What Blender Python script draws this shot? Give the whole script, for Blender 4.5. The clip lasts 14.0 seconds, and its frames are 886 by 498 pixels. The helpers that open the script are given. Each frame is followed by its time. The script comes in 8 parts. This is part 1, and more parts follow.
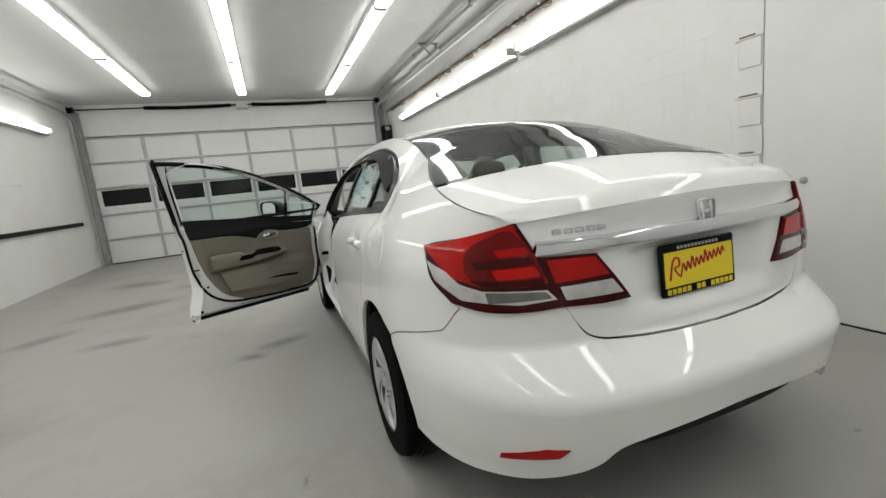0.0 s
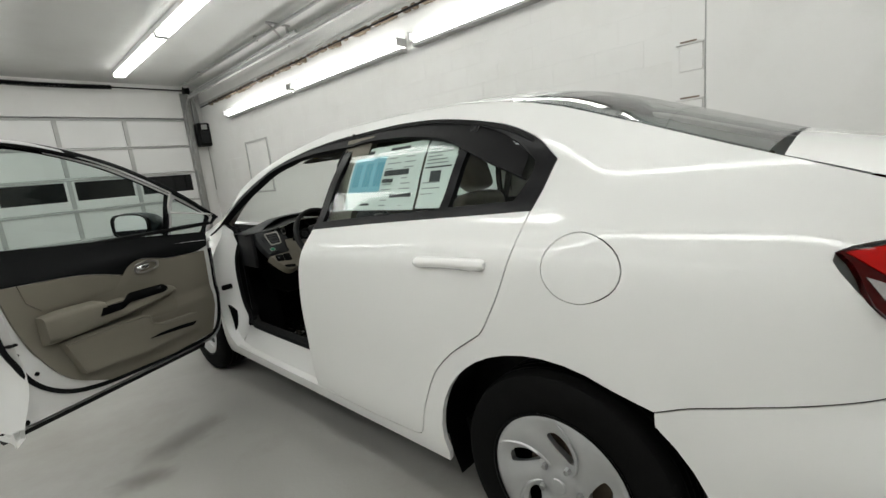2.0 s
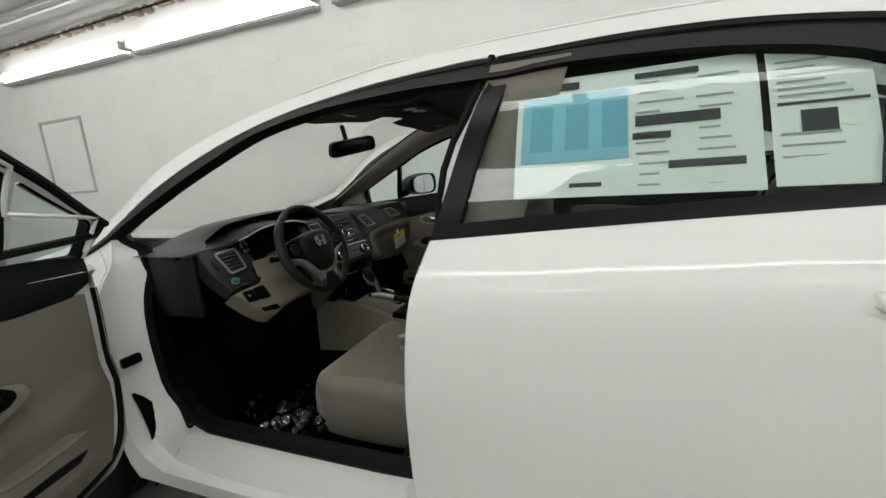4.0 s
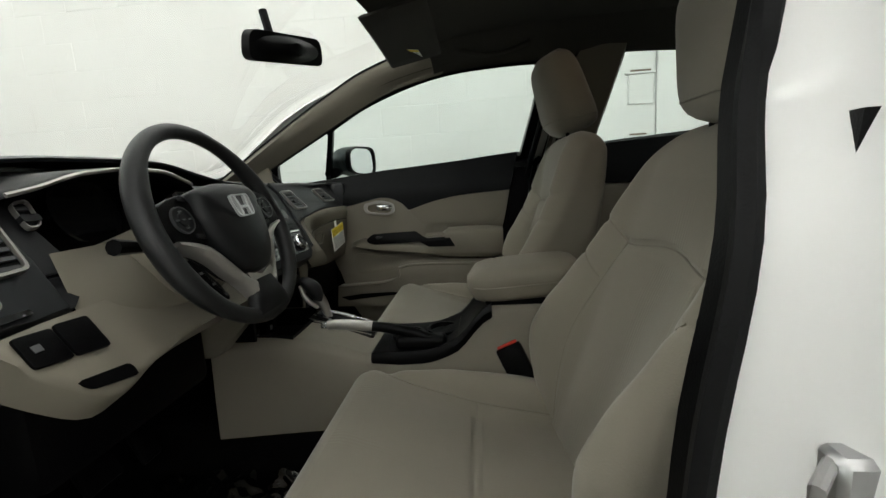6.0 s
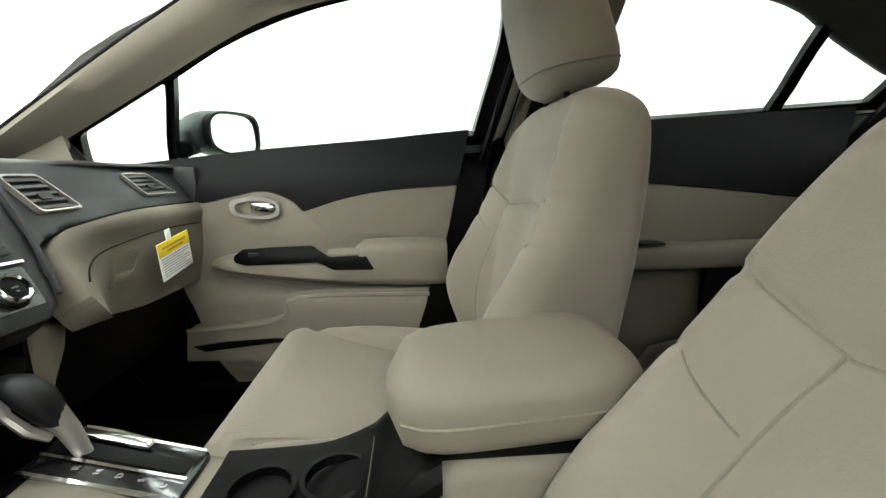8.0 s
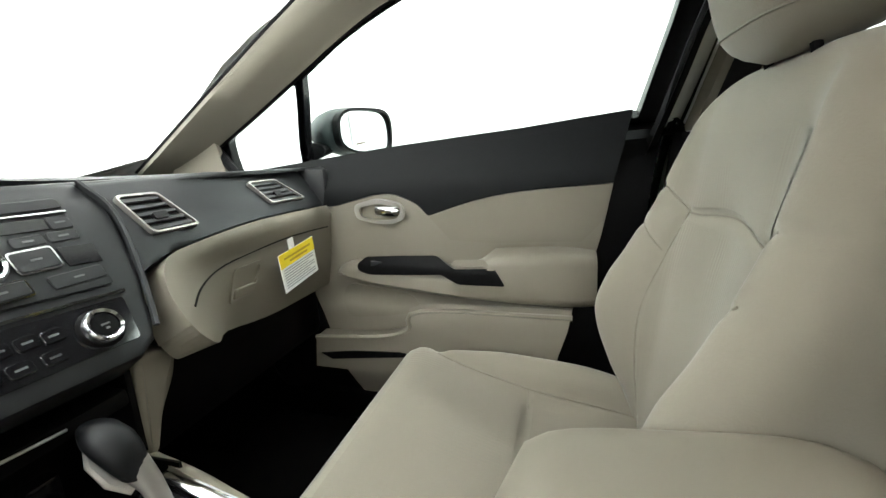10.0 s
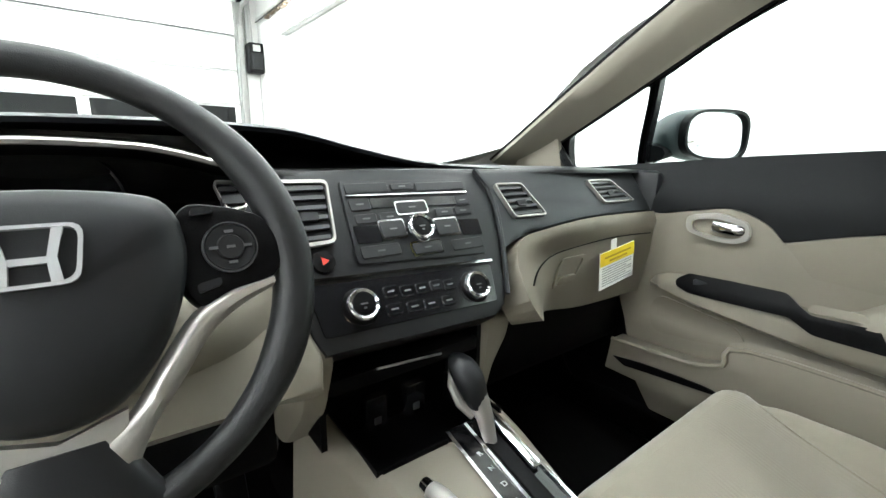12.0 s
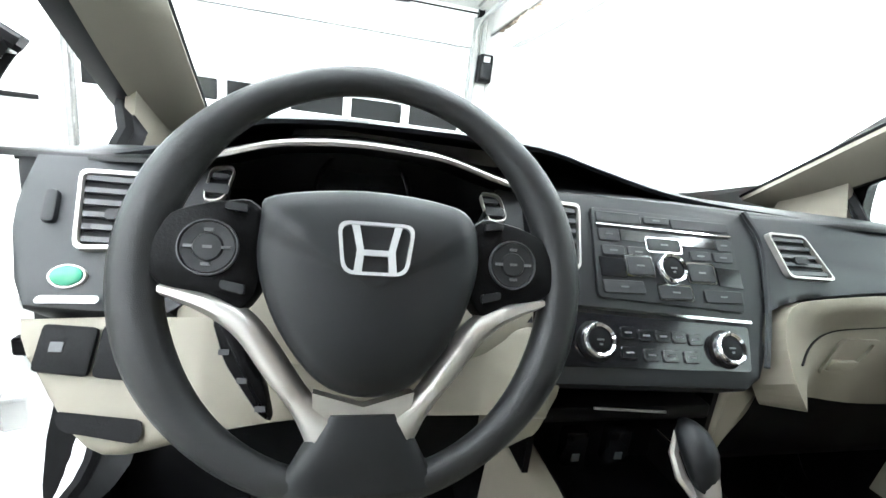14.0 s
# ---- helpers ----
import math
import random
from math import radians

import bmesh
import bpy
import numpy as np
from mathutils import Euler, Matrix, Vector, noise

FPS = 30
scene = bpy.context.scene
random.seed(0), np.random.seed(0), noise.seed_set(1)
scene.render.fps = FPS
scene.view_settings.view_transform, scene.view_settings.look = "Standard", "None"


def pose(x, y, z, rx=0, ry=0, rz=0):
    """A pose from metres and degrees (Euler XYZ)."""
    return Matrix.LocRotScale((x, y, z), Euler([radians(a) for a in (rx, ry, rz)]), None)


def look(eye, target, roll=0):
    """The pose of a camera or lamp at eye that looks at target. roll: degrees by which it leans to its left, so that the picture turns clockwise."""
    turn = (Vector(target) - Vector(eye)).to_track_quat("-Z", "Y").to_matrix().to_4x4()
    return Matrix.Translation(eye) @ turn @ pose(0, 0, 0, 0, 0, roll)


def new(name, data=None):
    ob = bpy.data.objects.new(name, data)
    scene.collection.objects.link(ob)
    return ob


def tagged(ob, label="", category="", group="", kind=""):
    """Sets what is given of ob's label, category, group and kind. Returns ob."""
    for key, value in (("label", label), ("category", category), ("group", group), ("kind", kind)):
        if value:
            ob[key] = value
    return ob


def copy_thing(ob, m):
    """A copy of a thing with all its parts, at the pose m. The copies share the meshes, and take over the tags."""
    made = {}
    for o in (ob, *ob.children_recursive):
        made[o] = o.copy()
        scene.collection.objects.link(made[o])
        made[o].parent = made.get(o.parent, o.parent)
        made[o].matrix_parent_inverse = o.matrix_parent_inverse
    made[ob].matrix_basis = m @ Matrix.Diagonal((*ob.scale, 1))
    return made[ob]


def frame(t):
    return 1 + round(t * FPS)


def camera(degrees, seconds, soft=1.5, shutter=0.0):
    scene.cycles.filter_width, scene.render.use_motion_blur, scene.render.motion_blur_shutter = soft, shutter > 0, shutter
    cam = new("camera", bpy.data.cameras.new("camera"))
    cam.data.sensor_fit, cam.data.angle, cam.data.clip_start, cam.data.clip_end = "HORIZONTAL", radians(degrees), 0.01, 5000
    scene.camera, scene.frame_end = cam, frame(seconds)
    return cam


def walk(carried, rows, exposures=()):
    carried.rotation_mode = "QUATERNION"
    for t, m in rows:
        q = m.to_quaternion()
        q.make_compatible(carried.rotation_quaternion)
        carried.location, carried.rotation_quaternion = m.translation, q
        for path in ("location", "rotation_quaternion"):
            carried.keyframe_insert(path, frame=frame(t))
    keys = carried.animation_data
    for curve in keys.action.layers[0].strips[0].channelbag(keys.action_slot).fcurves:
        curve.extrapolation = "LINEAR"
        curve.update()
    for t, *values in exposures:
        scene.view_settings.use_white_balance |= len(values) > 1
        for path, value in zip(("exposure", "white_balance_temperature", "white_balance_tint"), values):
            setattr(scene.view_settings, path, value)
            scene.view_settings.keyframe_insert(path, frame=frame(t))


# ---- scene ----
cam = camera(91.0, 14.0)
EXPOSURES = [(0, 0.15, 6500, 10), (3.2, 0.15, 6500, 10), (5.3, 0.28, 6500, 10), (5.7, 0.42, 6500, 10), (6.2, 1.15, 6550, 10), (7, 2.0, 6550, 10), (9.3, 2.65, 6450, 10), (12, 2.8, 6150, 10), (13.3, 2.9, 6000, 10), (14, 3.25, 5900, 10)]
PATH = [
    (0, (-1.222, -0.784, 1.182), (-0.52, 1.061, 0.857), -5.9),
    (0.5, (-1.441, -0.515, 1.18), (-0.493, 1.205, 0.801), -6.3),
    (1, (-1.615, -0.195, 1.174), (-0.567, 1.467, 0.801), -6.7),
    (1.5, (-1.728, 0.136, 1.183), (-0.464, 1.645, 0.828), -6.0),
    (2, (-1.798, 0.48, 1.189), (-0.371, 1.834, 0.829), -5.9),
    (2.5, (-1.83, 0.829, 1.196), (-0.323, 2.086, 0.807), -6.2),
    (3, (-1.805, 1.193, 1.196), (-0.163, 2.268, 0.811), -4.8),
    (3.2, (-1.781, 1.329, 1.193), (-0.101, 2.344, 0.81), -4.6),
    (5.3, (-1.236, 2.369, 1.031), (0.708, 2.718, 0.715), -4.9),
    (5.5, (-1.164, 2.407, 1.01), (0.791, 2.731, 0.741), -5.0),
    (6, (-1.028, 2.446, 0.933), (0.935, 2.635, 0.601), -3.3),
    (6.5, (-0.868, 2.456, 0.89), (1.097, 2.473, 0.521), -1.9),
    (7, (-0.712, 2.478, 0.892), (1.246, 2.373, 0.494), -0.2),
    (7.2, (-0.653, 2.476, 0.895), (1.304, 2.328, 0.507), -0.6),
    (9.3, (-0.278, 2.423, 0.946), (1.683, 2.457, 0.558), -2.8),
    (9.5, (-0.27, 2.43, 0.945), (1.679, 2.564, 0.515), -2.9),
    (10, (-0.259, 2.439, 0.947), (1.62, 2.971, 0.514), -3.5),
    (10.5, (-0.264, 2.452, 0.95), (1.473, 3.333, 0.496), -4.2),
    (11, (-0.28, 2.468, 0.96), (1.303, 3.608, 0.519), -3.4),
    (11.5, (-0.306, 2.476, 0.962), (1.044, 3.878, 0.504), -0.9),
    (12, (-0.324, 2.489, 0.969), (0.864, 4.036, 0.526), 1.0),
    (12.5, (-0.341, 2.496, 0.968), (0.676, 4.15, 0.491), 2.3),
    (13, (-0.358, 2.508, 0.968), (0.458, 4.269, 0.484), 3.2),
    (13.5, (-0.378, 2.517, 0.96), (0.172, 4.344, 0.362), 4.6),
    (14, (-0.389, 2.529, 0.98), (0.061, 4.423, 0.523), 6.9),
]
walk(cam, [(t, look(eye, aim, lean)) for t, eye, aim, lean in PATH], EXPOSURES)


# ---------- world and light ----------
world = bpy.data.worlds.new("world")
scene.world = world
world.use_nodes = True
world.node_tree.nodes["Background"].inputs[0].default_value = (0.75, 0.85, 1.0, 1)
world.node_tree.nodes["Background"].inputs[1].default_value = 0.02


# ---------- materials ----------
def mat(name, col, rough=0.5, metal=0.0, vary=0.08, scale=6.0, bump=0.0, bscale=300.0, coat=0.0, coat_rough=0.03, stretch=(1, 1, 1),
        stain=None, stain_scale=1.2, stain_amount=0.5, spec=0.5, rvary=0.0, sheen=0.0):
    m = bpy.data.materials.new(name)
    m.use_nodes = True
    n, l = m.node_tree.nodes, m.node_tree.links
    p = n["Principled BSDF"]
    tc = n.new("ShaderNodeTexCoord")
    mp = n.new("ShaderNodeMapping")
    mp.inputs["Scale"].default_value = stretch
    l.new(tc.outputs["Object"], mp.inputs[0])
    big = n.new("ShaderNodeTexNoise")
    big.inputs["Scale"].default_value = scale
    big.inputs["Detail"].default_value = 5
    l.new(mp.outputs[0], big.inputs["Vector"])
    mix = n.new("ShaderNodeMix")
    mix.data_type = "RGBA"
    mix.inputs["A"].default_value = (*[c * (1 - vary) for c in col], 1)
    mix.inputs["B"].default_value = (*[min(1, c * (1 + vary)) for c in col], 1)
    l.new(big.outputs["Fac"], mix.inputs["Factor"])
    out = mix.outputs["Result"]
    if stain:
        st = n.new("ShaderNodeTexNoise")
        st.inputs["Scale"].default_value = stain_scale
        st.inputs["Detail"].default_value = 8
        st.inputs["Roughness"].default_value = 0.65
        l.new(mp.outputs[0], st.inputs["Vector"])
        ramp = n.new("ShaderNodeValToRGB")
        ramp.color_ramp.elements[0].position, ramp.color_ramp.elements[1].position = 0.5, 0.72
        l.new(st.outputs["Fac"], ramp.inputs[0])
        mul = n.new("ShaderNodeMath")
        mul.operation = "MULTIPLY"
        mul.inputs[1].default_value = stain_amount
        l.new(ramp.outputs[0], mul.inputs[0])
        m2 = n.new("ShaderNodeMix")
        m2.data_type = "RGBA"
        l.new(mul.outputs[0], m2.inputs["Factor"])
        l.new(out, m2.inputs["A"])
        m2.inputs["B"].default_value = (*stain, 1)
        out = m2.outputs["Result"]
    l.new(out, p.inputs["Base Color"])
    p.inputs["Roughness"].default_value = rough
    p.inputs["Metallic"].default_value = metal
    p.inputs["Specular IOR Level"].default_value = spec
    p.inputs["Coat Weight"].default_value = coat
    p.inputs["Coat Roughness"].default_value = coat_rough
    p.inputs["Sheen Weight"].default_value = sheen
    if rvary:
        mr = n.new("ShaderNodeMapRange")
        mr.inputs["To Min"].default_value, mr.inputs["To Max"].default_value = rough - rvary, rough + rvary
        l.new(big.outputs["Fac"], mr.inputs["Value"])
        l.new(mr.outputs[0], p.inputs["Roughness"])
    if bump:
        fine = n.new("ShaderNodeTexNoise")
        fine.inputs["Scale"].default_value = bscale
        fine.inputs["Detail"].default_value = 3
        l.new(mp.outputs[0], fine.inputs["Vector"])
        b = n.new("ShaderNodeBump")
        b.inputs["Strength"].default_value = bump
        b.inputs["Distance"].default_value = 0.002
        l.new(fine.outputs["Fac"], b.inputs["Height"])
        l.new(b.outputs[0], p.inputs["Normal"])
    return m


def weave(name, col, ribs):
    """Seat cloth: a fine weave, with faint ribs where ribs is above zero."""
    m = mat(name, col, 0.9, vary=0.06, scale=9, sheen=0.25, spec=0.2)
    n, l = m.node_tree.nodes, m.node_tree.links
    p = n["Principled BSDF"]
    tc = n.new("ShaderNodeTexCoord")
    w1 = n.new("ShaderNodeTexWave")
    w1.inputs["Scale"].default_value, w1.inputs["Distortion"].default_value = 38, 0.6
    w1.bands_direction = "X"
    w2 = n.new("ShaderNodeTexNoise")
    w2.inputs["Scale"].default_value = 420
    mp = n.new("ShaderNodeMapping")
    mp.inputs["Scale"].default_value = (1, 0.25, 0.25)
    patch = n.new("ShaderNodeTexNoise")
    patch.inputs["Scale"].default_value = 14
    l.new(tc.outputs["Object"], w1.inputs["Vector"])
    l.new(tc.outputs["Object"], mp.inputs[0])
    l.new(mp.outputs[0], patch.inputs["Vector"])
    l.new(tc.outputs["Object"], w2.inputs["Vector"])
    m1 = n.new("ShaderNodeMath")
    m1.operation = "MULTIPLY"
    l.new(w1.outputs["Fac"], m1.inputs[0])
    r = n.new("ShaderNodeMapRange")
    r.inputs["From Min"].default_value, r.inputs["From Max"].default_value = 0.48, 0.68
    r.inputs["To Max"].default_value = ribs
    l.new(patch.outputs["Fac"], r.inputs["Value"])
    l.new(r.outputs[0], m1.inputs[1])
    ad = n.new("ShaderNodeMath")
    ad.operation = "ADD"
    l.new(m1.outputs[0], ad.inputs[0])
    m3 = n.new("ShaderNodeMath")
    m3.operation = "MULTIPLY"
    m3.inputs[1].default_value = 0.5
    l.new(w2.outputs["Fac"], m3.inputs[0])
    l.new(m3.outputs[0], ad.inputs[1])
    b = n.new("ShaderNodeBump")
    b.inputs["Strength"].default_value, b.inputs["Distance"].default_value = 0.35, 0.0015
    l.new(ad.outputs[0], b.inputs["Height"])
    l.new(b.outputs[0], p.inputs["Normal"])
    return m


def glow(name, col, strength):
    m = bpy.data.materials.new(name)
    m.use_nodes = True
    p = m.node_tree.nodes["Principled BSDF"]
    p.inputs["Base Color"].default_value = (0.9, 0.9, 0.9, 1)
    p.inputs["Emission Color"].default_value = (*col, 1)
    p.inputs["Emission Strength"].default_value = strength
    return m


def glass(name, tint, base=0.04):
    """A thin pane: clear, with a sheen that grows towards grazing angles."""
    m = bpy.data.materials.new(name)
    m.use_nodes = True
    n, l = m.node_tree.nodes, m.node_tree.links
    n.remove(n["Principled BSDF"])
    tr, gl, lw, mx = (n.new("ShaderNode" + k) for k in ("BsdfTransparent", "BsdfGlossy", "LayerWeight", "MixShader"))
    tr.inputs[0].default_value = (*tint, 1)
    gl.inputs["Roughness"].default_value = 0.01
    lw.inputs[0].default_value = 0.5
    po, ma = n.new("ShaderNodeMath"), n.new("ShaderNodeMath")
    po.operation, ma.operation = "POWER", "MULTIPLY_ADD"
    po.inputs[1].default_value = 5
    ma.inputs[1].default_value, ma.inputs[2].default_value = 1 - base, base
    l.new(lw.outputs["Facing"], po.inputs[0])
    l.new(po.outputs[0], ma.inputs[0])
    l.new(ma.outputs[0], mx.inputs[0])
    l.new(tr.outputs[0], mx.inputs[1])
    l.new(gl.outputs[0], mx.inputs[2])
    l.new(mx.outputs[0], n["Material Output"].inputs[0])
    return m


PAINT = mat("white_paint", (0.80, 0.80, 0.785), 0.6, vary=0.01, scale=2, coat=1.0, coat_rough=0.008, spec=0.05)
JAMB = mat("white_jamb_paint", (0.78, 0.78, 0.77), 0.35, vary=0.02, scale=4, coat=0.5, coat_rough=0.1)
RUBBER = mat("black_rubber", (0.006, 0.006, 0.0065), 0.6, vary=0.2, bump=0.2, spec=0.12)
TYRE = mat("tyre_rubber", (0.006, 0.006, 0.006), 0.85, vary=0.25, scale=20, bump=0.5, bscale=150, spec=0.06)
TRIM = mat("black_gloss_trim", (0.008, 0.008, 0.009), 0.25, vary=0.1, spec=0.13)
CHROME = mat("chrome", (0.75, 0.76, 0.78), 0.09, 1.0, vary=0.03, scale=30)
SILVER = mat("silver_wheel_paint", (0.52, 0.53, 0.54), 0.3, 0.75, vary=0.05, scale=30, coat=0.5)
BADGE = mat("bright_badge", (0.72, 0.73, 0.74), 0.25, 0.55, vary=0.03, scale=40)
SATIN = mat("satin_silver_plastic", (0.40, 0.385, 0.36), 0.36, 0.7, vary=0.04, scale=40)
DARK = mat("dark_grained_plastic", (0.0068, 0.0074, 0.0086), 0.46, vary=0.12, scale=12, bump=0.10, bscale=1500, spec=0.32)
DARKSOFT = mat("dark_soft_dash", (0.0105, 0.012, 0.0135), 0.48, vary=0.1, scale=8, bump=0.12, bscale=1500, spec=0.4)
DOORBLACK = mat("black_soft_lining", (0.006, 0.0065, 0.007), 0.5, vary=0.1, scale=8, bump=0.12, bscale=1500, spec=0.09)
BLACK = mat("deep_black_plastic", (0.0022, 0.0022, 0.0025), 0.42, vary=0.2, bump=0.15, bscale=500, spec=0.09)
GLOSSY = mat("black_piano_panel", (0.008, 0.008, 0.009), 0.12, vary=0.1)
BEIGE = mat("beige_plastic", (0.180, 0.165, 0.130), 0.55, vary=0.05, scale=5, bump=0.10, bscale=1500, spec=0.35)
BEIGEDK = mat("beige_vinyl", (0.168, 0.153, 0.119), 0.6, vary=0.05, scale=7, bump=0.12, bscale=1300, spec=0.35)
CLOTH = weave("beige_seat_cloth", (0.198, 0.181, 0.143), 0.0)
RIBBED = weave("beige_ribbed_cloth", (0.192, 0.175, 0.138), 0.55)
CARPET = mat("dark_carpet", (0.004, 0.004, 0.004), 0.95, vary=0.35, scale=60, bump=0.9, bscale=500, spec=0.05)
HOUSING = mat("dark_mirror_housing", (0.018, 0.025, 0.027), 0.42, vary=0.05, coat=0.0)
LINER = mat("grey_headliner", (0.045, 0.043, 0.037), 0.95, vary=0.06, scale=20, bump=0.5, bscale=800)
RED = mat("red_lamp_lens", (0.40, 0.004, 0.003), 0.25, vary=0.5, scale=9, coat=0.35, coat_rough=0.01, spec=0.1)
REDDK = mat("dark_red_lamp_lens", (0.045, 0.0015, 0.0015), 0.2, vary=0.4, scale=14, coat=0.3, coat_rough=0.01, spec=0.1)
REDMID = mat("deep_red_lamp_lens", (0.13, 0.002, 0.002), 0.22, vary=0.5, scale=16, coat=0.45, coat_rough=0.01, spec=0.1)
GREYLENS = mat("grey_lamp_lens", (0.16, 0.16, 0.16), 0.12, 0.6, vary=0.5, scale=30, coat=0.6)
CLEAR = mat("clear_lamp_lens", (0.62, 0.60, 0.60), 0.16, 0.75, vary=0.45, scale=24, coat=0.6)
YELLOW = mat("yellow_card", (0.80, 0.62, 0.02), 0.5, vary=0.05)
PAPER = mat("white_paper", (0.80, 0.81, 0.79), 0.6, vary=0.03)
INK = mat("dark_ink", (0.03, 0.03, 0.035), 0.6)
GREYINK = mat("grey_ink", (0.35, 0.36, 0.36), 0.6)
DIMINK = mat("dim_key_marking", (0.075, 0.078, 0.080), 0.6)
REDINK = mat("red_ink", (0.42, 0.02, 0.02), 0.5)
BLUEINK = mat("pale_blue_ink", (0.25, 0.55, 0.68), 0.6, vary=0.15, scale=12)
WHITEINK = mat("grey_white_ink", (0.6, 0.6, 0.58), 0.5)
REDBTN = mat("red_button", (0.55, 0.03, 0.015), 0.35)
GREENBTN = mat("green_button", (0.012, 0.16, 0.085), 0.3, vary=0.2)
WINDOW = glass("tinted_glass", (0.75, 0.84, 0.81))
SHIELD = glass("clear_glass", (0.90, 0.93, 0.91))
REARGLASS = glass("dark_rear_glass", (0.62, 0.68, 0.66))
MIRROR = mat("mirror_glass", (0.85, 0.88, 0.9), 0.02, 1.0, vary=0.0)
WRAP = glass("plastic_film", (0.85, 0.85, 0.85), 0.26)
STEEL = mat("bare_steel", (0.42, 0.42, 0.42), 0.35, 0.9, vary=0.2, scale=40)
WALL = mat("white_painted_wall", (0.74, 0.735, 0.72), 0.55, vary=0.03, scale=1.5, bump=0.6, bscale=45, stain=(0.52, 0.50, 0.46), stain_scale=0.9, stain_amount=0.25)
BLOCK = mat("white_painted_block", (0.75, 0.745, 0.73), 0.5, vary=0.03, scale=2.5, bump=0.8, bscale=70, stain=(0.55, 0.53, 0.49), stain_scale=1.6, stain_amount=0.2)
CEIL = mat("grey_white_ceiling", (0.60, 0.60, 0.585), 0.7, vary=0.04, scale=0.8, bump=0.3, bscale=30, stain=(0.42, 0.41, 0.39), stain_scale=0.35, stain_amount=0.4)
FLOOR = mat("sealed_concrete", (0.33, 0.325, 0.305), 0.42, vary=0.12, scale=0.8, bump=0.25, bscale=60, stain=(0.19, 0.175, 0.145), stain_scale=0.75, stain_amount=0.6, rvary=0.12)
DOORW = mat("white_door_panel", (0.72, 0.72, 0.71), 0.45, vary=0.04, scale=2, bump=0.2, bscale=40)
STEELW = mat("painted_steel", (0.42, 0.42, 0.41), 0.5, vary=0.15, scale=4, bump=0.2, bscale=60)
GALV = mat("galvanised_steel", (0.33, 0.33, 0.32), 0.45, 0.6, vary=0.2, scale=15)
NIGHT = mat("dark_pane", (0.003, 0.0035, 0.004), 0.06, vary=0.1, spec=0.3)
RUST = mat("rusty_edge", (0.16, 0.12, 0.085), 0.8, vary=0.4, scale=20, bump=0.6)
TUBE = glow("lit_tube", (0.985, 1.0, 0.965), 8.2)
AMBER = glow("lit_dome_lamp", (1.0, 0.75, 0.5), 4.0)


# ---------- mesh helpers ----------
def finish(name, bm, material, parent=None, label="", sharp=38, smooth=True):
    me = bpy.data.meshes.new(name)
    bmesh.ops.recalc_face_normals(bm, faces=bm.faces)
    bm.to_mesh(me)
    bm.free()
    return mesh_object(name, me, material, parent, label, sharp if smooth else 0)


def mesh_object(name, me, material, parent=None, label="", sharp=38):
    me.materials.append(material)
    if sharp:
        me.polygons.foreach_set("use_smooth", [True] * len(me.polygons))
        me.set_sharp_from_angle(angle=radians(sharp))
    ob = new(name, me)
    ob.parent = parent
    if label:
        ob["label"] = label
    return ob


part = finish


def thing(name, label, category, at=(0, 0, 0), group=""):
    ob = new(name)
    ob.empty_display_size = 0.05
    ob.location = at
    return tagged(ob, label, category, group)


def place(ob, m):
    """Bakes a pose into an object's mesh."""
    ob.data.transform(m)
    return ob


def slab(a, b, r=0.0, seg=2):
    """A box between two corners, its edges rounded by r."""
    bm = bmesh.new()
    bmesh.ops.create_cube(bm, size=1)
    for v in bm.verts:
        v.co = [a[i] + (v.co[i] + 0.5) * (b[i] - a[i]) for i in range(3)]
    if r:
        bmesh.ops.bevel(bm, geom=bm.edges[:], offset=min(r, 0.49 * min(abs(b[i] - a[i]) for i in range(3))), segments=seg, profile=0.5, affect="EDGES")
    return bm


def join(*bms):
    me = bpy.data.meshes.new("tmp")
    out = bmesh.new()
    for b in bms:
        b.to_mesh(me)
        out.from_mesh(me)
        b.free()
    bpy.data.meshes.remove(me)
    return out


def moved(bm, m):
    bmesh.ops.transform(bm, matrix=m, verts=bm.verts[:])
    return bm


def rings(rows, cap=True, closed=True, loop=False):
    """A skin over rows of points of equal length."""
    bm = bmesh.new()
    vs = [[bm.verts.new(p) for p in row] for row in rows]
    n, k = len(vs), len(vs[0])
    for i in range(n if loop else n - 1):
        for j in range(k if closed else k - 1):
            a, b = vs[i], vs[(i + 1) % n]
            bm.faces.new((a[j], a[(j + 1) % k], b[(j + 1) % k], b[j]))
    if cap and closed and not loop:
        bm.faces.new(vs[0][::-1])
        bm.faces.new(vs[-1])
    return bm


def grid(fn, nu, nv, u0=0.0, u1=1.0, v0=0.0, v1=1.0, cu=False):
    return rings([[fn(u0 + (u1 - u0) * j / nu, v0 + (v1 - v0) * i / nv) for j in range(nu if cu else nu + 1)] for i in range(nv + 1)], False, cu)


def tube(points, r, n=8, loop=False):
    """A round bar along points; r is one radius or one for each point."""
    pts = [Vector(p) for p in points]
    rows, ref = [], None
    for i, p in enumerate(pts):
        d = (pts[(i + 1) % len(pts)] - pts[i - 1]) if loop or 0 < i < len(pts) - 1 else (pts[1] - pts[0] if i == 0 else pts[-1] - pts[-2])
        d.normalize()
        if ref is None:
            ref = d.orthogonal().normalized()
        ref = (ref - d * ref.dot(d)).normalized()
        s, rr = d.cross(ref), r[i] if isinstance(r, (list, tuple)) else r
        rows.append([p + ref * math.cos(2 * math.pi * j / n) * rr + s * math.sin(2 * math.pi * j / n) * rr for j in range(n)])
    return rings(rows, loop=loop)


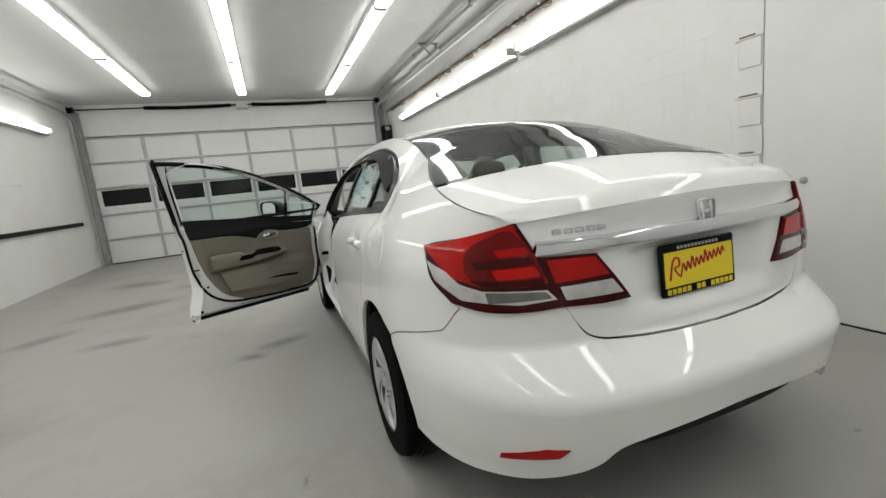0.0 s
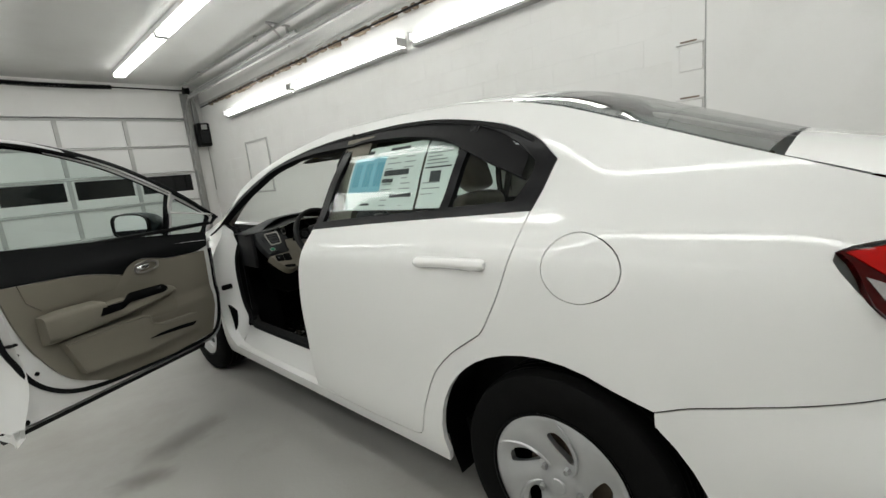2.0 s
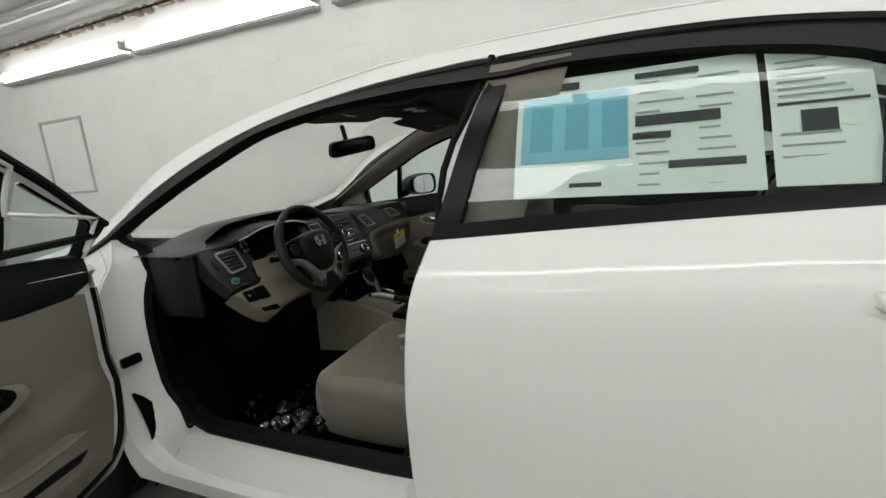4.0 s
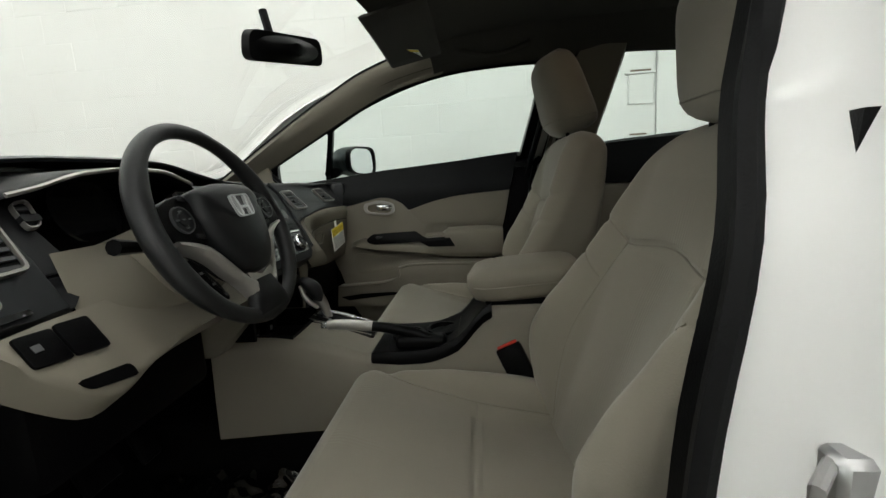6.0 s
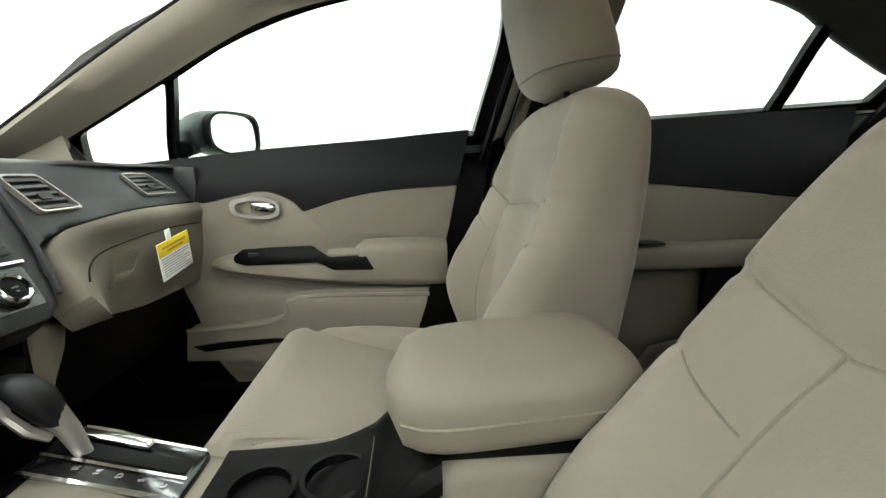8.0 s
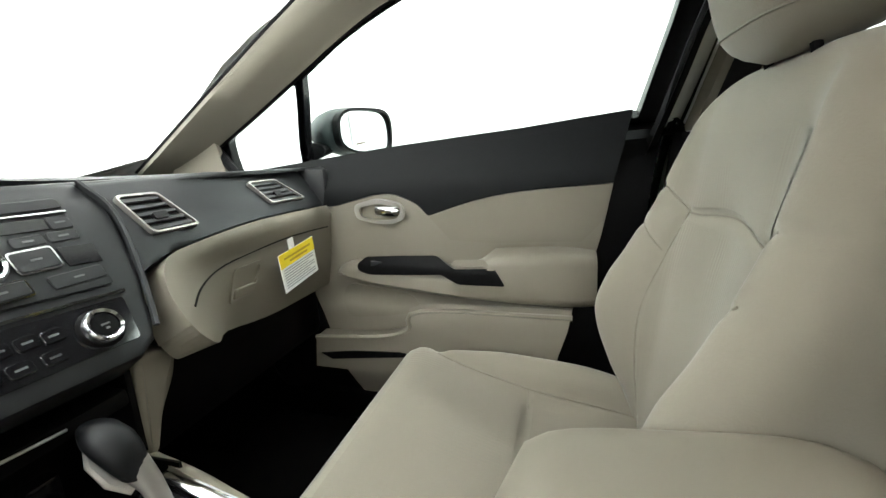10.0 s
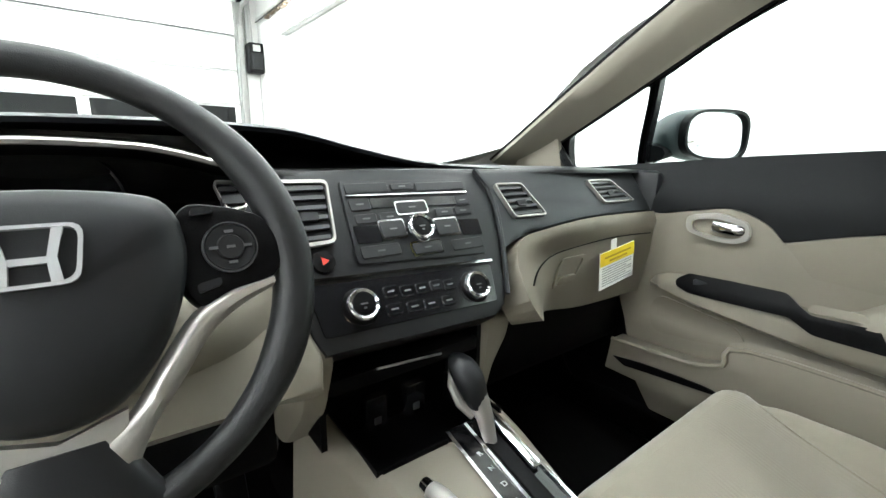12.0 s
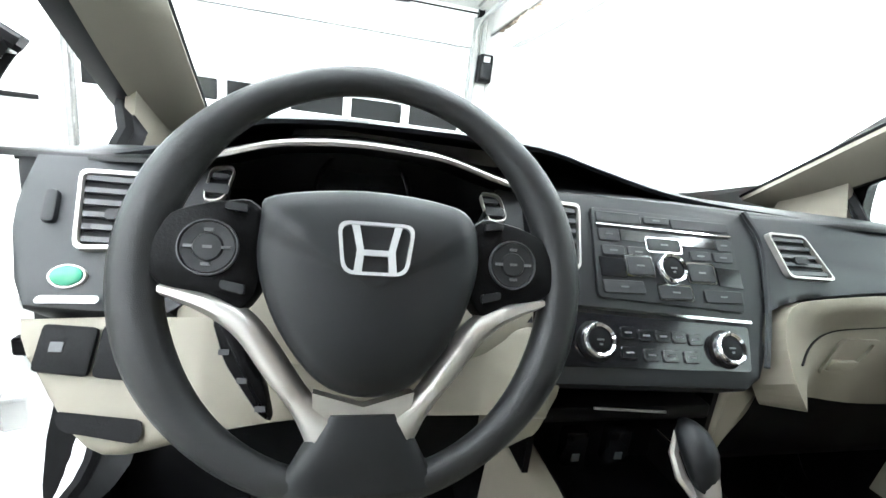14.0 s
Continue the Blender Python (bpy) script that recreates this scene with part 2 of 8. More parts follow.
def lathe(profile, n=32, m=None):
    """A turned shape: profile of (radius, height) about z, then the pose m."""
    if profile[0][0] > 1e-6 and profile[-1][0] > 1e-6:
        bm = rings([[(r * math.cos(2 * math.pi * j / n), r * math.sin(2 * math.pi * j / n), h) for r, h in profile] for j in range(n)], loop=True)
        return moved(bm, m) if m else bm
    bm = rings([[(r * math.cos(2 * math.pi * j / n), r * math.sin(2 * math.pi * j / n), h) for j in range(n)] for r, h in profile], cap=True)
    return moved(bm, m) if m else bm


def spl(pts, n=6):
    """A smooth line through points, as a list that leaves out its last point."""
    p = [np.array(q, float) for q in pts]
    p = [2 * p[0] - p[1]] + p + [2 * p[-1] - p[-2]]
    out = []
    for i in range(1, len(p) - 2):
        for k in range(n):
            t = k / n
            out.append(tuple(0.5 * (2 * p[i] + (p[i + 1] - p[i - 1]) * t + (2 * p[i - 1] - 5 * p[i] + 4 * p[i + 1] - p[i + 2]) * t * t
                                    + (3 * p[i] - p[i - 1] - 3 * p[i + 1] + p[i + 2]) * t ** 3)))
    return out


def ring(pts, n=5):
    """A smooth closed line through points."""
    k = len(pts)
    long = [pts[(i - 2) % k] for i in range(k + 5)]
    return spl(long, n)[2 * n:2 * n + k * n]


def round_poly(pts, r, n=4):
    """A polygon with rounded corners."""
    out = []
    k = len(pts)
    for i in range(k):
        a, b, c = (np.array(pts[j % k], float) for j in (i - 1, i, i + 1))
        da, dc = a - b, c - b
        la, lc = np.linalg.norm(da), np.linalg.norm(dc)
        q = min(r, 0.45 * la, 0.45 * lc)
        p0, p1 = b + da / la * q, b + dc / lc * q
        for s in range(n + 1):
            t = s / n
            out.append(tuple((1 - t) ** 2 * p0 + 2 * t * (1 - t) * b + t * t * p1))
    return out


def plate(poly, depth, to, bevel=0.0, seg=2):
    """A flat piece with the outline poly and that depth; to(u, v, w) sets it in place, w from 0 (back) to depth (front)."""
    bm = bmesh.new()
    f = bm.faces.new([bm.verts.new((u, v, 0)) for u, v in poly])
    top = bmesh.ops.extrude_face_region(bm, geom=[f])
    verts = [g for g in top["geom"] if isinstance(g, bmesh.types.BMVert)]
    for v in verts:
        v.co.z = depth
    if bevel:
        es = [e for e in bm.edges if all(v in set(verts) for v in e.verts)]
        bmesh.ops.bevel(bm, geom=es, offset=bevel, segments=seg, profile=0.5, affect="EDGES")
    for v in bm.verts:
        v.co = to(*v.co)
    return bm


def frame_plate(outer, inner, depth, to):
    """A frame between two outlines with the same count of points."""
    rows = [[to(u, v, w) for u, v in o] for o, w in ((outer, 0), (outer, depth), (inner, depth), (inner, 0))]
    return rings(rows, loop=True)


def pchip(xs, ys, x):
    """A smooth curve with no overshoot through (xs, ys)."""
    xs, ys, x = np.asarray(xs, float), np.asarray(ys, float), np.asarray(x, float)
    h, d = np.diff(xs), np.diff(ys) / np.diff(xs)
    m = np.zeros_like(ys)
    m[0], m[-1] = d[0], d[-1]
    same = d[:-1] * d[1:] > 0
    m[1:-1][same] = (2 * d[:-1] * d[1:] / np.where(d[:-1] + d[1:] == 0, 1, d[:-1] + d[1:]))[same]
    i = np.clip(np.searchsorted(xs, x) - 1, 0, len(xs) - 2)
    t = np.clip((x - xs[i]) / h[i], 0, 1)
    return ys[i] * (1 + 2 * t) * (1 - t) ** 2 + m[i] * h[i] * t * (1 - t) ** 2 + ys[i + 1] * t * t * (3 - 2 * t) + m[i + 1] * h[i] * t * t * (t - 1)


def inside(poly, p):
    """Even-odd test of many points against a polygon."""
    q, x, y = np.asarray(poly, float), p[:, 0], p[:, 1]
    hit = np.zeros(len(p), bool)
    for a, b in zip(q, np.roll(q, -1, 0)):
        c = (a[1] > y) != (b[1] > y)
        with np.errstate(divide="ignore", invalid="ignore"):
            hit ^= c & (x < (b[0] - a[0]) * (y - a[1]) / (b[1] - a[1]) + a[0])
    return hit


from mathutils.geometry import delaunay_2d_cdt


def sheet(name, outline, surface, material, parent=None, label="", holes=(), step=0.035, depth=0.014, mirror=False, lift=0.0, free=None, out_minus=True):
    """A skin panel: the part of a curved surface(u, v) inside an outline, less its holes, with edges turned inwards by depth."""
    loops = [list(outline)] + [list(h) for h in holes]
    dense = []
    for lp in loops:
        out = []
        for a, b in zip(lp, lp[1:] + lp[:1]):
            k = max(1, int(math.hypot(b[0] - a[0], b[1] - a[1]) / step))
            out += [(a[0] + (b[0] - a[0]) * i / k, a[1] + (b[1] - a[1]) * i / k) for i in range(k)]
        dense.append(out)
    pts, edges = [], []
    for lp in dense:
        s = len(pts)
        pts += lp
        edges += [(s + i, s + (i + 1) % len(lp)) for i in range(len(lp))]
    o = np.array(dense[0])
    gu, gv = np.meshgrid(np.arange(o[:, 0].min(), o[:, 0].max(), step), np.arange(o[:, 1].min(), o[:, 1].max(), step))
    g = np.stack([gu.ravel() + 0.0007, gv.ravel() + 0.0005], 1)
    keep = inside(dense[0], g)
    for lp in dense[1:]:
        keep &= ~inside(lp, g)
    if len(g[keep]):
        b = np.array(pts)
        near = np.array([np.min(np.hypot(*(b - q).T)) for q in g[keep]])
        pts += [tuple(q) for q in g[keep][near > step * 0.45]]
    v2, _, f2, *_ = delaunay_2d_cdt([Vector(p) for p in pts], edges, [], 0, 1e-6)
    uv = np.array([tuple(v) for v in v2])
    faces = np.array([tuple(f) for f in f2])
    mid = uv[faces].mean(1)
    ok = inside(dense[0], mid)
    for lp in dense[1:]:
        ok &= ~inside(lp, mid)
    faces = faces[ok]
    e = 0.004
    xyz = surface(uv[:, 0], uv[:, 1])
    nu, nv = surface(uv[:, 0] + e, uv[:, 1]) - surface(uv[:, 0] - e, uv[:, 1]), surface(uv[:, 0], uv[:, 1] + e) - surface(uv[:, 0], uv[:, 1] - e)
    nrm = np.cross(nu, nv)
    nrm *= -1 if out_minus else 1
    nrm /= np.linalg.norm(nrm, axis=1)[:, None] + 1e-12
    xyz = xyz + nrm * lift
    a, b, c = (uv[faces[:, k]] for k in range(3))
    turn = (b[:, 0] - a[:, 0]) * (c[:, 1] - a[:, 1]) - (b[:, 1] - a[:, 1]) * (c[:, 0] - a[:, 0])
    wrong = turn > 0 if out_minus else turn < 0
    faces[wrong] = faces[wrong][:, ::-1]
    verts, normals, polys = [tuple(p) for p in xyz], [tuple(p) for p in nrm], [tuple(int(i) for i in f) for f in faces]
    if depth:
        count = {}
        for f in polys:
            for i in range(3):
                k = (f[i], f[(i + 1) % 3])
                count[tuple(sorted(k))] = None if tuple(sorted(k)) in count else k
        for k in count.values():
            if k is None or (free and free(*uv[k[0]]) and free(*uv[k[1]])):
                continue
            p, q = xyz[k[0]], xyz[k[1]]
            side = np.cross(q - p, nrm[k[0]])
            side /= np.linalg.norm(side) + 1e-12
            s = len(verts)
            verts += [tuple(p), tuple(q), tuple(q - nrm[k[1]] * depth), tuple(p - nrm[k[0]] * depth)]
            normals += [tuple(side)] * 4
            polys.append((s + 1, s, s + 3, s + 2))
    if mirror:
        s = len(verts)
        if mirror == "both":
            polys = polys + [tuple(i + s for i in f[::-1]) for f in polys]
            verts, normals = verts + [(-x, y, z) for x, y, z in verts], normals + [(-x, y, z) for x, y, z in normals]
        else:
            polys = [f[::-1] for f in polys]
            verts, normals = [(-x, y, z) for x, y, z in verts], [(-x, y, z) for x, y, z in normals]
    me = bpy.data.meshes.new(name)
    me.from_pydata(verts, [], polys)
    me.update()
    me.polygons.foreach_set("use_smooth", [True] * len(polys))
    me.normals_split_custom_set_from_vertices(normals)
    return mesh_object(name, me, material, parent, label, 0)


def words(name, text, size, m, material, parent, depth=0.0015, label=""):
    """Raised lettering in the built-in font."""
    cu = bpy.data.curves.new(name, "FONT")
    cu.body, cu.size, cu.extrude, cu.align_x, cu.align_y = text, size, depth, "CENTER", "CENTER"
    tmp = bpy.data.objects.new(name, cu)
    scene.collection.objects.link(tmp)
    me = bpy.data.meshes.new_from_object(tmp.evaluated_get(bpy.context.evaluated_depsgraph_get()))
    bpy.data.objects.remove(tmp)
    bpy.data.curves.remove(cu)
    me.transform(m)
    me.materials.clear()
    return mesh_object(name, me, material, parent, label, 0)


def sm(a, b, x):
    t = min(1.0, max(0.0, (x - a) / (b - a)))
    return t * t * (3 - 2 * t)


def smudge(name, col):
    """A dark smear that fades out towards its rim."""
    m = mat(name, col, 0.5, vary=0.3, scale=9)
    n, l = m.node_tree.nodes, m.node_tree.links
    tc = n.new("ShaderNodeTexCoord")
    ball = n.new("ShaderNodeTexGradient")
    ball.gradient_type = "SPHERICAL"
    l.new(tc.outputs["Object"], ball.inputs["Vector"])
    ns = n.new("ShaderNodeTexNoise")
    ns.inputs["Scale"].default_value = 3.2
    ns.inputs["Detail"].default_value = 7
    ns.inputs["Roughness"].default_value = 0.7
    l.new(tc.outputs["Object"], ns.inputs["Vector"])
    add = n.new("ShaderNodeMath")
    add.operation = "ADD"
    l.new(ball.outputs["Fac"], add.inputs[0])
    l.new(ns.outputs["Fac"], add.inputs[1])
    ramp = n.new("ShaderNodeMapRange")
    ramp.inputs["From Min"].default_value, ramp.inputs["From Max"].default_value = 0.72, 1.35
    ramp.inputs["To Max"].default_value = 0.30
    l.new(add.outputs[0], ramp.inputs["Value"])
    edge = n.new("ShaderNodeMapRange")
    edge.inputs["From Max"].default_value = 0.25
    l.new(ball.outputs["Fac"], edge.inputs["Value"])
    mul = n.new("ShaderNodeMath")
    mul.operation = "MULTIPLY"
    l.new(ramp.outputs[0], mul.inputs[0])
    l.new(edge.outputs[0], mul.inputs[1])
    l.new(mul.outputs[0], n["Principled BSDF"].inputs["Alpha"])
    return m


SMUDGE = smudge("floor_smudge", (0.10, 0.088, 0.068))



# ---------- the garage ----------
WX0, WX1, WY0, WY1, WZ = -4.9, 2.05, -4.2, 10.95, 3.45


def structure(name, bm, material, label, category, parent=None):
    return tagged(part(name, bm, material, parent), label, category, kind="structure")


floor = structure("floor", slab((WX0 - 0.2, WY0 - 0.2, -0.2), (WX1 + 0.2, WY1 + 0.2, 0)), FLOOR, "grey sealed concrete garage floor with stains", "floor")
wall_east = structure("wall_east", slab((WX1, WY0, 0), (WX1 + 0.2, WY1 + 0.2, WZ)), WALL, "white painted block wall of the garage", "wall")
wall_west = structure("wall_west", slab((WX0 - 0.2, WY0, 0), (WX0, WY1 + 0.2, WZ)), WALL, "white painted wall with a dark bumper rail", "wall")
wall_south = structure("wall_south", slab((WX0 - 0.2, WY0 - 0.2, 0), (WX1 + 0.2, WY0, WZ)), WALL, "plain white end wall", "wall")
ceiling = structure("ceiling", slab((WX0 - 0.2, WY0 - 0.2, WZ), (WX1 + 0.2, WY1 + 0.2, WZ + 0.2)), CEIL, "smooth grey white painted garage ceiling", "ceiling")
wall_north = structure("wall_north", join(slab((WX0, WY1, 2.8), (WX1, WY1 + 0.2, WZ)), slab((WX0, WY1, 0), (-4.7, WY1 + 0.2, 2.8)), slab((1.68, WY1, 0), (WX1, WY1 + 0.2, 2.8))),
                       WALL, "white wall around the garage door", "wall")

# painted blocks stand a little proud of the joints, rows 0.2 high; beyond the old opening the wall is plain plaster
rnd = random.Random(4)
bm = bmesh.new()
tmp = []
for row in range(17):
    z = 0.02 + row * 0.2
    y = 1.52 + (0.2 if row % 2 else 0)
    while y < WY1 - 0.05:
        y1 = min(y + 0.4, WY1)
        d = 0.0006 + rnd.random() * 0.0014
        g = 0.0012 + rnd.random() ** 4 * 0.005
        tmp.append(slab((WX1 - d, y + g, z + g), (WX1 + 0.002, y1 - g, min(z + 0.2, WZ) - g), 0.0018, 1))
        y += 0.4
blocks = part("blocks", join(*tmp), BLOCK, wall_east)
blocks["kind"] = "stuff"
# toothed edge of a filled opening
tmp = []
for k in range(4):
    z = 0.52 + k * 0.4
    tmp.append(slab((WX1 - 0.012, 1.31, z), (WX1 + 0.002, 1.47, z + 0.19), 0.004, 1))
    tmp.append(slab((WX1 - 0.02, 1.30, z + 0.19), (WX1 + 0.002, 1.49, z + 0.203), 0.003, 1))
part("toothing", join(*tmp), BLOCK, wall_east)
part("plaster_edge", slab((WX1 - 0.010, WY0, 0.0), (WX1 + 0.001, 1.29, WZ), 0.003, 1), WALL, wall_east)
tmp = []
for k in range(4):
    z = 0.72 + k * 0.4
    tmp.append(slab((WX1 - 0.017, 1.33 + 0.02 * (k % 2), z + 0.004), (WX1 - 0.011, 1.46, z + 0.016), 0.002, 1))
part("crumbled_mortar", join(*tmp), RUST, wall_east)
part("joint_gap", tube([(WX1 - 0.009, 1.296, 0), (WX1 - 0.011, 1.29, 0.9), (WX1 - 0.009, 1.297, 1.6), (WX1 - 0.011, 1.292, 2.4), (WX1 - 0.009, 1.296, WZ)], 0.0045, 5), STEELW, wall_east)
part("floor_gap", slab((WX1 - 0.03, WY0, 0.0005), (WX1 - 0.012, 1.29, 0.008)), BLACK, wall_east)
part("wall_hook", lathe([(0.0, 0), (0.025, 0), (0.022, 0.012), (0.008, 0.022), (0.008, 0.03), (0.0, 0.032)], 12, pose(WX1 - 0.01, 1.03, 0.92, 0, -90, 0)), STEELW, wall_east)

# the sectional garage door
garage_door = tagged(new("garage_door"), "white sectional overhead garage door with a row of dark panes", "garage door", kind="structure")
DX0, DX1, DY = -4.68, 1.66, WY1 - 0.02
rails = [0.02, 0.57, 1.12, 1.70, 2.24, 2.78]
posts = [DX0, -3.63, -2.54, -1.50, -0.47, 0.58, DX1]
for i in range(5):
    z0, z1 = rails[i], rails[i + 1]
    body = [slab((DX0, DY, z0), (DX1, DY + 0.04, z1 - 0.006), 0.004, 1)]
    if i == 2:
        body[0].free()
        body = [slab((DX0, DY, z0), (DX1, DY + 0.04, z0 + 0.17), 0.004, 1), slab((DX0, DY, z1 - 0.07), (DX1, DY + 0.04, z1 - 0.006), 0.004, 1)]
        body += [slab((x - 0.075, DY, z0 + 0.17), (x + 0.075, DY + 0.04, z1 - 0.07), 0.004, 1) for x in posts]
    section = part("section", join(*body), DOORW, garage_door)
    part("hinge_rail", slab((DX0, DY - 0.03, z1 - 0.05), (DX1, DY + 0.002, z1 - 0.012), 0.006, 1), STEELW, section)
    for x in posts[1:-1]:
        part("stile", slab((x - 0.035, DY - 0.022, z0 + 0.02), (x + 0.035, DY + 0.002, z1 - 0.05), 0.005, 1), STEELW, section)
    if i == 2:
        for a, b in zip(posts, posts[1:]):
            part("pane", slab((a + 0.075, DY + 0.015, z0 + 0.17), (b - 0.075, DY + 0.025, z1 - 0.07)), NIGHT, section)
part("bottom_seal", slab((DX0, DY - 0.01, 0.002), (DX1, DY + 0.05, 0.025), 0.004, 1), RUBBER, garage_door)
for x in (-4.76, 1.74):
    track = part("door_track", join(slab((x - 0.04, DY - 0.10, 0.001), (x + 0.04, DY - 0.03, 2.95), 0.006, 1), slab((x - 0.075, DY - 0.03, 0.001), (x + 0.075, DY, 3.3), 0.004, 1)), GALV, garage_door)
    part("upper_track", tube([(x, DY - 0.07, 2.9), (x, DY - 0.14, 3.08), (x, DY - 0.30, 3.18), (x, DY - 0.8, 3.22), (x, 6.2, 3.26)], 0.028, 6), GALV, track)
    for k in range(6):
        part("roller_hinge", slab((x - 0.05, DY - 0.06, 0.12 + k * 0.53), (x + 0.05, DY - 0.015, 0.22 + k * 0.53), 0.008, 1), STEELW, track)
shaft = part("torsion_shaft", tube([(DX0 - 0.1, DY - 0.2, 3.32), (DX1 + 0.1, DY - 0.2, 3.32)], 0.014, 8), BLACK, garage_door)
for a, b in ((-3.45, -1.72), (-1.27, 0.46)):
    turns = [(a + (b - a) * i / 600, DY - 0.2 + 0.036 * math.cos(i * 0.9), 3.32 - 0.018 * math.sin(math.pi * i / 600) + 0.036 * math.sin(i * 0.9)) for i in range(601)]
    part("torsion_spring", tube(turns, 0.009, 4), BLACK, shaft)
for x in (DX0 - 0.08, DX1 + 0.08):
    part("cable_drum", lathe([(0.0, -0.05), (0.075, -0.05), (0.06, -0.03), (0.06, 0.03), (0.075, 0.05), (0, 0.05)], 16, pose(x, DY - 0.2, 3.32, 0, 90, 0)), BLACK, shaft)
part("spring_bracket", slab((-1.60, DY - 0.23, 3.24), (-1.36, DY + 0.02, 3.40), 0.01, 1), DOORW, shaft)
part("centre_plate", slab((-1.58, DY - 0.02, 2.8), (-1.40, DY + 0.02, 3.30), 0.004, 1), DOORW, garage_door)

opener = thing("door_operator", "dark grey wall-mounted garage door operator box", "door operator", (1.93, DY - 0.15, 2.45))
part("housing", slab((-0.12, -0.13, -0.26), (0.12, 0.12, 0.22), 0.03, 3), BLACK, opener)
part("cover", slab((-0.09, -0.16, -0.20), (0.09, -0.13, 0.05), 0.012, 2), DARK, opener)
part("lamp_lens", slab((-0.06, -0.145, 0.08), (0.06, -0.129, 0.18), 0.006, 1), STEELW, opener)
part("drive_chain", tube([(-0.03, 0.0, 0.22), (-0.05, 0.0, 0.86)], 0.012, 6), GALV, opener)
part("conduit", tube([(0.08, 0.06, -0.26), (0.09, 0.08, -1.2)], 0.011, 6), GALV, opener)
part("mount_arm", slab((-0.10, 0.05, 0.2), (-0.02, 0.11, 0.9), 0.006, 1), GALV, opener)


def tube_light(at, wall=False):
    ob = thing("tube_light", "lit fluorescent strip light on the wall" if wall else "lit fluorescent strip light under the ceiling", "strip light", at, "strip lights")
    w = 0.055
    if wall:
        part("housing", slab((-0.02, -1.25, -0.09), (0.078, 1.25, -0.055), 0.006, 1), STEELW, ob)
        part("back_plate", slab((0.06, -1.25, -0.055), (0.078, 1.25, 0.09), 0.004, 1), DOORW, ob)
        part("diffuser", slab((-0.012, -1.235, -0.052), (0.06, 1.235, 0.066), 0.022, 2), TUBE, ob)
    else:
        part("housing", slab((-0.09, -1.25, 0.02), (0.09, 1.25, 0.09), 0.006, 1), DOORW, ob)
        part("diffuser", slab((-0.088, -1.235, -0.030), (0.088, 1.235, 0.02), 0.022, 2), TUBE, ob)
    for s in (-1, 1):
        part("end_cap", slab((-0.08, s * 1.24 - 0.012, -0.04), (0.075, s * 1.24 + 0.012, 0.055), 0.006, 1), STEELW, ob)
    return ob


first = tube_light((-3.15, 8.35, WZ - 0.09))
for x, y0 in ((-3.15, 8.35), (-1.42, 8.5), (0.44, 8.72)):
    for k in range(5):
        if (x, k) != (-3.15, 0):
            copy_thing(first, pose(x, y0 - 2.55 * k, WZ - 0.09))
first = tube_light((WX1 - 0.08, 8.22, 2.67), True)
for k in range(1, 5):
    copy_thing(first, pose(WX1 - 0.08, 8.22 - 2.6 * k - (0.08 if k > 1 else 0), 2.67))
for k in range(4):
    copy_thing(first, pose(WX0 + 0.08, 8.35 - 2.6 * k, 2.76, 0, 0, 180))

rail = thing("bumper_rail", "dark rubber bumper rail along the white wall", "rail", (WX0 + 0.03, 6.0, 0.98))
part("strip", slab((-0.03, -5, -0.035), (0.035, 4.3, 0.035), 0.012, 2), BLACK, rail)
panel = thing("wall_panel", "white access panel set flush in the wall", "panel", (WX0, 7.75, 1.95))
part("cover", slab((0.0, -0.6, -0.22), (0.02, 0.6, 0.32), 0.008, 1), DOORW, panel)
panel = thing("wall_hatch", "narrow white hatch with a worn edge", "panel", (WX1, 8.62, 1.6))
part("frame", frame_plate([(-0.45, -0.5), (0.45, -0.5), (0.45, 0.47), (-0.45, 0.47)], [(-0.42, -0.47), (0.42, -0.47), (0.42, 0.44), (-0.42, 0.44)], 0.02, lambda u, v, w: (-w, u, v)), STEELW, panel)

# pipes, a ledge and a bracket under the ceiling
pipe = thing("conduit", "thin grey conduit along the top of the wall", "conduit", (WX1, 3, WZ))
part("pipe", tube([(-0.40, -6, -0.05), (-0.40, 7.6, -0.05)], 0.022, 8), GALV, pipe)
for y in (-3, -0.6, 1.8, 4.2, 6.6):
    part("strap", slab((-0.43, y - 0.012, -0.08), (-0.37, y + 0.012, 0.0), 0.004, 1), GALV, pipe)
ledge = thing("wall_ledge", "rough dark steel ledge along the wall top", "ledge", (WX1, 5, 3.02))
part("angle", slab((-0.07, -5.5, 0), (0, 5.8, 0.05), 0.008, 1), STEELW, ledge)
rnd = random.Random(9)
tmp = []
for k in range(46):
    y = -2.5 + k * 0.17 + rnd.random() * 0.1
    tmp.append(slab((-0.085, y, -0.03 - rnd.random() * 0.035), (-0.004, y + 0.06 + rnd.random() * 0.13, 0.012), 0.01, 1))
tmp = part("broken_mortar", join(*tmp), RUST, ledge)
tmp["kind"] = "stuff"
part("cable", tube([(-0.08, -5.2, -0.02), (-0.09, -2, -0.035), (-0.08, 1, -0.02), (-0.09, 5.7, -0.03)], 0.012, 6), BLACK, ledge)
bracket = thing("ceiling_bracket", "grey steel angle bracket under the ceiling", "bracket", (1.68, 6.55, WZ))
part("arm", slab((-0.18, -0.02, -0.03), (0.18, 0.02, 0), 0.004, 1), GALV, bracket)
part("leg", slab((0.12, -0.02, -0.30), (0.15, 0.02, -0.03), 0.004, 1), GALV, bracket)
part("brace", tube([(-0.14, 0, -0.03), (0.13, 0, -0.28)], 0.014, 6), GALV, bracket)
part("hanger_track", slab((-0.02, -3.2, -0.33), (0.04, 3.9, -0.27), 0.01, 1), GALV, bracket)

